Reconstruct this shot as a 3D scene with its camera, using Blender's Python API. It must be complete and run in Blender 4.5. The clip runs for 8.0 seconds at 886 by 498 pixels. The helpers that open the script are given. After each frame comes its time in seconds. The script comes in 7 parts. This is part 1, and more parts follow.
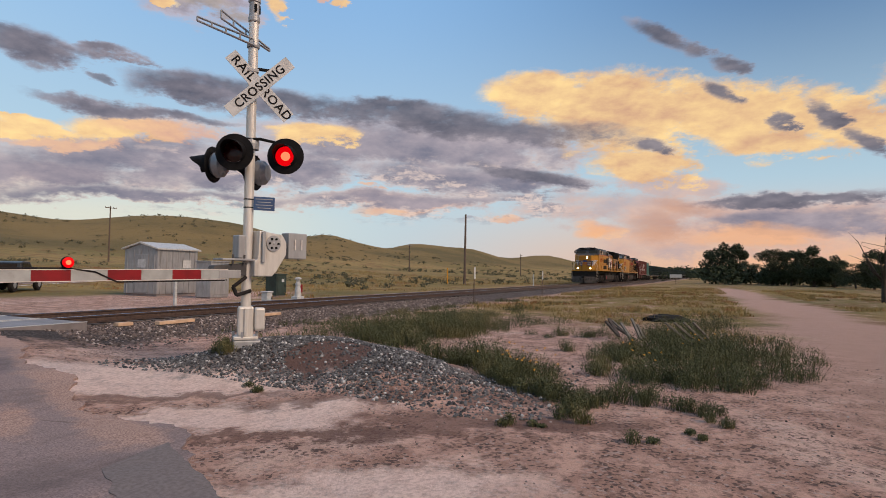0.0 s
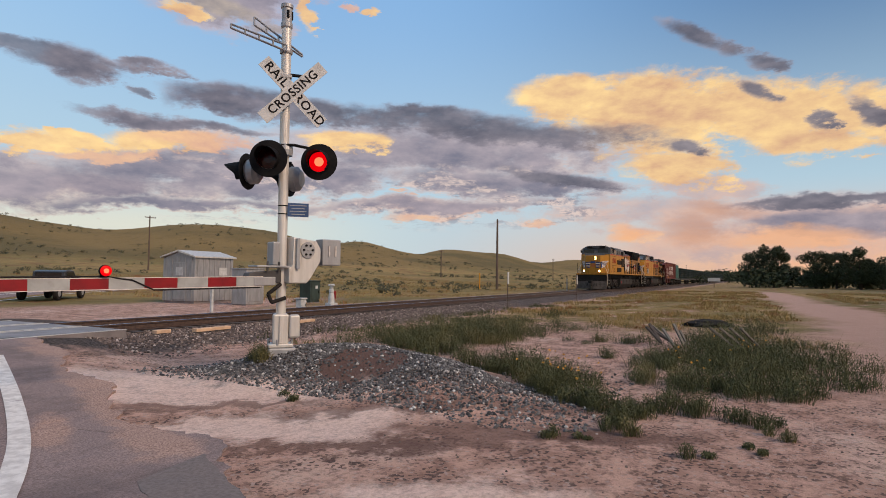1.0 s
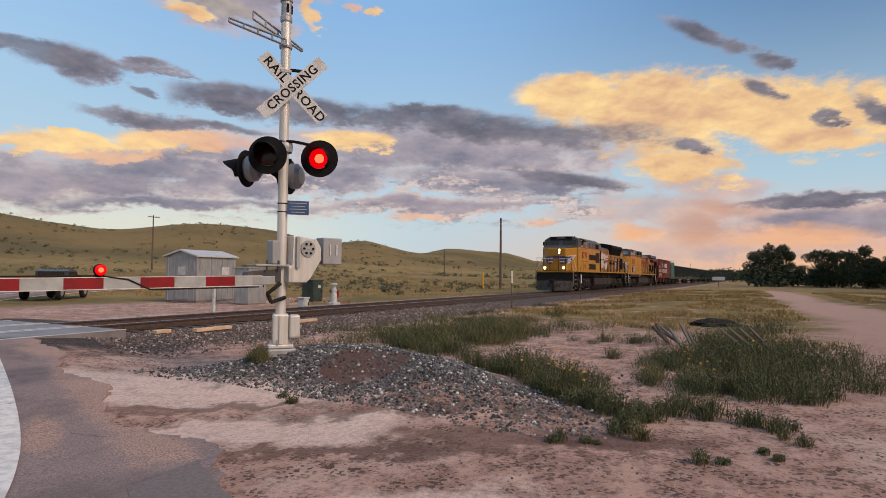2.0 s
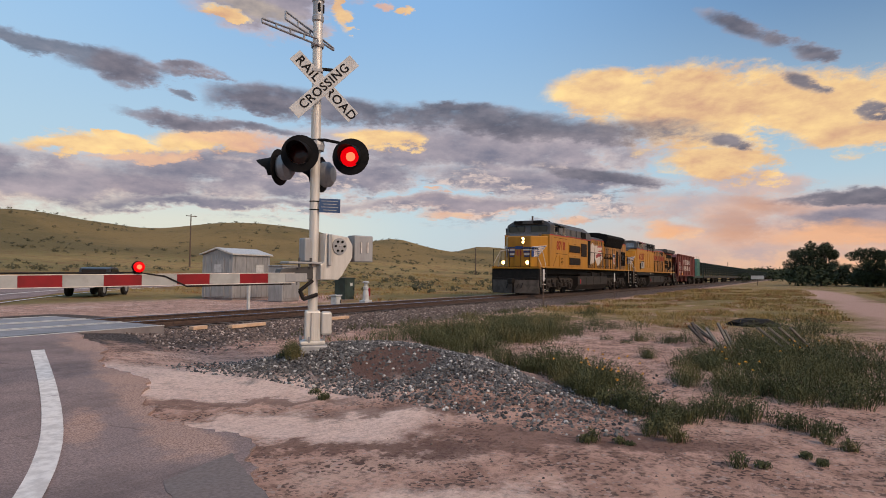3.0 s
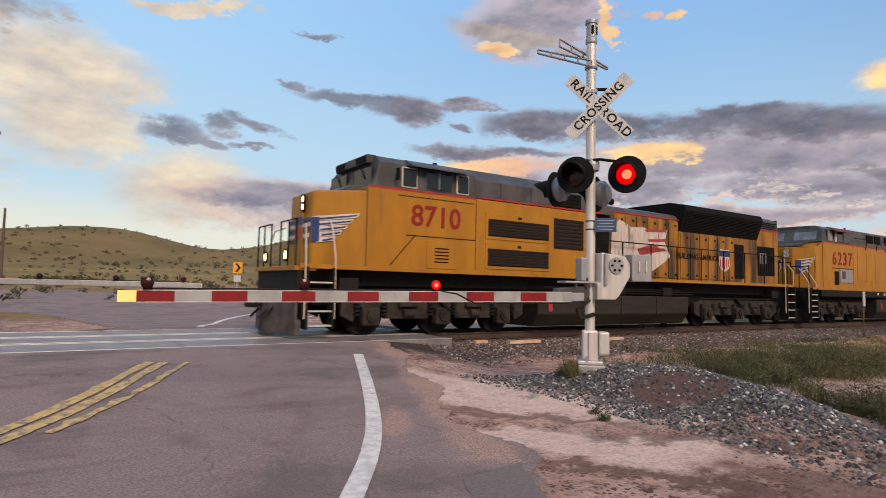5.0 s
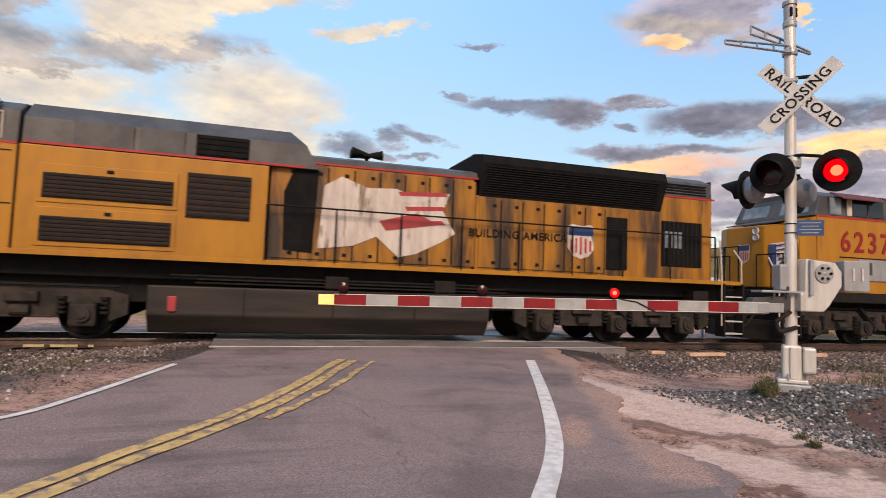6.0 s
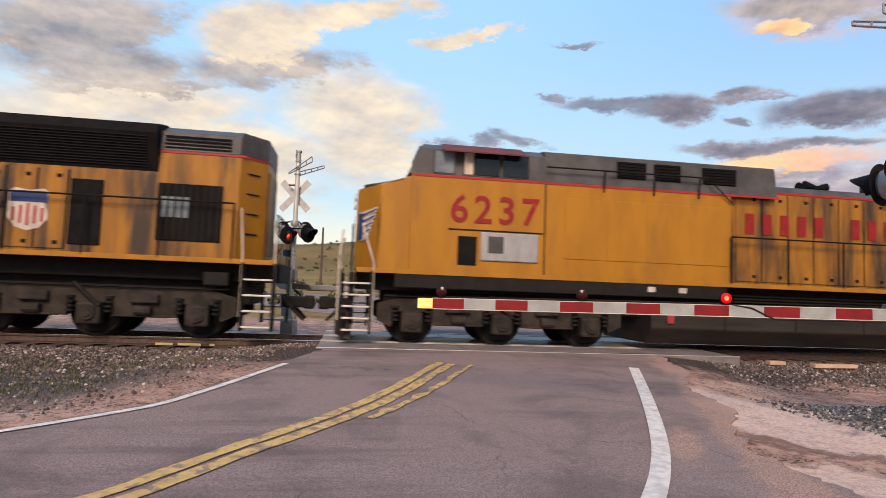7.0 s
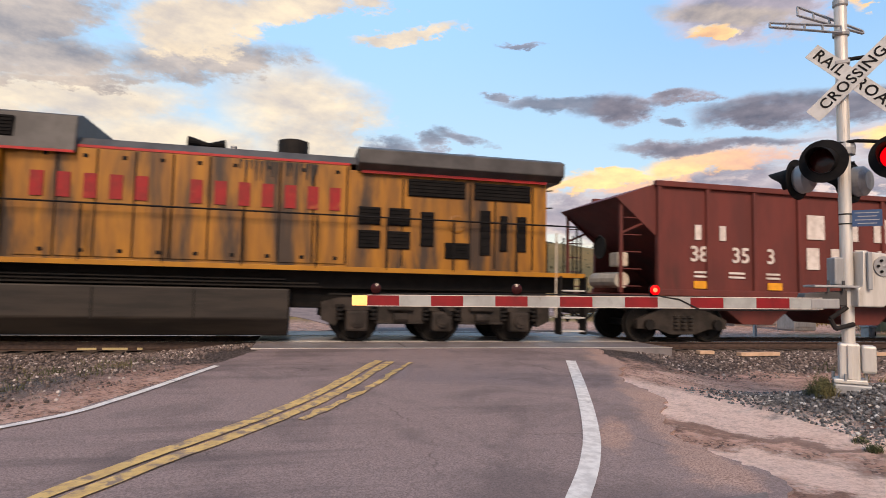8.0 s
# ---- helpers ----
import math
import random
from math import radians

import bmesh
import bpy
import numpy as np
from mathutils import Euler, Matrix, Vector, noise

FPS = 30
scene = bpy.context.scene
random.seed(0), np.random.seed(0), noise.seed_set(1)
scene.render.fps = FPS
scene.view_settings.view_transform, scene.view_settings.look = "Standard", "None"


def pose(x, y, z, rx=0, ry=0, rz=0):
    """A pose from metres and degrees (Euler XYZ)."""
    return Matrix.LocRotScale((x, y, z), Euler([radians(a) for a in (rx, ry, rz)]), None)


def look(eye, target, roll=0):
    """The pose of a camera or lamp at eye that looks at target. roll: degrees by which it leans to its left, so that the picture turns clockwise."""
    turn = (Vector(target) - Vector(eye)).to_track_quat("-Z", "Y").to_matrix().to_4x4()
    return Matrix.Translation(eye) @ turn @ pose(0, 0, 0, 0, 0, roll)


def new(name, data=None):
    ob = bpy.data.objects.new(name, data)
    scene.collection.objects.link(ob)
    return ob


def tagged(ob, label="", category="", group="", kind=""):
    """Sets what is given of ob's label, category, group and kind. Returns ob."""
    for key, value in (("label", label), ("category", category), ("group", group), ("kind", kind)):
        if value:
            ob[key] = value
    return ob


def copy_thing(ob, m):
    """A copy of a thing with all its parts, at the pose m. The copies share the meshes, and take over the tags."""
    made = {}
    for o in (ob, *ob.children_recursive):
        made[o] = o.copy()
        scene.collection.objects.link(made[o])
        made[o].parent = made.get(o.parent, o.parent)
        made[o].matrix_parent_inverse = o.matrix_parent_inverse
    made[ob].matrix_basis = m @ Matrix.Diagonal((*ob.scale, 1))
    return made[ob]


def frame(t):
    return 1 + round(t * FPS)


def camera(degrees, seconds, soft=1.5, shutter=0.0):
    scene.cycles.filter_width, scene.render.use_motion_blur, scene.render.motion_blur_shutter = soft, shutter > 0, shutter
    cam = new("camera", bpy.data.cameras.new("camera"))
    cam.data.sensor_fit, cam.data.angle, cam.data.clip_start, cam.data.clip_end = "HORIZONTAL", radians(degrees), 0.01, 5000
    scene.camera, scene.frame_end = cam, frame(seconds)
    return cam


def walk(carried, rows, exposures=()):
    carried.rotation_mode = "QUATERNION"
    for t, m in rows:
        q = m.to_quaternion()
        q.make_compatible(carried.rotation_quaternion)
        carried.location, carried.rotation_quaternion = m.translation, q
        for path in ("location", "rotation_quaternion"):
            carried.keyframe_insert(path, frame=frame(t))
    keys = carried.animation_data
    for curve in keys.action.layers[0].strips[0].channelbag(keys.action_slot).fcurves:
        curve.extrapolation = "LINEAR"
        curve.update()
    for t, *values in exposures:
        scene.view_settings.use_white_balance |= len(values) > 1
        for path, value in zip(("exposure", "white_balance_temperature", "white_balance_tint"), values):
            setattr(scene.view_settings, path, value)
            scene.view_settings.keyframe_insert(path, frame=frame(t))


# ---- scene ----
cam = camera(73.57, 8.0, soft=0.9, shutter=0.15)
# seconds, x, y, z, yaw, pitch, roll
PATH = [
    (0.0, 0.000, 0.000, 1.500, -65.56, 2.16, -0.96),
    (0.5, 0.057, 0.061, 1.492, -62.85, 2.38, -0.74),
    (1.0, 0.151, 0.147, 1.500, -62.52, 2.65, -0.50),
    (2.5, 0.347, 0.235, 1.493, -61.46, 2.33, -0.33),
    (3.0, 0.348, 0.236, 1.487, -59.18, 2.38, -0.55),
    (3.5, 0.336, 0.226, 1.484, -55.66, 2.52, -0.70),
    (4.0, 0.319, 0.230, 1.483, -50.28, 3.09, -0.91),
    (4.5, 0.279, 0.249, 1.478, -42.21, 3.63, -1.15),
    (5.0, 0.209, 0.257, 1.485, -33.66, 3.84, -1.27),
    (5.2, 0.138, 0.288, 1.500, -30.73, 3.70, -1.38),
    (6.3, 0.020, 0.295, 1.499, -14.10, 4.03, -2.13),
    (6.5, 0.043, 0.307, 1.497, -11.89, 4.05, -2.13),
    (7.0, 0.026, 0.287, 1.499, -8.75, 3.97, -2.17),
    (7.5, 0.097, 0.311, 1.491, -10.63, 4.07, -1.87),
    (8.0, 0.187, 0.348, 1.478, -13.86, 3.94, -1.23),
]
walk(cam, [(t, pose(x, y, z, 90 + p, r, w)) for t, x, y, z, w, p, r in PATH], exposures=[(0.0, -0.08), (3.8, -0.08), (5.0, 0.06), (6.3, 0.30), (8.0, 0.30)])

# ---- sky and sun: dusk, the sun low behind the camera and veiled ----
SUN_AZ, SUN_EL = 258.0, 36.0


def nlink(nt, a, b):
    nt.links.new(a, b)


def nmath(nt, op, a, b=None, c=None, clamp=False):
    n = nt.nodes.new("ShaderNodeMath")
    n.operation, n.use_clamp = op, clamp
    for k, v in enumerate((a, b, c)):
        if v is None:
            continue
        if isinstance(v, (int, float)):
            n.inputs[k].default_value = v
        else:
            nt.links.new(v, n.inputs[k])
    return n.outputs[0]


def nnoise(nt, vec, scale, detail=6.0, rough=0.55, distort=0.0):
    n = nt.nodes.new("ShaderNodeTexNoise")
    n.inputs["Scale"].default_value, n.inputs["Detail"].default_value = scale, detail
    n.inputs["Roughness"].default_value, n.inputs["Distortion"].default_value = rough, distort
    if vec is not None:
        nt.links.new(vec, n.inputs["Vector"])
    return n.outputs["Fac"]


def nramp(nt, fac, lo, hi):
    n = nt.nodes.new("ShaderNodeMapRange")
    n.interpolation_type = "SMOOTHSTEP"
    n.inputs["From Min"].default_value, n.inputs["From Max"].default_value = lo, hi
    nt.links.new(fac, n.inputs["Value"])
    return n.outputs["Result"]


def nmix(nt, fac, a, b, blend="MIX"):
    n = nt.nodes.new("ShaderNodeMix")
    n.data_type, n.blend_type = "RGBA", blend
    ins = [n.inputs[0], n.inputs[6], n.inputs[7]]
    for sock, v in zip(ins, (fac, a, b)):
        if isinstance(v, (int, float)):
            sock.default_value = v
        elif isinstance(v, (tuple, list)):
            sock.default_value = (*v[:3], 1.0)
        else:
            nt.links.new(v, sock)
    return n.outputs[2]


def nvec(nt, x, y, z=0.0):
    n = nt.nodes.new("ShaderNodeCombineXYZ")
    for k, v in enumerate((x, y, z)):
        if isinstance(v, (int, float)):
            n.inputs[k].default_value = v
        else:
            nt.links.new(v, n.inputs[k])
    return n.outputs[0]


def make_sky():
    world = bpy.data.worlds.new("dusk_sky")
    scene.world = world
    world.use_nodes = True
    nt = world.node_tree
    nt.nodes.clear()
    tc = nt.nodes.new("ShaderNodeTexCoord")
    sep = nt.nodes.new("ShaderNodeSeparateXYZ")
    nlink(nt, tc.outputs["Generated"], sep.inputs[0])
    deg = 180 / math.pi
    az = nmath(nt, "MULTIPLY", nmath(nt, "ARCTAN2", sep.outputs[1], sep.outputs[0]), deg)
    el = nmath(nt, "MULTIPLY", nmath(nt, "ARCSINE", sep.outputs[2]), deg)
    # clear sky: the physical sky, tinted towards dusk
    sky = nt.nodes.new("ShaderNodeTexSky")
    sky.sky_type, sky.sun_disc = "NISHITA", False
    sky.sun_elevation, sky.sun_rotation = radians(6), radians(90 - SUN_AZ)
    base = nmix(nt, 1.0, sky.outputs[0], (0.055, 0.055, 0.055), "MULTIPLY")
    top = nmix(nt, nramp(nt, az, -12, 34), (0.105, 0.235, 0.47), (0.28, 0.52, 0.87))
    top = nmix(nt, nramp(nt, az, 38, 85), top, (0.38, 0.65, 0.98))
    blue = nmix(nt, nramp(nt, el, 3, 28), (0.56, 0.75, 0.86), top)
    clear = nmix(nt, 0.92, base, blue)
    # warm band on the horizon
    warm = nmath(nt, "MULTIPLY", nramp(nt, el, 9, 0.5), nramp(nt, az, 42, -8))
    clear = nmix(nt, nmath(nt, "MULTIPLY", warm, 0.9), clear, (0.92, 0.48, 0.25))
    pale = nmath(nt, "MULTIPLY", nramp(nt, el, 9, 4), nramp(nt, az, 25, 50))
    clear = nmix(nt, nmath(nt, "MULTIPLY", pale, 0.7), clear, (0.88, 0.82, 0.64))

    def puff(seed, squash, scale, detail, rough, da=0.0, de=0.0):
        return nnoise(nt, nvec(nt, nmath(nt, "ADD", az, da), nmath(nt, "MULTIPLY", nmath(nt, "ADD", el, de), squash), seed), scale, detail, rough)

    # billows: a coarse and a fine noise, and their slope towards the light for relief
    wob1 = puff(0.0, 2.6, 0.085, 6, 0.6)
    wob2 = puff(9.0, 2.2, 0.26, 8, 0.66)
    tiny = puff(33.0, 1.8, 0.75, 7, 0.66)
    relief = nmath(nt, "SUBTRACT", puff(9.0, 2.2, 0.17, 5, 0.55), puff(9.0, 2.2, 0.17, 5, 0.55, 0.6, 1.2))
    relief = nmath(nt, "ADD", relief, nmath(nt, "MULTIPLY", nmath(nt, "SUBTRACT", tiny, puff(33.0, 1.8, 0.75, 7, 0.66, 0.15, 0.35)), 0.28))
    shade = nmath(nt, "ADD", nmath(nt, "MULTIPLY", nramp(nt, wob1, 0.36, 0.64), 0.35), nmath(nt, "ADD", 0.32, nmath(nt, "MULTIPLY", relief, 1.9)), None, True)
    azw = nmath(nt, "ADD", az, nmath(nt, "MULTIPLY", nmath(nt, "SUBTRACT", wob2, 0.5), 6.0))
    elw = nmath(nt, "ADD", el, nmath(nt, "MULTIPLY", nmath(nt, "SUBTRACT", wob1, 0.5), 3.0))
    elw = nmath(nt, "ADD", elw, nmath(nt, "MULTIPLY", nmath(nt, "SUBTRACT", wob2, 0.5), 2.4))

    def mass(blobs, rag=2.6, grain=0.9):
        """Cloud banks: azimuth, elevation, half length, half height, tilt."""
        total = None
        for a, e, la, le, tilt in blobs:
            da = nmath(nt, "SUBTRACT", azw, a)
            de = nmath(nt, "SUBTRACT", nmath(nt, "SUBTRACT", elw, e), nmath(nt, "MULTIPLY", da, tilt))
            d2 = nmath(nt, "ADD", nmath(nt, "POWER", nmath(nt, "ABSOLUTE", nmath(nt, "MULTIPLY", da, 1 / la)), 2.0),
                       nmath(nt, "POWER", nmath(nt, "ABSOLUTE", nmath(nt, "MULTIPLY", de, 1 / le)), 2.0))
            v = nmath(nt, "SUBTRACT", 1.0, d2)
            total = v if total is None else nmath(nt, "SMOOTH_MAX", total, v, 0.25)
        total = nmath(nt, "ADD", total, nmath(nt, "MULTIPLY", nmath(nt, "SUBTRACT", wob2, 0.5), rag))
        return nmath(nt, "ADD", total, nmath(nt, "MULTIPLY", nmath(nt, "SUBTRACT", tiny, 0.5), grain))

    def lay(col, density, lo, hi, amount, paint):
        return nmix(nt, nmath(nt, "MULTIPLY", nramp(nt, density, lo, hi), amount), col, paint)

    rose = nmix(nt, shade, (0.52, 0.41, 0.43), (0.86, 0.52, 0.38))
    slate = nmix(nt, shade, (0.19, 0.19, 0.26), (0.46, 0.40, 0.45))
    gold = nmix(nt, shade, (0.72, 0.42, 0.26), (1.14, 0.80, 0.36))
    ember = nmix(nt, shade, (0.72, 0.42, 0.34), (1.0, 0.62, 0.36))
    cream = nmix(nt, shade, (0.58, 0.50, 0.44), (0.92, 0.75, 0.53))
    dun = nmix(nt, shade, (0.25, 0.235, 0.26), (0.60, 0.50, 0.43))
    dark = nmix(nt, shade, (0.105, 0.11, 0.15), (0.29, 0.265, 0.31))
    col = lay(clear, mass(PINK_HAZE), -0.2, 0.9, 0.75, rose)
    col = lay(col, mass(CREAM_CLOUDS, 1.7, 0.4), -0.9, 0.9, 0.9, cream)
    masses = mass(GREY_MASSES)
    col = lay(col, masses, -0.9, 0.2, 0.55, rose)
    col = lay(col, masses, -0.2, 0.85, 0.92, slate)
    col = lay(col, mass(WEST_MASSES), -0.5, 0.8, 0.92, dun)
    col = lay(col, mass(WEST_TOPS), -0.3, 0.6, 0.95, cream)
    col = lay(col, mass(GOLD_CLOUDS), -0.25, 0.55, 0.97, gold)
    col = lay(col, mass(LOW_GOLD), -0.3, 0.8, 0.85, ember)
    for blobs, amount in ((DARK_STREAKS, 0.92), (WEST_STREAKS, 0.68)):
        streak = mass(blobs, 2.2, 1.0)
        col = lay(col, streak, -0.7, 0.2, 0.5, slate)
        col = lay(col, streak, -0.2, 0.75, amount, dark)
    # thin broken scraps between the banks
    band = nmath(nt, "MULTIPLY", nramp(nt, el, 4.0, 6.0), nramp(nt, el, 12, 9))
    band = nmath(nt, "MULTIPLY", band, nmath(nt, "MULTIPLY", nramp(nt, az, 60, 45), nramp(nt, az, 8, 16)))
    scrap = nmath(nt, "MULTIPLY", nramp(nt, puff(51.0, 4.0, 0.16, 8, 0.66), 0.52, 0.62), band)
    col = nmix(nt, nmath(nt, "MULTIPLY", scrap, 0.8), col, nmix(nt, nramp(nt, tiny, 0.42, 0.58), (0.30, 0.28, 0.34), (0.82, 0.66, 0.60)))
    smoke = mass([(4.6, 4.4, 2.6, 2.0, 0.0), (2.5, 6.2, 3.0, 1.0, 0.2)], 1.2, 0.5)
    col = lay(col, smoke, -0.5, 1.3, 0.6, (0.58, 0.29, 0.19))
    glow = mass([(10.5, 4.2, 2.0, 0.8, 0.0), (-3.0, 3.4, 6.0, 1.2, 0.0)], 1.2, 0.5)
    col = lay(col, glow, -0.3, 1.0, 0.7, (0.98, 0.50, 0.25))
    bg = nt.nodes.new("ShaderNodeBackground")
    nlink(nt, col, bg.inputs[0])
    bg.inputs[1].default_value = SKY_LIGHT
    out = nt.nodes.new("ShaderNodeOutputWorld")
    nlink(nt, bg.outputs[0], out.inputs[0])


SKY_LIGHT = 1.0
# clouds: azimuth, elevation, half length, half height, tilt
DARK_STREAKS = [(59.4, 16.7, 2.8, 1.35, 0.09), (54.6, 17.6, 2.3, 0.6, 0.02), (53.0, 13.2, 5.5, 0.64, 0.05), (48.0, 15.4, 4.5, 0.87, -0.07), (41.5, 15.5, 7.8, 1.13, 0.12), (29.3, 15.2, 6.9, 0.65, 0.05),
    (23.3, 14.0, 15.6, 1.32, 0.08), (5.3, 11.9, 1.7, 0.69, 0.19), (3.6, 20.6, 3.3, 0.85, 0.53), (-1.7, 17.9, 1.6, 0.52, 0.26), (-0.7, 15.9, 1.7, 0.64, 0.46), (-8.6, 13.0, 1.1, 0.87, 0.22),
    (-5.4, 12.8, 0.8, 0.74, 0.36), (-11.2, 10.8, 1.4, 0.7, 0.59), (-5.2, 6.4, 7.1, 0.49, 0.01), (16.2, 9.3, 6.2, 0.73, 0.19)]
WEST_STREAKS = [(66.3, 17.5, 4.3, 0.67, 0.03), (60.3, 16.8, 4.3, 1.04, 0.09), (54.5, 17.7, 1.9, 0.41, -0.01), (81.3, 13.3, 2.5, 0.81, -0.07), (78.7, 12.9, 1.9, 0.42, 0.22), (76.9, 14.2, 1.7, 0.74, -0.08),
    (74.5, 14.5, 2.6, 0.49, 0.17), (75.0, 12.7, 1.6, 0.33, -0.03), (68.8, 23.1, 2.3, 0.36, -0.08), (71.3, 18.5, 1.4, 0.32, 0.05), (63.3, 17.5, 7.2, 0.57, 0.05), (60.6, 16.4, 3.6, 0.51, 0.13),
    (54.8, 17.8, 1.8, 0.43, 0.14), (71.2, 18.4, 1.2, 0.35, 0.07), (48.3, 15.5, 4.4, 1.12, 0.1), (51.2, 13.1, 7.8, 0.48, 0.05), (54.7, 15.5, 1.0, 0.27, 0.19)]
GREY_MASSES = [(52.7, 9.0, 10.2, 2.06, -0.08), (43.1, 8.9, 12.3, 1.75, -0.07), (26.9, 11.8, 16.1, 2.07, 0.03), (22.9, 8.9, 12.2, 1.11, 0.06), (71.3, 8.3, 9.2, 1.48, -0.05), (61.6, 7.1, 15.5, 1.82, -0.05),
    (48.0, 24.7, 6.4, 3.0, -0.06), (52.6, 5.9, 10.2, 0.66, -0.06), (29.0, 6.8, 12.4, 0.75, -0.04), (-5.9, 4.6, 7.4, 1.29, 0.01), (-45, 20, 14, 4, 0.0)]
WEST_MASSES = [(114.2, 20.1, 8.3, 3.36, -0.25), (112.5, 17.4, 7.7, 1.81, -0.15), (98.8, 19.6, 8.1, 1.66, -0.17), (50.0, 23.6, 6.5, 1.05, 0.22), (108.5, 16.4, 8.1, 0.63, -0.18), (128, 28, 16, 5, 0.0),
    (150, 14, 16, 4, 0.0)]
WEST_TOPS = [(80.6, 23.6, 5.3, 0.67, -0.18), (51.7, 22.6, 2.0, 0.44, 0.06), (99.8, 22.5, 6.1, 2.77, -0.18), (90.2, 25.2, 7.5, 1.18, -0.14)]
GOLD_CLOUDS = [(15.4, 16.8, 5.9, 2.21, 0.03), (6.9, 14.6, 9.4, 3.99, 0.06), (-2.7, 13.7, 7.5, 3.32, 0.19), (-9.6, 12.8, 3.2, 2.41, 0.24), (-4.1, 11.4, 5.8, 1.4, 0.19), (5.9, 9.8, 5.1, 1.52, 0.1), (52.5,
    11.5, 4.9, 1.29, -0.1), (60.0, 10.8, 1.9, 1.2, -0.1), (60.6, 11.5, 1.2, 0.39, -0.2), (37.0, 12.8, 4.5, 0.95, 0.0), (61.7, 10.5, 5.4, 0.84, -0.04), (52.6, 11.8, 5.0, 1.23, -0.01), (41.1,
    24.3, 0.8, 1.64, 1.7), (51.8, 22.4, 1.9, 0.45, -0.12), (40.3, 23.1, 1.1, 0.44, 0.03), (34.5, 23.9, 1.5, 0.38, 0.03), (-24, 14, 12, 4, 0.05)]
LOW_GOLD = [(29.1, 5.6, 4.4, 0.56, -0.05), (18.5, 5.1, 2.2, 0.37, 0.09), (9.0, 3.9, 2.0, 0.85, 0.03), (31.3, 7.8, 1.2, 0.31, 0.02), (56.9, 9.7, 5.4, 0.52, -0.09), (49.8, 11.9, 6.2, 1.16, 0.04), (37.2, 24.3, 0.8, 0.43, -0.03)]
CREAM_CLOUDS = [(109.9, 14.5, 10.4, 2.32, -0.15), (90.2, 16.6, 7.0, 3.53, 0.05), (89.1, 13.1, 5.6, 3.63, -0.01), (101.4, 11.3, 8.7, 4.03, 0.06), (118.3, 17.6, 1.2, 0.57, -0.36), (84.8, 15.1, 0.8, 1.92,
    -0.62), (80.3, 8.7, 5.4, 3.14, -0.07), (114, 9, 14, 6, 0.0), (135, 20, 12, 6, 0.0)]
PINK_HAZE = [(2.9, 5.8, 17.6, 1.73, 0.03), (4.2, 2.9, 6.9, 2.35, 0.0), (-6.2, 3.5, 7.1, 2.15, -0.02), (28.5, 6.6, 9.4, 1.0, 0.01), (57.6, 7.2, 4.4, 1.14, 0.02), (3.5, 8.2, 6.0, 1.28, 0.08)]
make_sky()

sun = new("sun", bpy.data.lights.new("sun", "SUN"))
sun.data.energy, sun.data.angle, sun.data.color = 3.4, radians(24), (1.0, 0.75, 0.55)
sun.matrix_basis = look((0, 0, 0), (-math.cos(radians(SUN_AZ)) * math.cos(radians(SUN_EL)), -math.sin(radians(SUN_AZ)) * math.cos(radians(SUN_EL)), -math.sin(radians(SUN_EL))))

# ---- materials ----
def mat(name, a, b=None, scale=3.0, rough=0.7, metal=0.0, bump=0.0, bscale=40.0, detail=6.0, spot=None, spots=(0.58, 0.7), sscale=1.2, random_tint=0.0, stretch=(1, 1, 1), spec=0.3, emit=None, strength=0.0):
    """Two tones mixed by a noise, a second coarser stain, fine relief."""
    m = bpy.data.materials.new(name)
    m.use_nodes = True
    nt = m.node_tree
    bs = nt.nodes["Principled BSDF"]
    tc = nt.nodes.new("ShaderNodeTexCoord")
    mp = nt.nodes.new("ShaderNodeMapping")
    mp.inputs["Scale"].default_value = stretch
    nlink(nt, tc.outputs["Object"], mp.inputs[0])
    v = mp.outputs[0]
    b = b or tuple(c * 0.75 for c in a)
    col = nmix(nt, nramp(nt, nnoise(nt, v, scale, detail, 0.6), 0.35, 0.65), a, b)
    if spot:
        col = nmix(nt, nramp(nt, nnoise(nt, v, sscale, 5, 0.6, 0.3), *spots), col, spot)
    if random_tint:
        oi = nt.nodes.new("ShaderNodeObjectInfo")
        k = nmath(nt, "ADD", 1 - random_tint, nmath(nt, "MULTIPLY", oi.outputs["Random"], 2 * random_tint))
        col = nmix(nt, 1.0, col, nvec(nt, k, k, k), "MULTIPLY")
    nlink(nt, col, bs.inputs["Base Color"])
    bs.inputs["Metallic"].default_value = metal
    bs.inputs["Specular IOR Level"].default_value = spec
    rn = nmath(nt, "ADD", rough - 0.08, nmath(nt, "MULTIPLY", nnoise(nt, v, scale * 2.3, 4, 0.6), 0.16))
    nlink(nt, rn, bs.inputs["Roughness"])
    if bump:
        bn = nt.nodes.new("ShaderNodeBump")
        bn.inputs["Strength"].default_value, bn.inputs["Distance"].default_value = min(1.0, bump), 0.02
        nlink(nt, nnoise(nt, tc.outputs["Object"], bscale, 5, 0.6), bn.inputs["Height"])
        nlink(nt, bn.outputs[0], bs.inputs["Normal"])
    if emit:
        bs.inputs["Emission Color"].default_value = (*emit, 1)
        bs.inputs["Emission Strength"].default_value = strength
    return m


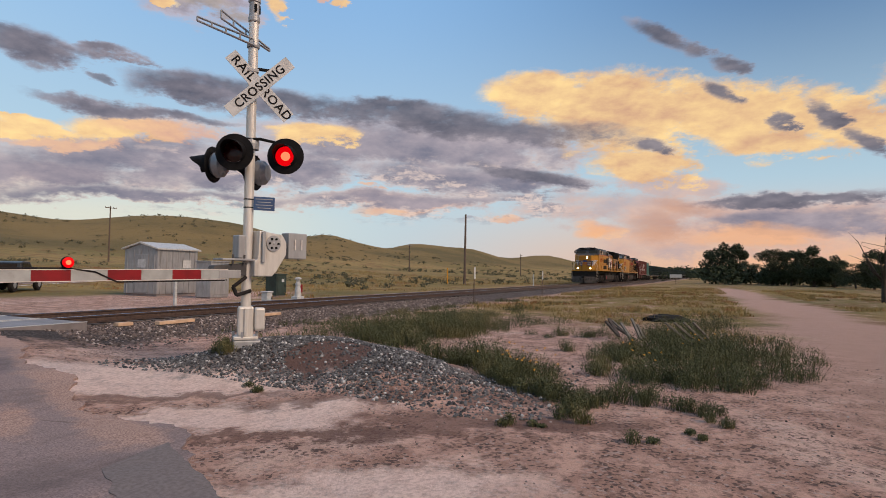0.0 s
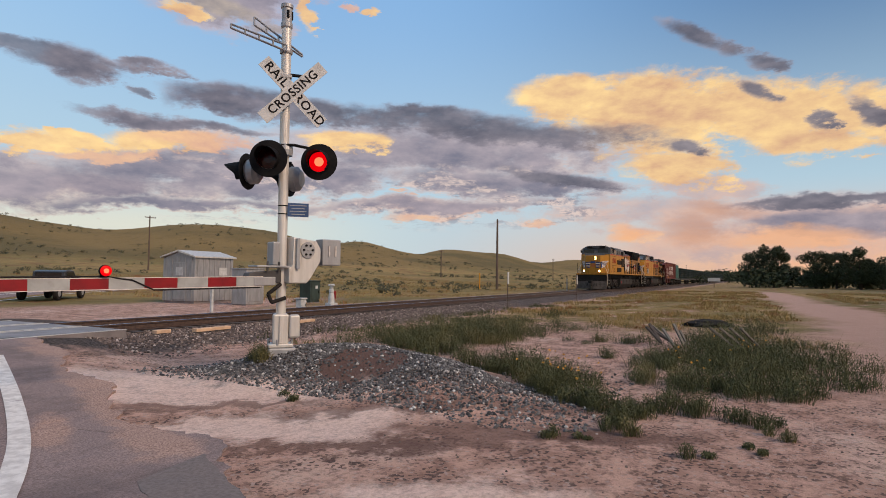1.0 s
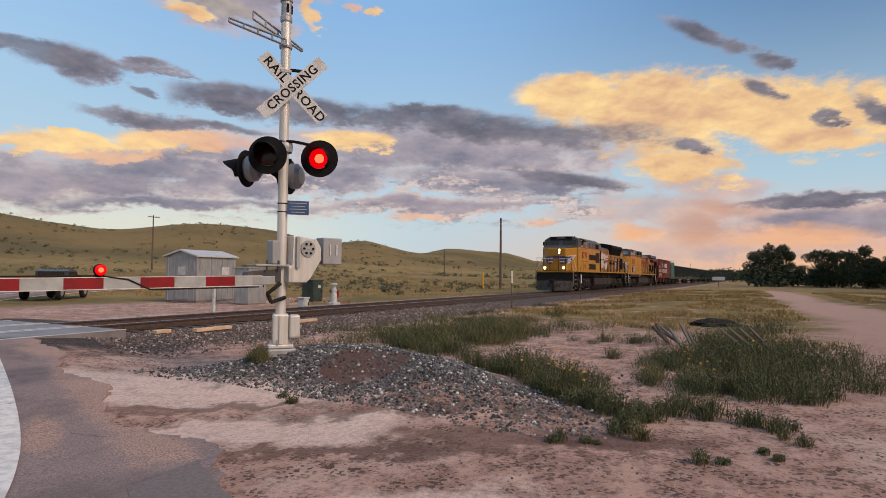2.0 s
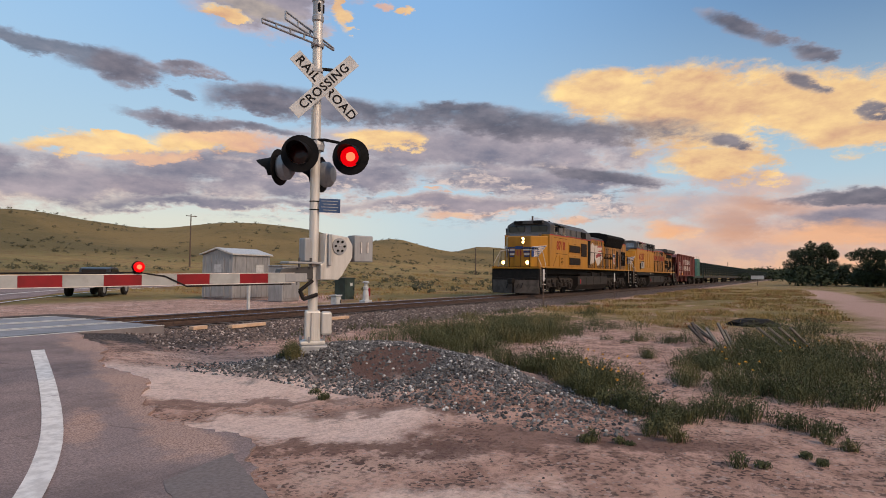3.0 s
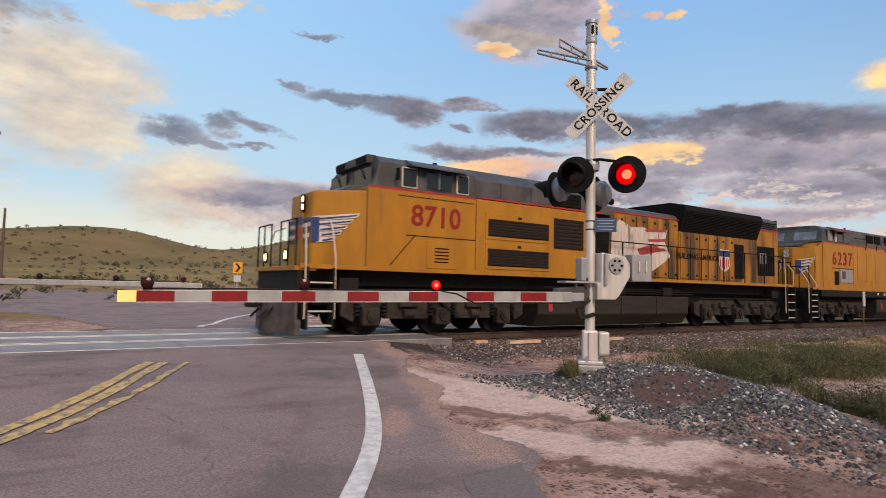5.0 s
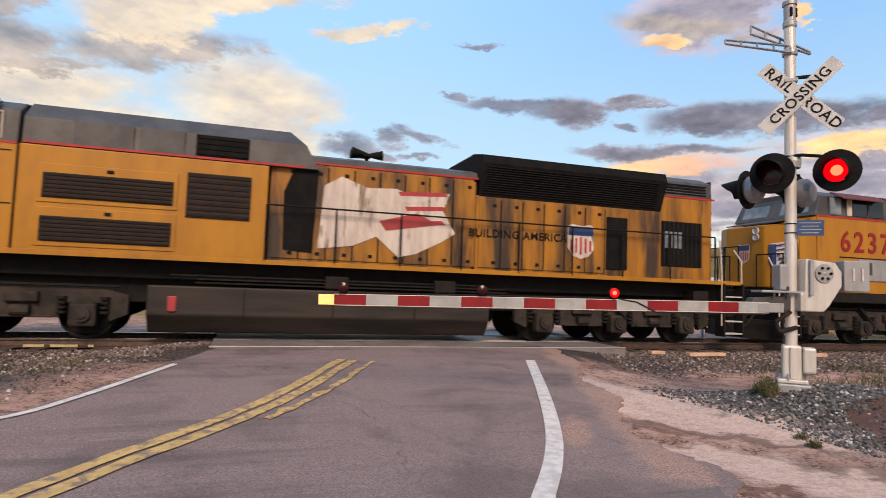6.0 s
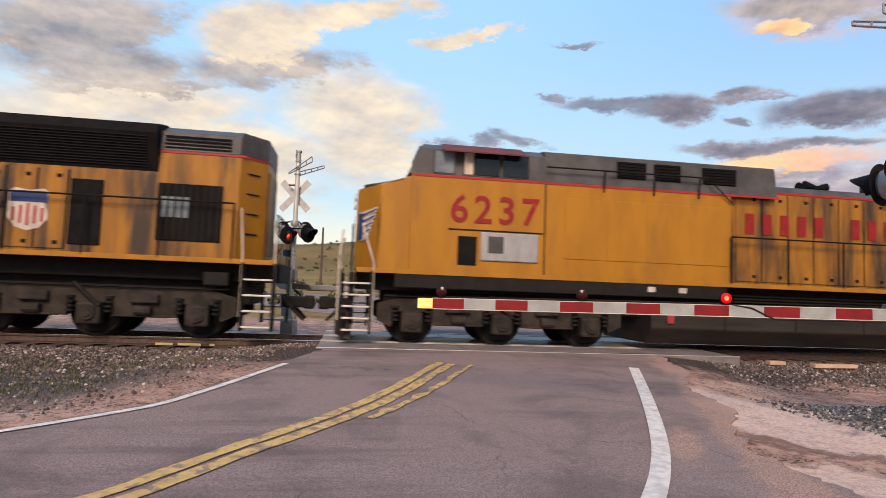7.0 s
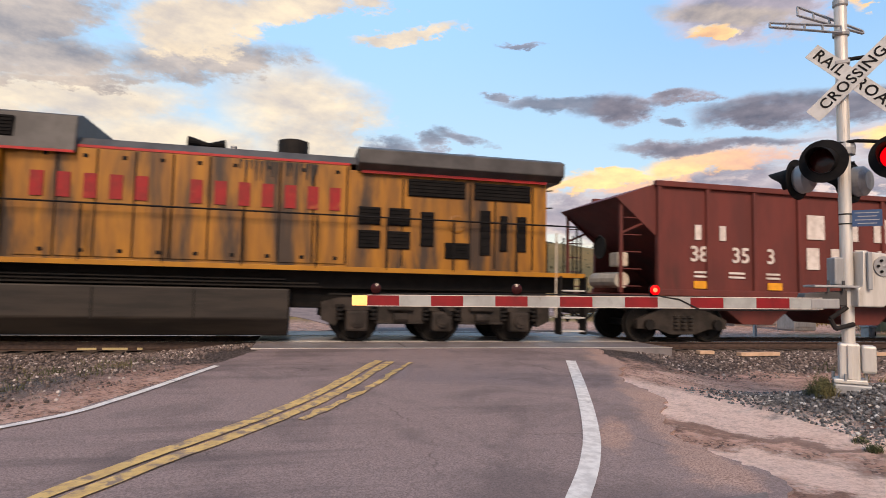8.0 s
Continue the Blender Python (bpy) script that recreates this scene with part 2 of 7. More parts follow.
def asphalt_mat(name, a, b, dark):
    m = bpy.data.materials.new(name)
    m.use_nodes = True
    nt = m.node_tree
    bs = nt.nodes["Principled BSDF"]
    tc = nt.nodes.new("ShaderNodeTexCoord")
    v = tc.outputs["Object"]
    grit = nnoise(nt, v, 55, 4, 0.75)
    col = nmix(nt, nramp(nt, grit, 0.36, 0.64), b, a)
    col = nmix(nt, nmath(nt, "MULTIPLY", nramp(nt, nnoise(nt, v, 0.7, 7, 0.65, 0.6), 0.46, 0.66), 0.55), col, dark)
    mp = nt.nodes.new("ShaderNodeMapping")
    mp.inputs["Rotation"].default_value = (0, 0, radians(-62))
    mp.inputs["Scale"].default_value = (0.25, 2.6, 1)
    nlink(nt, v, mp.inputs[0])
    col = nmix(nt, nmath(nt, "MULTIPLY", nramp(nt, nnoise(nt, mp.outputs[0], 0.9, 6, 0.6), 0.52, 0.70), 0.5), col, dark)
    warp = nt.nodes.new("ShaderNodeVectorMath")
    warp.operation = "ADD"
    nz = nt.nodes.new("ShaderNodeTexNoise")
    nz.inputs["Scale"].default_value, nz.inputs["Detail"].default_value = 1.6, 6
    nlink(nt, v, nz.inputs["Vector"])
    nlink(nt, v, warp.inputs[0]), nlink(nt, nz.outputs["Color"], warp.inputs[1])
    vo = nt.nodes.new("ShaderNodeTexVoronoi")
    vo.feature = "DISTANCE_TO_EDGE"
    vo.inputs["Scale"].default_value = 0.42
    nlink(nt, warp.outputs[0], vo.inputs["Vector"])
    crack = nmath(nt, "MULTIPLY", nramp(nt, vo.outputs["Distance"], 0.010, 0.002), nramp(nt, nnoise(nt, v, 0.8, 3), 0.50, 0.60))
    col = nmix(nt, nmath(nt, "MULTIPLY", crack, 0.42), col, (0.05, 0.037, 0.034))
    # dust and grit washed over the crumbling shoulder
    sep = nt.nodes.new("ShaderNodeSeparateXYZ")
    nlink(nt, v, sep.inputs[0])
    grime = nnoise(nt, v, 1.4, 7, 0.68)
    for cx, cy, la, lb, ang in SHOULDER_DIRT:
        ca, sa = math.cos(radians(ang)), math.sin(radians(ang))
        dx, dy = nmath(nt, "SUBTRACT", sep.outputs[0], cx), nmath(nt, "SUBTRACT", sep.outputs[1], cy)
        du = nmath(nt, "MULTIPLY", nmath(nt, "ADD", nmath(nt, "MULTIPLY", dx, ca), nmath(nt, "MULTIPLY", dy, sa)), 1 / la)
        dw = nmath(nt, "MULTIPLY", nmath(nt, "SUBTRACT", nmath(nt, "MULTIPLY", dy, ca), nmath(nt, "MULTIPLY", dx, sa)), 1 / lb)
        d = nmath(nt, "SQRT", nmath(nt, "ADD", nmath(nt, "MULTIPLY", du, du), nmath(nt, "MULTIPLY", dw, dw)))
        d = nmath(nt, "ADD", d, nmath(nt, "MULTIPLY", nmath(nt, "SUBTRACT", grime, 0.5), 2.2))
        col = nmix(nt, nmath(nt, "MULTIPLY", nramp(nt, d, 1.1, 0.5), 0.85), col, nmix(nt, nramp(nt, grit, 0.35, 0.65), (0.22, 0.135, 0.105), (0.50, 0.335, 0.27)))
    nlink(nt, col, bs.inputs["Base Color"])
    bs.inputs["Roughness"].default_value, bs.inputs["Specular IOR Level"].default_value = 0.9, 0.2
    bn = nt.nodes.new("ShaderNodeBump")
    bn.inputs["Strength"].default_value, bn.inputs["Distance"].default_value = 0.5, 0.012
    nlink(nt, nmath(nt, "SUBTRACT", nnoise(nt, v, 90, 4, 0.7), crack), bn.inputs["Height"])
    nlink(nt, bn.outputs[0], bs.inputs["Normal"])
    return m


# centre x, y, half length, half width, angle
SHOULDER_DIRT = [(3.75, 4.9, 1.0, 0.35, 70), (4.45, 6.6, 1.5, 0.38, 66), (5.2, 8.4, 1.6, 0.40, 66), (6.0, 10.6, 1.6, 0.5, 68), (2.7, 2.3, 1.4, 0.30, 56), (1.2, 0.1, 1.6, 0.35, 55), (3.4, 5.9, 0.7, 0.2, 60)]
ASPHALT = asphalt_mat("asphalt", (0.315, 0.235, 0.220), (0.165, 0.122, 0.114), (0.098, 0.078, 0.076))
ASPHALT_NEW = mat("patched_asphalt", (0.195, 0.160, 0.150), (0.140, 0.115, 0.108), 30.0, 0.9, 0, 0.25, 160)
CONCRETE = mat("panel_concrete", (0.235, 0.205, 0.200), (0.165, 0.142, 0.138), 2.0, 0.5, 0, 0.2, 60, spec=0.5)
PAINT_W = mat("road_paint_white", (0.72, 0.68, 0.64), (0.52, 0.48, 0.45), 9.0, 0.7, 0, 0.3, 90, spot=(0.30, 0.26, 0.25), spots=(0.62, 0.72), sscale=5)
PAINT_Y = mat("road_paint_yellow", (0.62, 0.42, 0.155), (0.46, 0.305, 0.12), 9.0, 0.7, 0, 0.3, 90, spot=(0.24, 0.175, 0.13), spots=(0.48, 0.62), sscale=8)
STEEL = mat("rail_steel", (0.10, 0.065, 0.05), (0.06, 0.04, 0.035), 12.0, 0.6, 0.4, 0.2, 60)
RAILTOP = mat("polished_rail_head", (0.75, 0.74, 0.74), (0.6, 0.6, 0.6), 20.0, 0.22, 1.0)
TIE = mat("creosote_timber", (0.10, 0.075, 0.06), (0.055, 0.042, 0.036), 5.0, 0.9, 0, 0.7, 30, random_tint=0.25, stretch=(6, 1, 6))
TIE_NEW = mat("raw_timber", (0.62, 0.42, 0.28), (0.5, 0.33, 0.22), 5.0, 0.8, 0, 0.3, 30)
GALV = mat("galvanised_steel", (0.36, 0.36, 0.365), (0.29, 0.29, 0.295), 3.0, 0.5, 0.45, 0.04, 60, spot=(0.22, 0.215, 0.21), spots=(0.55, 0.8), sscale=2.0, stretch=(2, 2, 0.5))
ALU = mat("aluminium_paint", (0.62, 0.59, 0.55), (0.53, 0.50, 0.46), 3.0, 0.45, 0.4, 0.03, 50, spot=(0.36, 0.32, 0.28), spots=(0.58, 0.78), sscale=3.0, stretch=(3, 3, 0.5))
SIGN_W = mat("reflective_white_sheet", (0.50, 0.505, 0.505), (0.39, 0.39, 0.385), 6.0, 0.5, 0, 0.0)
BLACK = mat("black_paint", (0.006, 0.006, 0.007), (0.012, 0.011, 0.011), 6.0, 0.75, spec=0.12)
RUBBER = mat("black_rubber", (0.014, 0.013, 0.013), (0.024, 0.021, 0.02), 6.0, 0.85, spec=0.15)
RED_SHEET = mat("red_reflective_sheet", (0.21, 0.006, 0.010), (0.155, 0.006, 0.009), 5.0, 0.45)
WHITE_SHEET = mat("white_arm_sheet", (0.34, 0.35, 0.345), (0.26, 0.265, 0.26), 3.0, 0.45, spot=(0.20, 0.19, 0.17), spots=(0.58, 0.75), sscale=6.0)
DARK_LENS = mat("unlit_red_lens", (0.035, 0.004, 0.004), (0.02, 0.003, 0.003), 8.0, 0.2)
RED_GLOW = mat("lit_red_lens", (0.20, 0.0, 0.0), (0.16, 0.0, 0.0), 4.0, 0.5, spec=0.1, emit=(1.0, 0.0, 0.004), strength=0.85)
RED_CORE = mat("lit_red_core", (0.5, 0.05, 0.02), None, 4.0, 0.5, spec=0.1, emit=(1.0, 0.16, 0.07), strength=2.0)
LAMP_GLOW = mat("lit_headlamp", (0.9, 0.8, 0.6), None, 4.0, 0.3, emit=(1.0, 0.60, 0.20), strength=9.0)
# glow that stands for lamp light on the arm's end sheet
AMBER_GLOW = mat("amber_lamplight_glow", (0.8, 0.5, 0.2), None, 4.0, 0.3, emit=(1.0, 0.48, 0.12), strength=0.75)

YELLOW = mat("armour_yellow_paint", (0.375, 0.168, 0.011), (0.315, 0.138, 0.011), 1.2, 0.42, 0, 0.03, 20, spot=(0.22, 0.098, 0.020), spots=(0.52, 0.82), sscale=0.9, stretch=(1.6, 1, 0.5))
YELLOW_DIRTY = mat("sooty_yellow_paint", (0.345, 0.150, 0.013), (0.22, 0.096, 0.015), 1.6, 0.5, 0, 0.05, 20, spot=(0.042, 0.028, 0.020), spots=(0.43, 0.66), sscale=0.9, stretch=(2.2, 1, 0.32))
TRAIN_GREY = mat("harbour_grey_paint", (0.078, 0.075, 0.075), (0.048, 0.046, 0.047), 2.0, 0.5, 0, 0.05, 20)
UNDER = mat("grimy_running_gear", (0.012, 0.0095, 0.008), (0.006, 0.005, 0.0045), 4.0, 0.75, 0.1, 0.3, 30)
TANK = mat("dusty_fuel_tank", (0.034, 0.027, 0.022), (0.018, 0.015, 0.013), 1.5, 0.6, 0.1, 0.1, 20, stretch=(0.4, 1, 3))
SOOT = mat("radiator_black", (0.005, 0.005, 0.0055), (0.010, 0.009, 0.009), 5.0, 0.8, spec=0.12)
RED_STRIPE = mat("red_line_paint", (0.40, 0.022, 0.022), (0.28, 0.02, 0.02), 4.0, 0.5)
RED_LETTER = mat("faded_red_lettering", (0.26, 0.010, 0.012), (0.19, 0.012, 0.012), 5.0, 0.6, spot=(0.28, 0.06, 0.02), spots=(0.60, 0.75), sscale=4.0)
DECAL_W = mat("white_decal", (0.56, 0.50, 0.45), (0.42, 0.36, 0.32), 2.5, 0.6, spot=(0.19, 0.14, 0.10), spots=(0.54, 0.66), sscale=1.6, stretch=(2.6, 1, 0.5))
DECAL_B = mat("blue_decal", (0.025, 0.05, 0.16), (0.02, 0.04, 0.12), 4.0, 0.5)
DECAL_R = mat("red_decal", (0.36, 0.04, 0.05), (0.26, 0.04, 0.04), 4.0, 0.5)
RAIL_W = mat("handrail_cream", (0.56, 0.49, 0.40), (0.42, 0.36, 0.29), 5.0, 0.5)
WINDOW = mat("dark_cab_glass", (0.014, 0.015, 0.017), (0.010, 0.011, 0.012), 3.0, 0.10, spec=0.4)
TRUCK = mat("brown_dusted_truck_steel", (0.040, 0.031, 0.026), (0.016, 0.013, 0.011), 3.0, 0.8, 0.0, 0.3, 30)
# pale copy of WINDOW: the sky's reflection is put into its colour
WINDOW_SKY_SHEEN = mat("painted_sheen_cab_glass", (0.20, 0.23, 0.26), (0.10, 0.12, 0.14), 2.0, 0.10)
GRILLE = mat("rusty_intake_mesh", (0.034, 0.018, 0.011), (0.020, 0.011, 0.008), 6.0, 0.8, 0, 0.2, 40)
PLOUGH = mat("dusty_plough_steel", (0.095, 0.080, 0.070), (0.050, 0.042, 0.037), 2.5, 0.7, 0.1, 0.2, 30)
HOPPER = mat("mineral_red_paint", (0.135, 0.032, 0.026), (0.095, 0.026, 0.022), 1.3, 0.65, 0, 0.05, 20, spot=(0.06, 0.025, 0.02), spots=(0.58, 0.8), sscale=0.7, stretch=(1.5, 1, 0.4))
GREEN = mat("pale_green_paint", (0.12, 0.24, 0.20), (0.09, 0.18, 0.15), 2.0, 0.6)
DARKGREEN = mat("dark_green_steel", (0.035, 0.055, 0.048), (0.025, 0.035, 0.03), 2.0, 0.65)
LETTER_W = mat("white_lettering", (0.66, 0.60, 0.56), (0.5, 0.44, 0.4), 6.0, 0.6)
POLE_WOOD = mat("weathered_pole", (0.13, 0.09, 0.07), (0.08, 0.06, 0.05), 3.0, 0.9, 0, 0.5, 30, stretch=(4, 4, 0.5))
BLUE_SIGN = mat("blue_sign_sheet", (0.035, 0.075, 0.17), (0.03, 0.06, 0.14), 5.0, 0.5)
YELLOW_SIGN = mat("yellow_sign_sheet", (0.75, 0.33, 0.02), (0.6, 0.27, 0.02), 5.0, 0.5)
YELLOW_STENCIL = mat("faded_yellow_stencil", (0.50, 0.40, 0.20), (0.36, 0.29, 0.15), 20.0, 0.7)
BARK = mat("bark", (0.055, 0.042, 0.033), (0.03, 0.024, 0.02), 6.0, 0.9, 0, 0.6, 20)


def leaf_mat(name, a, b, c=None):
    m = bpy.data.materials.new(name)
    m.use_nodes = True
    nt = m.node_tree
    bs = nt.nodes["Principled BSDF"]
    geo = nt.nodes.new("ShaderNodeNewGeometry")
    col = nmix(nt, geo.outputs["Random Per Island"], a, b)
    if c:
        tc = nt.nodes.new("ShaderNodeTexCoord")
        col = nmix(nt, nramp(nt, nnoise(nt, tc.outputs["Object"], 0.55, 4, 0.6), 0.5, 0.66), col, c)
    nlink(nt, col, bs.inputs["Base Color"])
    bs.inputs["Roughness"].default_value = 0.75
    bs.inputs["Specular IOR Level"].default_value = 0.2
    return m


WEED = leaf_mat("weed_leaves", (0.028, 0.034, 0.014), (0.115, 0.115, 0.050), (0.165, 0.135, 0.058))
DRYGRASS = leaf_mat("dry_grass", (0.32, 0.22, 0.085), (0.19, 0.145, 0.055), (0.24, 0.105, 0.048))
TREE_LEAF = leaf_mat("cottonwood_leaves", (0.016, 0.022, 0.010), (0.042, 0.050, 0.020))
SAGE = leaf_mat("sagebrush", (0.050, 0.046, 0.024), (0.095, 0.085, 0.042))


# ---- mesh helpers ----
def part(name, bm, material, parent=None, label="", kind=""):
    me = bpy.data.meshes.new(name)
    bmesh.ops.recalc_face_normals(bm, faces=bm.faces)
    bm.to_mesh(me)
    bm.free()
    for m in material if isinstance(material, (list, tuple)) else (material,):
        me.materials.append(m)
    ob = new(name, me)
    if parent:
        ob.parent = parent
    return tagged(ob, label, kind=kind)


def thing(name, label, category, group="", at=None):
    ob = tagged(new(name), label, category, group)
    if at is not None:
        ob.matrix_basis = at
    return ob


def add_box(bm, c, s, m=None, bevel=0.0):
    r = bmesh.ops.create_cube(bm, size=1.0)
    vs = r["verts"]
    bmesh.ops.scale(bm, vec=s, verts=vs)
    if bevel:
        es = list({e for v in vs for e in v.link_edges})
        vs = [v for v in bmesh.ops.bevel(bm, geom=es, offset=bevel, segments=2, affect="EDGES", profile=0.5)["verts"]]
    bmesh.ops.translate(bm, vec=c, verts=vs) if m is None else bmesh.ops.transform(bm, matrix=m @ Matrix.Translation(c), verts=vs)
    return vs


def box(c, s, bevel=0.0, m=None):
    bm = bmesh.new()
    add_box(bm, c, s, m, bevel)
    return bm


def add_tube(bm, a, b, r, r2=None, n=10):
    a, b = Vector(a), Vector(b)
    d = b - a
    m = Matrix.Translation((a + b) / 2) @ d.to_track_quat("Z", "Y").to_matrix().to_4x4()
    bmesh.ops.create_cone(bm, cap_ends=True, segments=n, radius1=r, radius2=r if r2 is None else r2, depth=d.length, matrix=m)


def tube(pts, r, n=10, r2=None):
    bm = bmesh.new()
    for a, b in zip(pts, pts[1:]):
        add_tube(bm, a, b, r, r2, n)
    return bm


def prism(profile, lo, hi, axis="y", bevel=0.0):
    """A profile of (u, v) pulled along an axis: 'y' takes (x, z), 'x' takes (y, z), 'z' takes (x, y)."""
    bm = bmesh.new()
    put = {"y": lambda u, v, w: (u, w, v), "x": lambda u, v, w: (w, u, v), "z": lambda u, v, w: (u, v, w)}[axis]
    a = [bm.verts.new(put(u, v, lo)) for u, v in profile]
    b = [bm.verts.new(put(u, v, hi)) for u, v in profile]
    n = len(a)
    bm.faces.new(a)
    bm.faces.new(b[::-1])
    for k in range(n):
        bm.faces.new((a[k], b[k], b[(k + 1) % n], a[(k + 1) % n]))
    if bevel:
        bmesh.ops.bevel(bm, geom=list(bm.edges), offset=bevel, segments=2, affect="EDGES", profile=0.5)
    return bm


def lathe(profile, n=24, m=None):
    """A profile of (radius, height) turned about z."""
    bm = bmesh.new()
    rings = []
    for r, z in profile:
        rings.append([bm.verts.new((r * math.cos(2 * math.pi * k / n), r * math.sin(2 * math.pi * k / n), z)) for k in range(n)] if r > 1e-5 else [bm.verts.new((0, 0, z))])
    for p, q in zip(rings, rings[1:]):
        for k in range(n):
            j = (k + 1) % n
            f = [p[k % len(p)], p[j % len(p)], q[j % len(q)], q[k % len(q)]]
            f = list(dict.fromkeys(f))
            if len(f) > 2:
                bm.faces.new(f)
    if m is not None:
        bmesh.ops.transform(bm, matrix=m, verts=bm.verts)
    return bm


def letters(text, size, depth=0.004, align="CENTER", spacing=1.0, weight=0.015):
    """Raised lettering as a mesh in the xy plane."""
    cu = bpy.data.curves.new("lettering", "FONT")
    cu.body, cu.size, cu.extrude, cu.align_x, cu.align_y, cu.resolution_u = text, size, depth, align, "CENTER", 3
    cu.space_character, cu.offset = spacing, size * weight
    ob = bpy.data.objects.new("lettering", cu)
    scene.collection.objects.link(ob)
    me = bpy.data.meshes.new_from_object(ob.evaluated_get(bpy.context.evaluated_depsgraph_get()))
    bpy.data.objects.remove(ob)
    bm = bmesh.new()
    bm.from_mesh(me)
    bpy.data.meshes.remove(me)
    return bm


def moved(bm, m):
    bmesh.ops.transform(bm, matrix=m, verts=bm.verts)
    return bm


FACE = pose(0, 0, 0, 90, 0, 0)  # the xy plane stood up, facing -y

# ---- the lie of the land ----
YC, RAIL_Z = 14.2, 0.31
HILLS = [(112, 270, 14, 11.2), (97, 280, 13, 10.1), (85, 260, 8, 13.0), (69, 250, 7, 13.1), (61, 300, 7, 15.7), (51, 260, 6, 12.9), (44, 270, 5, 11.3), (36, 330, 5, 15.1),
         (27.7, 420, 3.6, 15.0), (22.2, 470, 3.2, 14.2), (15, 560, 4, 13.5), (6, 700, 5, 11.0), (135, 290, 16, 13.0), (165, 420, 18, 12.0)]


def smooth(a, b, x):
    t = min(1.0, max(0.0, (x - a) / (b - a)))
    return t * t * (3 - 2 * t)


def road_mid(y):
    """The middle of the road where it meets the track, by y."""
    return 1.9 + 0.42 * (y - 10.1)


def land(x, y):
    d = abs(y - YC)
    bed = 0.10 * (1 - smooth(2.2, 4.4, d))
    near = 1 - smooth(3.6, 6.2, abs(x - road_mid(y)))
    ramp = 0.29 * (1 - smooth(2.2, 9.5, d))
    z = bed + (max(ramp, bed) - bed) * near
    z += 0.034 * max(0.0, min(y, 150) - 36)
    # the mound of spoil beside the signal
    z += 0.44 * math.exp(-((x - 7.4) / 1.2) ** 2 - ((y - 5.2) / 1.5) ** 2)
    z += 0.20 * math.exp(-((x - 6.75) / 0.9) ** 2 - ((y - 6.4) / 0.9) ** 2)
    z += 0.25 * math.exp(-((x - 6.9) / 0.8) ** 2 - ((y - 3.6) / 0.9) ** 2)
    r = math.hypot(x, y)
    if r > 70:
        for a, dist, w, h in HILLS:
            ca, sa = math.cos(radians(a)), math.sin(radians(a))
            u, v = x * ca + y * sa - dist, -x * sa + y * ca
            z += h * math.exp(-(v / (dist * radians(w))) ** 2 - (u / (0.25 * dist)) ** 2)
        z += smooth(90, 200, r) * (y > 20) * 0.9 * (noise.noise((x * 0.02, y * 0.02, 3.0)) + 0.5 * noise.noise((x * 0.06, y * 0.06, 5.0)))
    elif y < 11 and abs(x - road_mid(y)) > 3.4:
        z += 0.018 * noise.noise((x * 0.9, y * 0.9, 1.0)) + 0.010 * noise.noise((x * 3.1, y * 3.1, 2.0))
    return z


def ring_steps():
    r, out = 0.6, [0.0]
    while r < 3800:
        out.append(r)
        r *= 1.035 if r < 60 else 1.05
    return out


def make_ground():
    """One sheet from underfoot to the horizon."""
    rs, n = ring_steps(), 300
    verts, faces = [(0, 0, land(0, 0))], []
    for r in rs[1:]:
        for k in range(n):
            a = 2 * math.pi * k / n
            x, y = r * math.cos(a), r * math.sin(a)
            verts.append((x, y, land(x, y)))
    for k in range(n):
        faces.append((0, 1 + k, 1 + (k + 1) % n))
    for j in range(len(rs) - 2):
        b = 1 + j * n
        for k in range(n):
            q = (k + 1) % n
            faces.append((b + k, b + n + k, b + n + q, b + q))
    me = bpy.data.meshes.new("ground")
    me.from_pydata(verts, [], faces)
    me.polygons.foreach_set("use_smooth", [True] * len(faces))
    me.materials.append(ground_mat())
    return tagged(new("ground", me), "pinkish gravelly dirt running out to dry grassland hills", "ground", kind="structure")


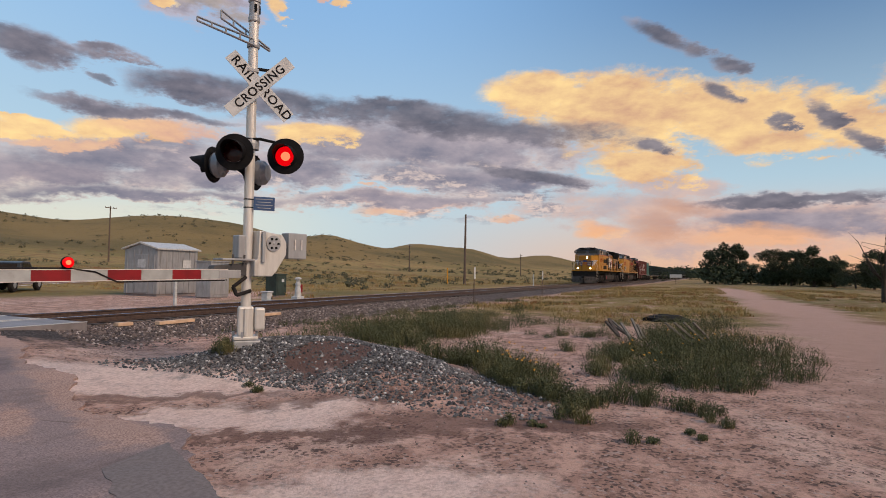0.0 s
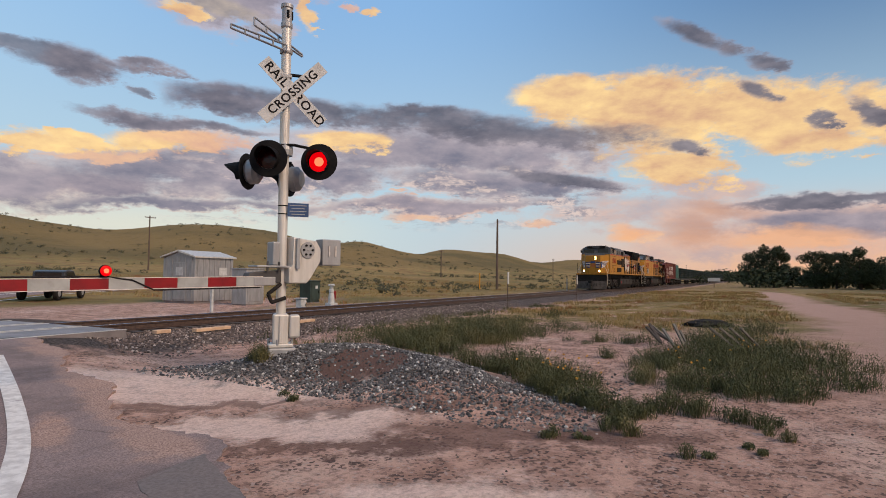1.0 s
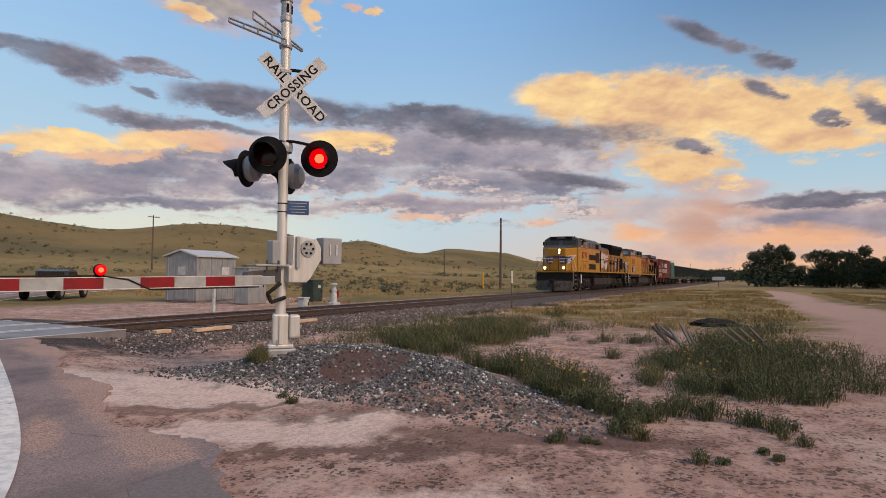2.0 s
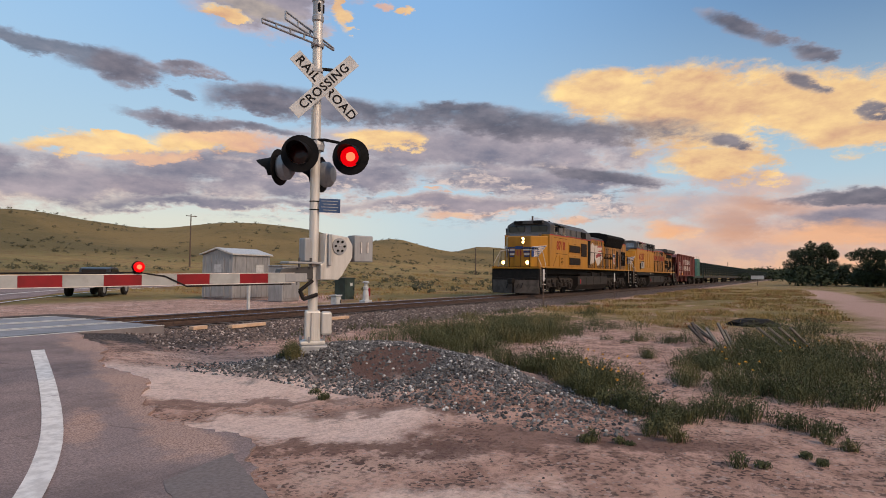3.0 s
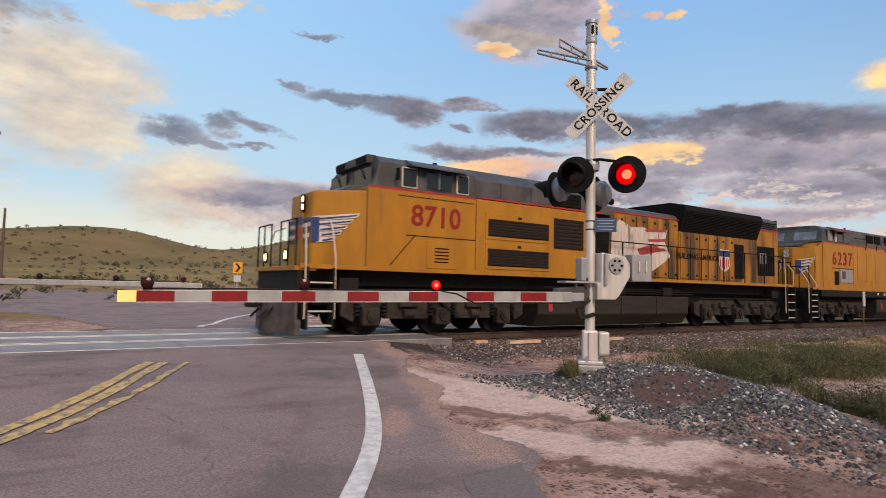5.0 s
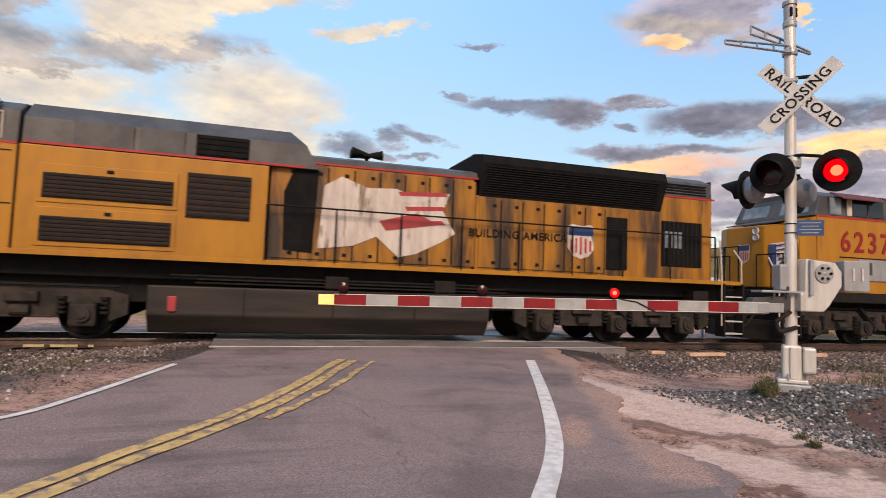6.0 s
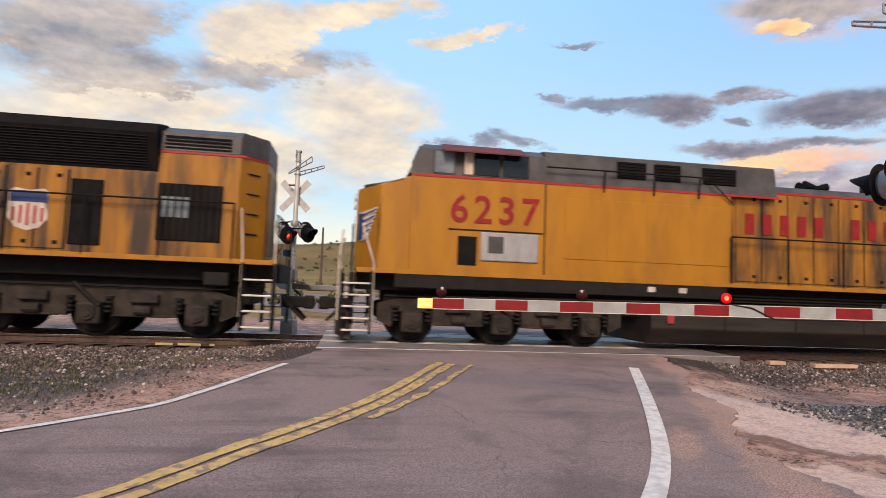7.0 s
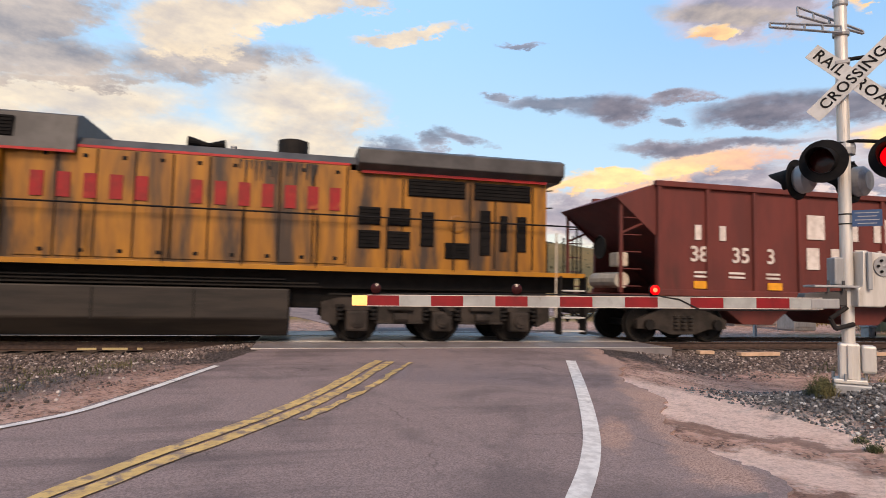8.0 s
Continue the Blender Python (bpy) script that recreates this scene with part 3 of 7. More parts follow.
def ground_mat():
    m = bpy.data.materials.new("earth")
    m.use_nodes = True
    nt = m.node_tree
    bs = nt.nodes["Principled BSDF"]
    tc = nt.nodes.new("ShaderNodeTexCoord")
    v = tc.outputs["Object"]
    sep = nt.nodes.new("ShaderNodeSeparateXYZ")
    nlink(nt, v, sep.inputs[0])
    x, y = sep.outputs[0], sep.outputs[1]
    vo = nt.nodes.new("ShaderNodeTexVoronoi")
    vo.inputs["Scale"].default_value = 34
    nlink(nt, v, vo.inputs["Vector"])
    sp = nt.nodes.new("ShaderNodeSeparateColor")
    nlink(nt, vo.outputs["Color"], sp.inputs[0])
    pebble = sp.outputs[0]
    big = nnoise(nt, v, 0.5, 6, 0.6)
    mid = nnoise(nt, v, 2.3, 6, 0.65)
    fine = nnoise(nt, v, 22, 6, 0.7)
    grit = nnoise(nt, v, 70, 3, 0.6)
    xw = nmath(nt, "ADD", x, nmath(nt, "MULTIPLY", nmath(nt, "SUBTRACT", mid, 0.5), 1.8))
    yw = nmath(nt, "ADD", y, nmath(nt, "MULTIPLY", nmath(nt, "SUBTRACT", big, 0.5), 2.4))

    def blob(cx, cy, la, lb, ang):
        ca, sa = math.cos(radians(ang)), math.sin(radians(ang))
        dx, dy = nmath(nt, "SUBTRACT", xw, cx), nmath(nt, "SUBTRACT", yw, cy)
        u = nmath(nt, "MULTIPLY", nmath(nt, "ADD", nmath(nt, "MULTIPLY", dx, ca), nmath(nt, "MULTIPLY", dy, sa)), 1 / la)
        w = nmath(nt, "MULTIPLY", nmath(nt, "SUBTRACT", nmath(nt, "MULTIPLY", dy, ca), nmath(nt, "MULTIPLY", dx, sa)), 1 / lb)
        d = nmath(nt, "SQRT", nmath(nt, "ADD", nmath(nt, "MULTIPLY", u, u), nmath(nt, "MULTIPLY", w, w)))
        return nramp(nt, d, 1.25, 0.62)

    dirt = nmix(nt, nramp(nt, mid, 0.36, 0.64), (0.66, 0.415, 0.325), (0.42, 0.245, 0.185))
    dirt = nmix(nt, nmath(nt, "MULTIPLY", nramp(nt, big, 0.52, 0.66), 0.9), dirt, (0.70, 0.485, 0.395))
    dirt = nmix(nt, nmath(nt, "MULTIPLY", nramp(nt, fine, 0.55, 0.72), 0.6), dirt, (0.12, 0.075, 0.062))
    dirt = nmix(nt, nmath(nt, "MULTIPLY", nramp(nt, pebble, 0.72, 0.80), nramp(nt, mid, 0.35, 0.6)), dirt, (0.13, 0.085, 0.072))
    dirt = nmix(nt, nmath(nt, "MULTIPLY", nramp(nt, pebble, 0.10, 0.04), 0.7), dirt, (0.52, 0.40, 0.35))
    dirt = nmix(nt, nmath(nt, "MULTIPLY", nramp(nt, nnoise(nt, v, 7.5, 7, 0.72), 0.48, 0.66), 0.65), dirt, (0.18, 0.106, 0.086))
    pale = nmix(nt, nramp(nt, fine, 0.42, 0.66), (0.90, 0.685, 0.59), (0.68, 0.485, 0.40))
    torn = nramp(nt, nnoise(nt, v, 6.0, 7, 0.75), 0.62, 0.46)
    for b in PALE_PATCHES:
        dirt = nmix(nt, nmath(nt, "MULTIPLY", blob(*b), nmath(nt, "ADD", 0.64, nmath(nt, "MULTIPLY", torn, 0.36))), dirt, pale)
    for b in GRAVEL_PATCHES:
        dirt = nmix(nt, blob(*b), dirt, nmix(nt, nramp(nt, grit, 0.42, 0.62), (0.045, 0.040, 0.039), (0.20, 0.185, 0.18)))
    for b in DARK_PATCHES:
        dirt = nmix(nt, nmath(nt, "MULTIPLY", blob(*b), 0.65), dirt, (0.17, 0.096, 0.076))
    for b in DIRT_ROADS:
        dirt = nmix(nt, blob(*b), dirt, nmix(nt, mid, (0.52, 0.335, 0.265), (0.40, 0.255, 0.20)))
    # ballast along the track
    bal = nmix(nt, nramp(nt, fine, 0.42, 0.60), (0.045, 0.035, 0.031), (0.175, 0.135, 0.118))
    dy = nmath(nt, "ABSOLUTE", nmath(nt, "SUBTRACT", nmath(nt, "ADD", yw, nmath(nt, "MULTIPLY", nmath(nt, "SUBTRACT", mid, 0.5), 1.5)), YC))
    dirt = nmix(nt, nramp(nt, dy, 4.6, 3.6), dirt, bal)
    # meadows: dry grass and rough pasture, far from the crossing
    far = nnoise(nt, v, 0.035, 6, 0.65)
    tuft = nnoise(nt, v, 0.9, 6, 0.7)
    grass = nmix(nt, nramp(nt, far, 0.38, 0.62), (0.30, 0.205, 0.080), (0.185, 0.145, 0.055))
    grass = nmix(nt, nmath(nt, "MULTIPLY", nramp(nt, tuft, 0.5, 0.7), 0.5), grass, (0.12, 0.105, 0.045))
    meadow = nnoise(nt, v, 0.23, 6, 0.7)
    grass = nmix(nt, nmath(nt, "MULTIPLY", nramp(nt, meadow, 0.50, 0.62), 0.7), grass, (0.17, 0.082, 0.042))
    grass = nmix(nt, nmath(nt, "MULTIPLY", nramp(nt, meadow, 0.46, 0.34), 0.6), grass, (0.085, 0.082, 0.036))
    north = nramp(nt, nmath(nt, "ADD", y, nmath(nt, "MULTIPLY", nmath(nt, "SUBTRACT", mid, 0.5), 6.0)), 24, 30)
    side = nmath(nt, "MULTIPLY", nramp(nt, x, 21, 27), nramp(nt, nmath(nt, "SUBTRACT", y, YC), 3.5, 6.0))
    east = nmath(nt, "MULTIPLY", nramp(nt, nmath(nt, "ADD", x, nmath(nt, "MULTIPLY", nmath(nt, "SUBTRACT", big, 0.5), 14.0)), 15, 22), nramp(nt, dy, 4.0, 5.5))
    cover = nmath(nt, "MAXIMUM", nmath(nt, "MAXIMUM", north, side), nmath(nt, "MULTIPLY", east, nramp(nt, tuft, 0.32, 0.5)))
    road = None
    for b in DIRT_ROADS:
        k = blob(*b)
        road = k if road is None else nmath(nt, "MAXIMUM", road, k)
    for b in BARE_FAR:
        road = nmath(nt, "MAXIMUM", road, blob(*b))
    cover = nmath(nt, "MULTIPLY", cover, nmath(nt, "SUBTRACT", 1.0, road))
    hill = nmix(nt, nramp(nt, nnoise(nt, v, 0.02, 6, 0.6), 0.4, 0.62), (0.205, 0.140, 0.056), (0.125, 0.096, 0.040))
    hill = nmix(nt, nmath(nt, "MULTIPLY", nramp(nt, nnoise(nt, v, 0.35, 5, 0.7), 0.55, 0.68), 0.55), hill, (0.075, 0.060, 0.030))
    grass = nmix(nt, nramp(nt, sep.outputs[2], 4.0, 6.5), grass, hill)
    nlink(nt, nmix(nt, cover, dirt, grass), bs.inputs["Base Color"])
    bs.inputs["Roughness"].default_value = 0.95
    bs.inputs["Specular IOR Level"].default_value = 0.15
    bn = nt.nodes.new("ShaderNodeBump")
    bn.inputs["Strength"].default_value, bn.inputs["Distance"].default_value = 1.0, 0.05
    nlink(nt, nmath(nt, "ADD", fine, nmath(nt, "MULTIPLY", grit, 0.5)), bn.inputs["Height"])
    nlink(nt, bn.outputs[0], bs.inputs["Normal"])
    return m


# centre x, y, half length, half width, angle
PALE_PATCHES = [(4.65, 4.3, 1.7, 0.50, -50), (5.3, 6.8, 2.9, 1.10, 117), (3.4, 2.0, 1.3, 0.7, -50)]
DARK_PATCHES = [(6.9, 4.8, 1.0, 0.75, -70), (6.7, 4.7, 0.9, 0.6, -70), (4.9, 5.4, 1.3, 0.16, -45), (4.3, 3.7, 1.4, 0.14, -48), (6.0, 3.2, 1.8, 0.25, -52), (5.3, 2.4, 1.6, 0.35, -55), (5.9, 1.2, 0.9, 0.3, -60)]
GRAVEL_PATCHES = [(-5.2, 8.6, 3.6, 1.9, 28), (7.0, 4.9, 2.3, 0.95, -80), (7.0, 6.3, 1.2, 1.0, 0)]
DIRT_ROADS = [(17, -3.9, 12, 2.3, 4), (34, -3.2, 14, 2.0, 3), (60, -2.0, 22, 1.8, 2), (6, -5.5, 9, 3.6, 14)]
BARE_FAR = [(12, 22, 10, 6, 20), (20, 24, 12, 4, 10)]
make_ground()


# ---- the road ----
def along(pts, step=0.35):
    """A smooth line through a few points."""
    P = [Vector(p) for p in pts]
    P = [2 * P[0] - P[1]] + P + [2 * P[-1] - P[-2]]
    out = []
    for a, b, c, d in zip(P, P[1:], P[2:], P[3:]):
        n = max(2, int((c - b).length / step))
        for k in range(n):
            t = k / n
            out.append(0.5 * (2 * b + (c - a) * t + (2 * a - 5 * b + 4 * c - d) * t * t + (3 * b - a - 3 * c + d) * t ** 3))
    return out + [P[-2]]


def resample(pts, n):
    L = [0.0]
    for a, b in zip(pts, pts[1:]):
        L.append(L[-1] + (b - a).length)
    out, j = [], 0
    for k in range(n):
        s = L[-1] * k / (n - 1)
        while j < len(L) - 2 and L[j + 1] < s:
            j += 1
        f = (s - L[j]) / max(1e-6, L[j + 1] - L[j])
        out.append(pts[j].lerp(pts[j + 1], f))
    return out


def sheet(name, left, right, lift, material, n=120, m=10, ragged=(0, 0), thick=0.0, parent=None, label="", kind=""):
    """A ribbon laid over the land between two lines."""
    A, B = resample(along(left), n), resample(along(right), n)
    bm = bmesh.new()
    rows = []
    for k in range(n):
        a, b = A[k].copy(), B[k].copy()
        d = (b - a).normalized()
        a += d * ragged[0] * noise.noise((k * 0.23, 4.0, lift)) - d * 0
        b += d * ragged[1] * (0.8 * noise.noise((k * 0.05, 7.0, lift)) + 0.35 * noise.noise((k * 0.21, 2.0, lift)) + 0.18 * noise.noise((k * 0.7, 2.0, lift)))
        rows.append([bm.verts.new((*(a.lerp(b, j / m)), 0)) for j in range(m + 1)])
    for r in rows:
        for v in r:
            v.co.z = land(v.co.x, v.co.y) + lift
    for r, q in zip(rows, rows[1:]):
        for j in range(m):
            bm.faces.new((r[j], r[j + 1], q[j + 1], q[j]))
    if thick:
        top = list(bm.faces)
        g = bmesh.ops.extrude_face_region(bm, geom=top)
        for e in g["geom"]:
            if isinstance(e, bmesh.types.BMVert):
                e.co.z -= thick
    ob = part(name, bm, material, parent, label, kind)
    return ob


LEFT_EDGE = [(-46, -27), (-28, -12.5), (-15.5, -2.9), (-9.5, 1.5), (-5.6, 4.2), (-2.48, 6.86), (-1.78, 7.84), (-0.93, 9.91), (-0.25, 11.9)]
YELLOW_LINE = [(-43, -31.5), (-25, -16.5), (-12.6, -5.6), (-5.6, 0.1), (-2.65, 3.2), (-1.50, 4.61), (-1.24, 5.04), (-0.78, 5.80), (-0.04, 6.86), (0.70, 8.1), (1.68, 10.2)]
RIGHT_EDGE = [(-38, -38), (-20, -22), (-7.2, -8.3), (-1.5, -1.0), (0.6, 2.0), (2.15, 4.25), (2.76, 5.21), (3.28, 6.2), (3.98, 7.76), (4.95, 10.1)]


def offset_line(pts, d):
    P = [Vector(p) for p in pts]
    out = []
    for k, p in enumerate(P):
        t = (P[min(k + 1, len(P) - 1)] - P[max(k - 1, 0)]).normalized()
        out.append(tuple(p + Vector((t.y, -t.x)) * d))
    return out


def make_road():
    road = sheet("road", offset_line(LEFT_EDGE, -0.12), [(-36, -39.5), (-18.2, -23.4), (-5.4, -9.6), (0.2, -1.5), (2.4, 2.0), (3.3, 3.55), (3.8, 4.3), (4.0, 5.3), (4.45, 6.6), (5.05, 8.0), (5.85, 10.2), (6.6, 12.2)], 0.024, ASPHALT, 900, 26, (0.05, 0.42), 0.06, None, "", "structure")
    tagged(road, "worn reddish-grey asphalt two-lane road up to the crossing", "road")
    sheet("edge_line", offset_line(LEFT_EDGE[:-1], -0.05), offset_line(LEFT_EDGE[:-1], 0.05), 0.036, PAINT_W, 300, 2, (0, 0), 0, None, "thin white painted edge line on asphalt", "structure")
    sheet("edge_line", offset_line(RIGHT_EDGE, -0.085), offset_line(RIGHT_EDGE, 0.085), 0.036, PAINT_W, 300, 2, (0, 0), 0, None, "broad white painted edge line on asphalt", "structure")
    for d in (-0.13, 0.07):
        sheet("centre_line", offset_line(YELLOW_LINE, d - 0.075), offset_line(YELLOW_LINE, d + 0.07), 0.036, PAINT_Y, 420, 2, (0.07, 0.07), 0, None, "worn yellow double centre line on asphalt", "structure")
    sheet("old_centre_line", [(0.25, 6.85), (1.08, 8.2), (2.03, 10.1)], [(0.32, 6.80), (1.16, 8.15), (2.10, 10.07)], 0.035, PAINT_Y, 60, 2, (0.11, 0.11), 0, None, "faded old yellow line on asphalt", "structure")
    patch = sheet("asphalt_patch", [(1.75, 1.9), (2.45, 3.1), (2.95, 4.05)], [(2.42, 1.95), (3.26, 3.45), (3.62, 4.15)], 0.030, ASPHALT_NEW, 60, 8, (0.12, 0.10), 0.02, None, "darker patched asphalt apron with a broken edge", "structure")
    for pts, d, label in (([(6.9, 17.2), (7.6, 20.5), (9.2, 24.8), (13.5, 31.0), (20.5, 38.0), (32, 44)], 0.08, "white painted edge line beyond the track"),
                          ([(3.7, 17.3), (4.6, 20.5), (6.6, 26), (11, 33), (19, 40), (34, 47)], 0.10, "worn white centre line beyond the track")):
        sheet("edge_line", offset_line(pts, -d), offset_line(pts, d), 0.040, PAINT_W, 90, 2, (0.02, 0.02), 0, None, label, "structure")
    far = sheet("road_beyond", [(1.2, 16.2), (2.2, 19), (1.5, 24), (-2, 34), (-16, 45), (-60, 60)], [(7.0, 16.2), (7.4, 19), (9.5, 26), (15, 34), (26, 42), (60, 52)], 0.030, ASPHALT, 90, 16, (0.1, 0.2), 0.1, None, "", "structure")
    tagged(far, "asphalt road widening into a junction beyond the track", "road")


make_road()


# ---- the track ----
def make_track():
    bm = bmesh.new()
    prof = [(-0.075, 0), (0.075, 0), (0.075, 0.015), (0.02, 0.035), (0.012, 0.12), (0.036, 0.13), (0.036, 0.165), (-0.036, 0.165), (-0.036, 0.13), (-0.012, 0.12), (-0.02, 0.035), (-0.075, 0.015)]
    for s in (-0.755, 0.755):
        rail = part("rail", prism([(YC + s + u, RAIL_Z - 0.17 + v) for u, v in prof], -120, 700, "x"), STEEL, None, "rusty steel running rail", "structure")
        part("railhead", prism([(YC + s - 0.030, RAIL_Z - 0.006), (YC + s + 0.030, RAIL_Z - 0.006), (YC + s + 0.026, RAIL_Z), (YC + s - 0.026, RAIL_Z)], -120, 700, "x"), RAILTOP, rail, "wheel-polished bright rail head")
        if s < 0:
            for x, w in ((-3.75, 0.34), (-3.25, 0.46), (-2.8, 0.10)):
                part("stencil_bar", box((x, YC + s - 0.080, RAIL_Z - 0.135), (w, 0.006, 0.045)), YELLOW_STENCIL, rail, "small faded yellow stencil mark")
    bm.free()


make_track()


def make_panels():
    top = RAIL_Z + 0.004
    x0, x1 = -0.6, 8.3
    for name, y0, y1 in (("near", YC - 2.25, YC - 0.84), ("gauge", YC - 0.67, YC + 0.67), ("far", YC + 0.84, YC + 2.25)):
        n = 3
        for k in range(n):
            a, b = x0 + (x1 - x0) * k / n, x0 + (x1 - x0) * (k + 1) / n
            part("crossing_panel", box(((a + b) / 2, (y0 + y1) / 2, top - 0.12), (b - a - 0.02, y1 - y0, 0.24), 0.012), CONCRETE, None, "pale concrete crossing panel with steel edges", "structure")
        for yy in (y0 + 0.03, y1 - 0.03):
            part("panel_edge", box(((x0 + x1) / 2, yy, top + 0.002), (x1 - x0, 0.06, 0.010), 0.002), ALU, None, "worn bright steel edge of the crossing panels", "structure")


make_panels()

# ---- the train: local x runs back from the leading nose, y = 0 on the track's middle, z = 0 on the rails ----
NEAR = -1.0  # the side towards the camera is -y


def train_x(t):
    """Where the leading nose stands at t seconds."""
    lag = 0.0
    for a, b, c, d in ((6.4, 7.0, 0.0, -0.30), (7.0, 7.5, -0.30, -0.70), (7.5, 8.0, -0.70, -0.55)):
        if t > a:
            lag = c + (d - c) * min(1.0, (t - a) / (b - a))
    return 73.5 - 13.6 * t + lag


WHEELS = []


def wheel_mesh(r):
    bm = bmesh.new()
    prof = [(0.0, 0.055), (0.10, 0.06), (0.12, 0.03), (r * 0.55, 0.005), (r * 0.84, 0.01), (r * 0.88, 0.05), (r, 0.05), (r, -0.06), (r + 0.03, -0.07), (r + 0.03, -0.095), (r * 0.85, -0.09), (r * 0.8, -0.05), (0.1, -0.06), (0.0, -0.06)]
    for s in (-1, 1):
        w = lathe(prof, 28)
        moved(w, pose(0, s * 0.76, 0, 90 if s < 0 else -90, 0, 0))
        me = bpy.data.meshes.new("tmp")
        w.to_mesh(me)
        w.free()
        bm.from_mesh(me)
        bpy.data.meshes.remove(me)
        for k in range(5):
            a = 2 * math.pi * k / 5
            add_tube(bm, (0.3 * r / 0.5 * math.cos(a), s * 0.76, 0.3 * r / 0.5 * math.sin(a)), (0.3 * r / 0.5 * math.cos(a), s * 0.80, 0.3 * r / 0.5 * math.sin(a)), 0.03, None, 6)
    add_tube(bm, (0, -0.76, 0), (0, 0.76, 0), 0.09, None, 12)
    add_tube(bm, (0, -1.06, 0), (0, 1.06, 0), 0.07, None, 10)
    return bm


def wheelset(parent, s, r):
    ob = part("wheelset", wheel_mesh(r), [UNDER], parent)
    ob.matrix_basis = pose(s, 0, r)
    WHEELS.append((ob, s, r))
    return ob


def loco_truck(parent, axles, r):
    a, b, c = axles
    for s in axles:
        wheelset(parent, s, r)
    for side in (-1, 1):
        y = side * 1.08
        prof = [(a - 0.75, 0.50), (a - 0.75, 0.86), (a - 0.35, 0.98), (c + 0.35, 0.98), (c + 0.75, 0.86), (c + 0.75, 0.50), (c + 0.45, 0.36), (c + 0.32, 0.70), (c - 0.32, 0.70), (c - 0.40, 0.42), (b + 0.42, 0.42),
                (b + 0.34, 0.70), (b - 0.34, 0.70), (b - 0.42, 0.42), (a + 0.40, 0.42), (a + 0.32, 0.70), (a - 0.32, 0.70), (a - 0.45, 0.36)]
        frame_ = part("truck_frame", prism(prof, y - 0.07, y + 0.07, "y"), TRUCK, parent, "brown dusty cast steel truck side frame")
        for s in axles:
            bm = box((s, y + side * 0.05, r - 0.02), (0.46, 0.26, 0.44), 0.05)
            add_tube(bm, (s, y + side * 0.12, r), (s, y + side * 0.24, r), 0.15, None, 16)
            add_tube(bm, (s, y + side * 0.24, r), (s, y + side * 0.27, r), 0.09, None, 12)
            part("journal_box", bm, TRUCK, frame_)
            for d in (-0.36, 0.36):
                bm = bmesh.new()
                for k in range(4):
                    add_tube(bm, (s + d, y + side * 0.09, 0.50 + k * 0.09), (s + d, y + side * 0.09, 0.55 + k * 0.09), 0.085, None, 10)
                part("coil_spring", bm, UNDER, frame_)
        for s in ((a + b) / 2, (b + c) / 2):
            bm = box((s, y + side * 0.10, 0.80), (0.55, 0.16, 0.2), 0.03)
            add_tube(bm, (s - 0.15, y + side * 0.14, 0.55), (s + 0.15, y + side * 0.14, 0.55), 0.1, None, 10)
            add_tube(bm, (s - 0.5, y + side * 0.12, 0.44), (s + 0.5, y + side * 0.12, 0.44), 0.025, None, 6)
            part("brake_cylinder", bm, TRUCK, frame_)
        bm = bmesh.new()
        add_tube(bm, (a - 0.6, y + side * 0.12, 1.03), (c + 0.6, y + side * 0.12, 1.03), 0.025, None, 6)
        add_tube(bm, ((a + c) / 2 - 0.3, y + side * 0.16, 1.08), ((a + c) / 2 + 0.2, y + side * 0.16, 0.62), 0.05, None, 8)
        part("air_pipe", bm, UNDER, frame_)


def handrail(parent, s0, s1, y, z0, z1, n, material, post_mat=None):
    part("handrail", tube([(s0, y, z1), (s1, y, z1)], 0.018, 8), material, parent)
    for k in range(n):
        s = s0 + (s1 - s0) * k / (n - 1)
        part("rail_post", tube([(s, y, z0), (s, y, z1)], 0.022, 6), post_mat or material, parent)


def steps(parent, s, side, z_top, n=4, run=0.55):
    y = side * 1.42
    for k in range(n):
        z = 0.30 + k * (z_top - 0.35) / n
        part("step", box((s, y, z), (run, 0.30, 0.035), 0.006), ALU, parent)
    for d in (-run / 2 - 0.03, run / 2 + 0.03):
        part("step_side", box((s + d, y, z_top / 2 + 0.1), (0.045, 0.32, z_top - 0.25), 0.008), UNDER, parent)


def grab(parent, pts, r=0.02):
    part("grab_rail", tube(pts, r, 8), RAIL_W, parent, "cream-painted bent grab rail")


def louvre(parent, s0, s1, z0, z1, y, n, material=None, name="louvre", slat=None):
    side = -1 if y < 0 else 1
    fr = part(name, box(((s0 + s1) / 2, y, (z0 + z1) / 2), (s1 - s0, 0.05, z1 - z0), 0.01), material or SOOT, parent, "dark recessed intake louvre")
    for k in range(n):
        z = z0 + (k + 0.5) * (z1 - z0) / n
        part("slat", box(((s0 + s1) / 2, y + side * 0.028, z), (s1 - s0 - 0.06, 0.03, (z1 - z0) / n * 0.45)), slat or material or SOOT, fr)
    return fr


def hood_doors(parent, s0, s1, z0, z1, y, n, material):
    w = (s1 - s0) / n
    for k in range(n):
        a = s0 + k * w
        side = -1 if y < 0 else 1
        d = part("hood_door", box((a + w / 2, y + side * 0.012, (z0 + z1) / 2), (w - 0.035, 0.03, z1 - z0), 0.008), material, parent)
        for z in (z0 + 0.12, z1 - 0.14):
            part("latch", box((a + w * 0.7, y + side * 0.034, z), (0.09, 0.02, 0.07), 0.006), BLACK, d)
        part("door_seam", box((a + w, y + side * 0.003, (z0 + z1) / 2), (0.03, 0.01, z1 - z0)), BLACK, d)


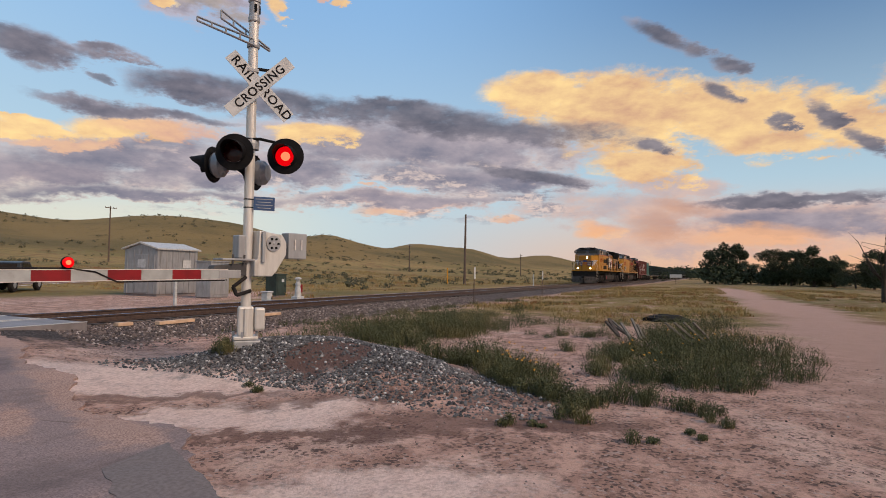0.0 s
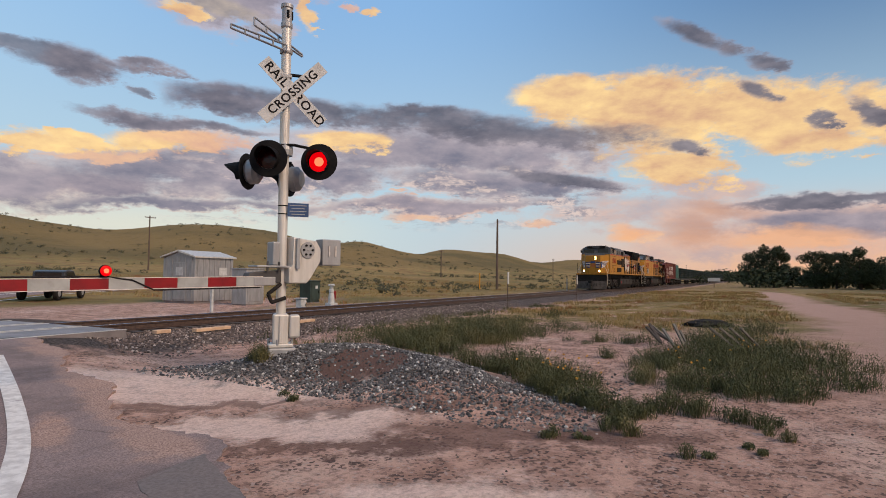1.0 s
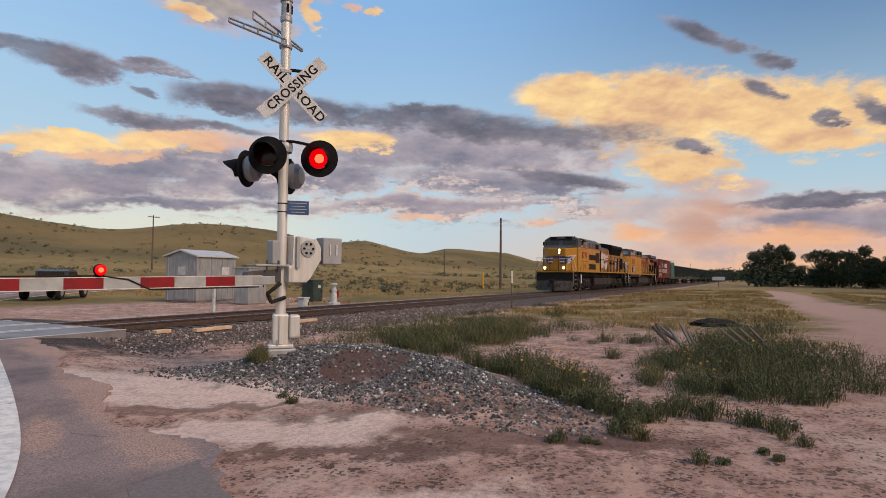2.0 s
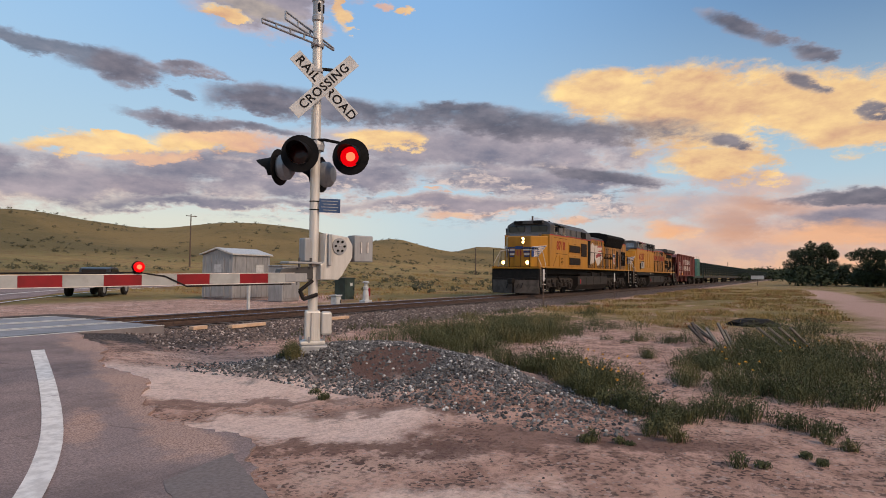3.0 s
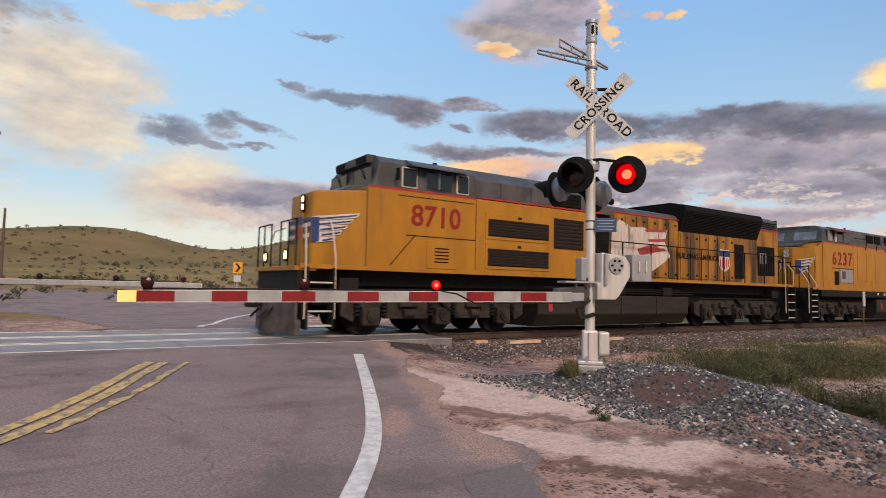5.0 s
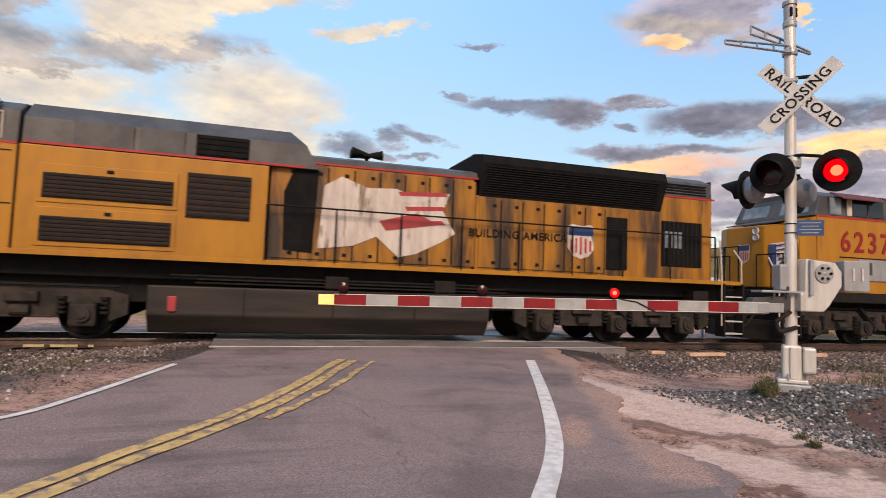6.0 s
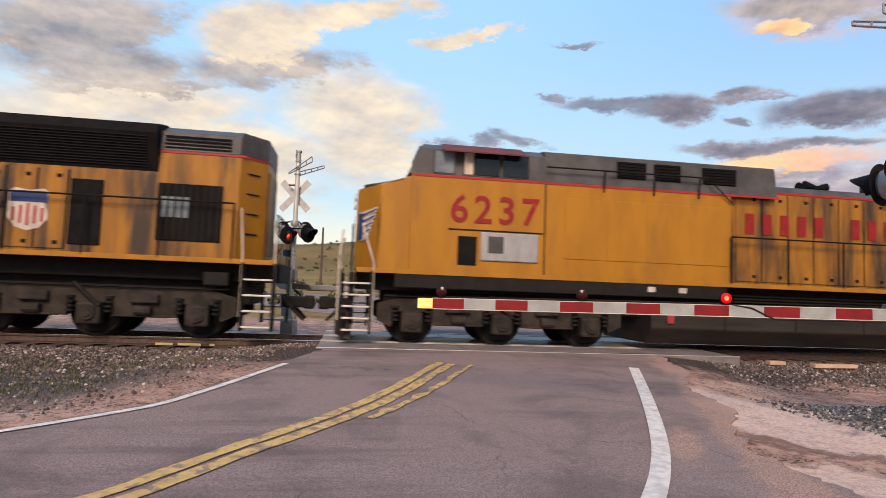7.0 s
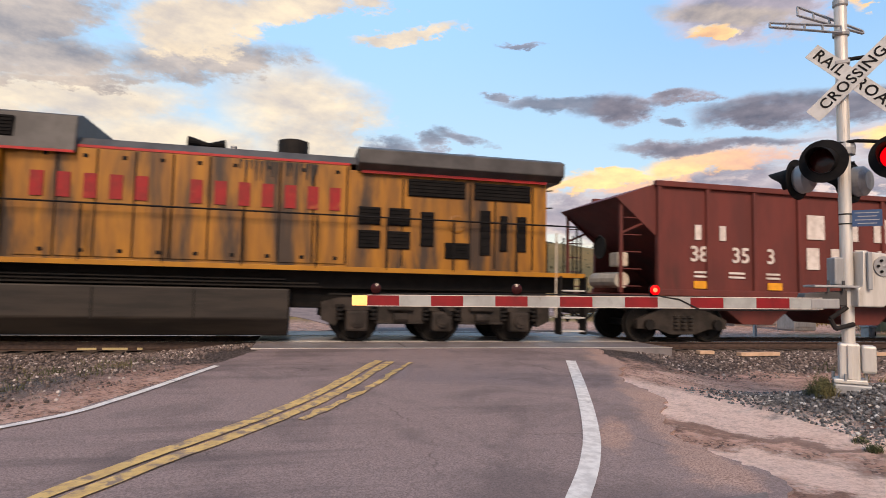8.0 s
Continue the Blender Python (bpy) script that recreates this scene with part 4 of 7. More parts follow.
def coupler(parent, s, d):
    bm = box((s + d * 0.25, 0, 0.80), (0.6, 0.22, 0.25), 0.04)
    add_box(bm, (s + d * 0.58, 0.05, 0.80), (0.25, 0.34, 0.30), None, 0.05)
    part("coupler", bm, UNDER, parent, "rusty knuckle coupler")
    for y in (-0.55, -0.3, 0.35):
        part("air_hose", tube([(s, y, 0.95), (s + d * 0.22, y, 0.7), (s + d * 0.42, y, 0.5), (s + d * 0.5, y, 0.42)], 0.03, 8), RUBBER, parent)


def wing_emblem(parent, side, x, y, z, turn, length):
    """A plain striped wing in blue and white on one cheek of the nose."""
    e = tagged(new("wing_emblem"), "blue and white striped wing emblem")
    e.parent = parent
    e.matrix_basis = pose(x, y, z, 0, 0, turn)
    for k in range(5):
        w, s0, z0 = length * (1.0 - 0.15 * k), 0.03 * k, -0.125 * k
        rise = 0.10 * (1 - 0.12 * k)
        feather = [(s0, z0 - 0.055), (s0 + w * 0.93, z0 - 0.045 + rise), (s0 + w, z0 + 0.06 + rise), (s0, z0 + 0.062)]
        vane = [(s0 + 0.14, z0 - 0.026), (s0 + w * 0.92, z0 - 0.018 + rise), (s0 + w * 0.95, z0 + 0.022 + rise), (s0 + 0.14, z0 + 0.020)]
        lo, hi = sorted((0.0, side * 0.012))
        part("wing_edge", prism(feather, lo, hi, "y"), LETTER_W, e)
        lo, hi = sorted((side * 0.012, side * 0.016))
        part("wing_stripe", prism(vane, lo, hi, "y"), DECAL_B, e)
    part("wing_root", box((0.09, side * 0.014, -0.24), (0.18, 0.012, 0.58)), DECAL_B, e)


def shield(parent, m, w, h):
    """A shield of plain shapes: blue chief, red and white bars."""
    prof = [(-0.5, 0.42), (-0.36, 0.5), (0, 0.45), (0.36, 0.5), (0.5, 0.42), (0.5, -0.2), (0.3, -0.42), (0, -0.5), (-0.3, -0.42), (-0.5, -0.2)]
    base = part("shield", moved(prism([(u * w, v * h) for u, v in prof], -0.006, 0.0, "y"), m), DECAL_W, parent, "shield emblem in red, white and blue")
    part("shield_chief", moved(box((0, -0.009, 0.30 * h), (w * 0.94, 0.008, h * 0.26), 0.003), m), DECAL_B, base)
    for k in range(5):
        u = (-0.36 + 0.18 * k) * w
        part("shield_bar", moved(box((u, -0.009, -0.12 * h), (w * 0.075, 0.008, h * (0.52 - 0.10 * abs(k - 2)))), m), DECAL_R, base)


def word_bars(parent, s0, s1, z, h, y, words, material, gap=0.5):
    """Lettering that is not spelled out: one upright bar for each letter."""
    total = sum(words) + 1.2 * (len(words) - 1)
    w = (s1 - s0) / total  # room for one letter
    s = s0
    side = -1 if y < 0 else 1
    for n in words:
        for k in range(n):
            part("lettering_bar", box((s + w * (0.5 - gap / 2 + 0.1), y + side * 0.004, z), (w * (1 - gap), 0.012, h)), material, parent)
            s += w
        s += 1.2 * w


def lettering(parent, text, s, z, y, size, material, spacing=1.0, align="CENTER", bold=0.0):
    bm = letters(text, size, 0.006, align, spacing)
    moved(bm, Matrix.Translation((s, y, z)) @ FACE)
    return part("lettering", bm, material, parent)


def underframe(parent, s0, s1, deck, sill_mat, half=1.50):
    part("frame_sill", box(((s0 + s1) / 2, 0, deck - 0.22), (s1 - s0, 2.0, 0.40), 0.02), UNDER, parent)
    part("centre_sill", box(((s0 + s1) / 2, 0, 0.98), (s1 - s0 - 1.2, 1.5, 0.52), 0.03), UNDER, parent)
    part("walkway", box(((s0 + s1) / 2, 0, deck - 0.03), (s1 - s0, 2 * half, 0.06), 0.01), UNDER, parent)
    for side in (-1, 1):
        part("sill_stripe", box(((s0 + s1) / 2, side * (half + 0.006), deck - 0.01), (s1 - s0, 0.02, 0.10), 0.004), sill_mat, parent)


def pipes(parent, s0, s1, z, y, n):
    rnd = random.Random(int(s0 * 10))
    for k in range(n):
        zz = z + 0.07 * k
        part("air_pipe", tube([(s0 + rnd.random(), y, zz), (s1 - rnd.random(), y, zz)], 0.022, 6), UNDER, parent)


def fuel_tank(parent, s0, s1, z0, z1):
    prof = [(-1.42, z1), (1.42, z1), (1.42, z0 + 0.35), (1.15, z0), (-1.15, z0), (-1.42, z0 + 0.35)]
    t = part("fuel_tank", prism(prof, s0, s1, "x", 0.03), TANK, parent, "dust-streaked grey fuel tank")
    for k in range(1, 4):
        s = s0 + (s1 - s0) * k / 4
        part("weld_seam", box((s, -1.425, (z0 + z1) / 2 + 0.15), (0.03, 0.012, z1 - z0 - 0.36)), UNDER, t)
    part("filler", box((s0 + 0.45, -1.44, z1 - 0.35), (0.16, 0.05, 0.3), 0.02), DECAL_R, t)


def headlamp(parent, m, r=0.085):
    part("headlamp", moved(lathe([(r + 0.025, 0), (r + 0.025, 0.05), (r, 0.055), (r * 0.9, 0.02), (0, 0.02)], 18), m), BLACK, parent)
    part("lamp_lens", moved(lathe([(r * 0.92, 0.022), (r * 0.6, 0.045), (0, 0.055)], 18), m), LAMP_GLOW, parent, "glowing warm white headlamp")


FORWARD = pose(0, 0, 0, 0, -90, 0)  # local z turned to -x


def horn(parent, s, z):
    bm = tube([(s, 0, z), (s, 0, z + 0.22)], 0.05)
    for d, y in ((-1, -0.12), (-1, 0.1), (1, 0.0)):
        add_tube(bm, (s, y, z + 0.24), (s + d * 0.38, y, z + 0.27), 0.035, 0.12, 12)
    add_box(bm, (s, 0, z + 0.22), (0.2, 0.35, 0.06))
    part("air_horn", bm, SOOT, parent)


def loco_lead():
    t = thing("locomotive", "yellow and grey diesel locomotive with lit headlamps leading a train", "locomotive", "locomotives")
    D = 1.62
    underframe(t, -0.75, 20.5, D, YELLOW)
    loco_truck(t, (1.15, 3.2, 5.2), 0.50)
    loco_truck(t, (14.85, 16.9, 18.95), 0.50)
    fuel_tank(t, 6.3, 13.35, 0.16, 1.08)
    pipes(t, 6.2, 14.0, 1.15, -1.25, 3)
    pipes(t, 6.2, 14.0, 1.15, 1.25, 2)
    for s in (0.5, 9.9, 12.3, 19.3):
        part("equipment_box", box((s, -1.15, 1.24), (0.5, 0.4, 0.28), 0.03), UNDER, t)
    # pilot and plough
    part("pilot", box((-0.72, 0, 1.0), (0.14, 2.9, 1.2), 0.03), UNDER, t, "black steel pilot sheet")
    for side in (-1, 1):
        part("plough_blade", prism([(-0.80, side * 0.05), (-1.12, side * 0.05), (-0.80, side * 1.45), (-0.68, side * 1.45)], 0.10, 0.86, "z", 0.01), PLOUGH, t, "grey angled snow plough blade")
        part("uncoupling_lever", tube([(-0.85, side * 1.3, 1.0), (-1.0, side * 0.6, 0.95), (-1.0, side * 0.1, 0.9)], 0.02, 6), UNDER, t)
    coupler(t, -0.75, -1)
    coupler(t, 20.5, 1)
    part("front_step_board", box((-0.62, 0, D - 0.06), (0.5, 2.95, 0.10), 0.01), YELLOW, t)
    # nose: tapered towards the front
    nose = bmesh.new()
    lower = [(-0.25, -0.74), (0.90, -1.42), (0.90, 1.42), (-0.25, 0.74)]
    z0, z1 = D, (3.43, 3.46, 3.46, 3.43)
    a = [nose.verts.new((x, y, z0)) for x, y in lower]
    b = [nose.verts.new((x + (0.03 if k in (0, 3) else 0), y * 0.985, z)) for k, ((x, y), z) in enumerate(zip(lower, z1))]
    nose.faces.new(a), nose.faces.new(b[::-1])
    for k in range(4):
        nose.faces.new((a[k], b[k], b[(k + 1) % 4], a[(k + 1) % 4]))
    bmesh.ops.bevel(nose, geom=list(nose.edges), offset=0.05, segments=2, affect="EDGES", profile=0.5)
    part("nose", nose, YELLOW, t, "rounded yellow locomotive nose")
    part("nose_top", prism([(0.32, 3.455), (0.95, 3.46), (0.95, 3.64), (0.55, 3.60)], -0.95, 0.95, "y", 0.02), TRAIN_GREY, t)
    part("nose_door", box((-0.262, 0.0, 2.45), (0.03, 0.55, 1.6), 0.01), YELLOW, t)
    for z in (3.26, 3.07):
        headlamp(t, Matrix.Translation((-0.25, -0.25, z)) @ FORWARD, 0.095)
    for y in (-0.75, 0.75):
        headlamp(t, Matrix.Translation((-0.80, y, D + 0.24)) @ FORWARD, 0.12)
    wm = Matrix.Translation((-0.27, 0, 2.52)) @ pose(0, 0, 0, 0, 0, -90)
    shield(t, wm, 0.52, 0.74)
    for side in (-1, 1):
        wing_emblem(t, side, -0.235, side * 0.765, 2.74, side * 30.6, 1.12)
        for k in range(5):
            part("wing_feather", box((-0.262, side * 0.48, 2.74 - 0.125 * k), (0.02, 0.50 - 0.05 * k, 0.085)), DECAL_B if k % 2 == 0 else LETTER_W, t, "blue and white wing feathers beside the shield" if k == 0 else "")
    # cab
    cab = [(-1.46, D), (1.46, D), (1.46, 3.56), (-1.46, 3.56)]
    part("cab_lower", prism(cab, 0.86, 4.02, "x", 0.02), YELLOW, t)
    roof = [(-1.45, 3.57), (1.45, 3.57), (1.40, 4.18), (1.10, 4.38), (0.6, 4.46), (-0.6, 4.46), (-1.10, 4.38), (-1.40, 4.18)]
    up = prism(roof, 1.0, 4.02, "x", 0.015)
    for v in up.verts:
        if v.co.x < 1.3:
            v.co.x += (v.co.z - 3.57) * 0.28
    part("cab_upper", up, TRAIN_GREY, t, "grey cab roof and window band")
    part("number_box", box((1.18, 0, 4.33), (0.28, 1.9, 0.22), 0.03), TRAIN_GREY, t)
    for y in (-0.62, 0.62):
        part("number_plate", box((1.03, y, 4.33), (0.02, 0.55, 0.16), 0.005), SOOT, t)
    for y in (-0.72, 0.72):
        part("windscreen", box((1.06, y, 3.90), (0.03, 1.02, 0.42), 0.03, ), WINDOW, t)
        part("wiper", tube([(1.02, y + 0.1, 4.16), (1.03, y - 0.15, 3.82)], 0.012, 6), BLACK, t)
    for s0, s1, mm in ((1.75, 2.20, WINDOW), (2.42, 3.25, WINDOW), (3.38, 3.78, WINDOW)):
        for side in (-1, 1):
            w = part("cab_window", box(((s0 + s1) / 2, side * 1.44, 3.88), (s1 - s0, 0.05, 0.52), 0.03), RAIL_W if s1 - s0 < 0.5 else TRAIN_GREY, t)
            part("pane", box(((s0 + s1) / 2, side * 1.468, 3.88), (s1 - s0 - 0.07, 0.012, 0.44), 0.01), mm, w)
    part("window_post", box((2.83, -1.477, 3.88), (0.05, 0.01, 0.44)), WINDOW_SKY_SHEEN, t)
    for side in (-1, 1):
        part("sunshade", prism([(side * 1.30, 4.30), (side * 1.72, 4.12), (side * 1.72, 4.15), (side * 1.30, 4.34)], 1.9, 3.7, "x"), TRAIN_GREY, t, "grey sun visor over the cab windows")
        part("red_stripe", box((2.44, side * 1.462, 3.565), (3.15, 0.012, 0.045)), RED_STRIPE, t)
        part("mirror", box((1.55, side * 1.62, 3.9), (0.03, 0.16, 0.3), 0.01), BLACK, t)
    part("panel_outline", box((2.95, -1.463, 2.46), (2.1, 0.01, 0.022)), BLACK, t)
    part("panel_outline", box((2.8, -1.463, 3.42), (2.3, 0.01, 0.018)), BLACK, t)
    bar = box((0, 0, 0), (1.05, 0.01, 0.022))
    part("panel_outline", moved(bar, Matrix.Translation((1.83, -1.463, 2.10)) @ pose(0, 0, 0, 0, -48, 0)), BLACK, t)
    hatch = part("battery_hatch", box((2.95, -1.468, 2.02), (0.9, 0.02, 0.7), 0.01), YELLOW, t)
    for k in range(5):
        part("vent_slot", box((2.95, -1.482, 1.84 + 0.085 * k), (0.42, 0.012, 0.03)), SOOT, hatch)
    lettering(t, "8710", 2.78, 2.94, -1.470, 0.74, RED_LETTER, 1.02)
    # equipment body behind the cab
    part("body_mid", box((6.22, 0, 2.60), (4.36, 2.84, 1.96), 0.02), YELLOW, t)
    body = prism([(-1.40, 3.59), (1.40, 3.59), (1.36, 4.10), (0.95, 4.44), (-0.95, 4.44), (-1.36, 4.10)], 4.06, 9.4, "x", 0.015)
    for v in body.verts:
        if v.co.x > 8.8 and v.co.z > 3.8:
            v.co.x -= (v.co.z - 3.8) * 0.9
    part("inertial_filter_hatch", body, TRAIN_GREY, t)
    for s0, s1 in ((4.9, 5.9), (6.0, 6.8)):
        part("filter_panel", box(((s0 + s1) / 2, -1.395, 3.86), (s1 - s0, 0.04, 0.46), 0.01), TRAIN_GREY, t)
    louvre(t, 7.0, 8.0, 3.66, 4.08, -1.395, 4)
    part("red_stripe", box((6.6, -1.412, 3.62), (5.0, 0.012, 0.045)), RED_STRIPE, t)
    for z0, z1 in ((2.62, 3.08), (1.82, 2.28)):
        fr = part("grille_frame", box((5.55, -1.425, (z0 + z1) / 2 + 0.04), (2.36, 0.03, z1 - z0 + 0.26), 0.01), YELLOW, t)
        louvre(t, 4.45, 6.65, z0, z1, -1.440, 6, GRILLE, "intake_grille", UNDER)
        part("latch", box((5.55, -1.45, z1 + 0.09), (0.12, 0.02, 0.06)), BLACK, fr)
    louvre(t, 6.88, 8.08, 2.42, 3.30, -1.430, 8, GRILLE, "intake_grille", UNDER)
    part("body_seam", box((4.03, -1.43, 2.6), (0.03, 0.02, 1.9)), BLACK, t)
    # long hood
    part("long_hood", box((10.7, 0, 2.68), (4.5, 2.50, 2.12), 0.02), YELLOW_DIRTY, t)
    part("hood_roof", prism([(-1.25, 3.74), (1.25, 3.74), (1.12, 3.92), (0.8, 4.02), (-0.8, 4.02), (-1.12, 3.92)], 8.5, 13.1, "x"), TRAIN_GREY, t)
    part("red_stripe", box((10.9, -1.258, 3.76), (4.5, 0.012, 0.04)), RED_STRIPE, t)
    hood_doors(t, 8.5, 13.0, 1.72, 3.68, -1.25, 8, YELLOW_DIRTY)
    soot = prism([(8.75, 1.9), (9.35, 1.85), (9.42, 3.6), (8.95, 3.68), (8.72, 3.1)], -1.296, -1.288, "y")
    part("soot_panel", soot, SOOT, t, "soot-blackened patch on the hood side")
    map_prof = [(9.45, 1.95), (9.55, 3.30), (9.9, 3.52), (10.5, 3.32), (11.1, 3.36), (11.5, 3.22), (12.35, 3.35), (12.2, 2.95), (12.5, 2.45), (12.2, 2.25), (11.6, 1.95), (11.2, 1.85), (10.7, 2.28), (10.2, 2.05)]
    part("map_decal", prism(map_prof, -1.297, -1.287, "y"), DECAL_W, t, "peeling pale map-shaped decal")
    for k in range(6):
        z = 3.30 - 0.16 * k
        part("flag_stripe", prism([(11.15 + 0.08 * k, z), (12.25 - 0.02 * k, z + 0.06), (12.28, z - 0.03), (11.2 + 0.08 * k, z - 0.09)], -1.302, -1.296, "y"), DECAL_R if k % 2 == 0 else DECAL_W, t)
    part("flag_fold", prism([(10.75, 2.62), (11.6, 2.85), (12.1, 2.62), (11.5, 2.52), (10.9, 2.42)], -1.306, -1.300, "y"), DECAL_R, t)
    horn(t, 10.65, 4.08)
    # radiator section
    part("hood_rear", box((16.32, 0, 2.5), (6.66, 2.60, 1.76), 0.02), YELLOW_DIRTY, t)
    tail = [(19.65, -1.30), (20.12, -0.72), (20.12, 0.72), (19.65, 1.30)]
    part("hood_end", prism(tail, 1.62, 3.80, "z", 0.015), YELLOW, t, "yellow chamfered end of the long hood")
    part("hood_end_roof", prism([(x, y * 0.99) for x, y in tail], 3.805, 4.30, "z", 0.03), TRAIN_GREY, t)
    part("red_stripe", prism([(19.66, -1.306), (20.12, -0.732), (20.12, -0.72), (19.66, -1.29)], 3.77, 3.82, "z"), RED_STRIPE, t)
    hood_doors(t, 13.05, 16.4, 1.72, 3.3, -1.30, 6, YELLOW_DIRTY)
    rad = prism([(-1.30, 3.36), (1.30, 3.36), (1.56, 4.10), (1.48, 4.30), (0.9, 4.42), (-0.9, 4.42), (-1.48, 4.30), (-1.56, 4.10)], 13.05, 18.05, "x")
    part("radiator_housing", rad, SOOT, t, "black flared radiator housing")
    for k in range(12):
        z = 3.45 + 0.052 * k
        y = -1.31 - 0.26 * (z - 3.36) / 0.74
        part("radiator_slat", box((15.5, y - 0.004, z), (4.7, 0.02, 0.018)), BLACK, t)
    for s in (14.2, 15.6, 17.0):
        part("fan_cap", moved(lathe([(0.62, 0), (0.62, 0.07), (0.5, 0.10), (0, 0.10)], 24), Matrix.Translation((s, 0, 4.42))), SOOT, t)
    part("hood_rear_top", prism([(-1.30, 3.36), (1.30, 3.36), (1.30, 3.80), (-1.30, 3.80)], 18.05, 19.65, "x"), YELLOW_DIRTY, t)
    part("rear_roof", prism([(-1.32, 3.80), (1.32, 3.80), (1.28, 4.2), (0.9, 4.38), (-0.9, 4.38), (-1.28, 4.2)], 18.05, 19.65, "x", 0.02), TRAIN_GREY, t)
    for k in range(4):
        part("roof_louvre", box((18.8, -1.325, 3.88 + 0.075 * k), (1.3, 0.02, 0.03)), SOOT, t)
    part("red_stripe", box((18.9, -1.308, 3.79), (1.7, 0.012, 0.045)), RED_STRIPE, t)
    part("side_door_opening", box((16.75, -1.315, 2.47), (0.60, 0.03, 1.30), 0.01), SOOT, t, "black door opening in the hood")
    g = part("rear_grille", box((18.70, -1.312, 2.56), (1.26, 0.03, 1.16), 0.01), SOOT, t)
    for k in range(9):
        part("grille_bar", box((18.70 - 0.56 + 0.14 * k, -1.335, 2.56), (0.03, 0.03, 1.12)), UNDER, g)
    # no opening: daylight between the bars is painted as a pale plate
    part("grille_daylight_plate", box((18.42, -1.331, 2.66), (0.55, 0.006, 0.42)), WINDOW_SKY_SHEEN, g)
    lettering(t, "BUILDING AMERICA", 14.08, 2.50, -1.335, 0.26, SOOT, 1.1)
    shield(t, Matrix.Translation((15.72, -1.335, 2.46)), 0.72, 0.84)
    part("rear_end_panel", box((20.135, 0, 2.7), (0.03, 1.2, 1.8), 0.01), YELLOW_DIRTY, t)
    for k in range(4):
        part("rear_rung", tube([(19.78, -1.16, 2.2 + 0.42 * k), (19.98, -0.92, 2.2 + 0.42 * k)], 0.015, 6), BLACK, t)
    # rails and steps
    handrail(t, 8.4, 19.6, -1.50, D, 2.78, 9, BLACK)
    handrail(t, 8.4, 19.6, 1.50, D, 2.78, 9, BLACK)
    for side in (-1, 1):
        steps(t, -0.28, side, D)
        steps(t, 20.15, side, D)
        grab(t, [(-0.62, side * 1.5, 0.45), (-0.62, side * 1.5, 1.75), (-0.5, side * 1.1, 2.55), (-0.35, side * 0.72, 2.62)])
        grab(t, [(0.08, side * 1.5, 0.45), (0.08, side * 1.5, 1.8), (0.05, side * 1.35, 2.45), (0.12, side * 1.0, 2.72)])
        grab(t, [(19.82, side * 1.5, 0.5), (19.82, side * 1.5, 1.8), (19.75, side * 1.5, 2.7)])
        grab(t, [(20.46, side * 1.5, 0.5), (20.46, side * 1.5, 2.2), (20.4, side * 1.3, 2.5)])
        for y in (0.35, 0.9, 1.4):
            part("platform_rail_post", tube([(-0.82, side * y, D), (-0.82, side * y, 2.65)], 0.02, 6), BLACK, t)
            part("platform_rail_post", tube([(20.46, side * y, D), (20.46, side * y, 2.6)], 0.02, 6), BLACK, t)
        part("platform_rail", tube([(-0.82, side * 0.35, 2.65), (-0.82, side * 1.4, 2.65)], 0.018, 6), BLACK, t)
        part("platform_chain", tube([(20.46, side * 0.35, 2.6), (20.46, side * 1.4, 2.6)], 0.015, 6), BLACK, t)
    part("roof_antenna", box((2.9, 0, 4.50), (0.8, 0.6, 0.08), 0.03), TRAIN_GREY, t)
    part("roof_beacon", tube([(3.3, -0.5, 4.45), (3.3, -0.5, 4.58)], 0.06), BLACK, t)
    return t


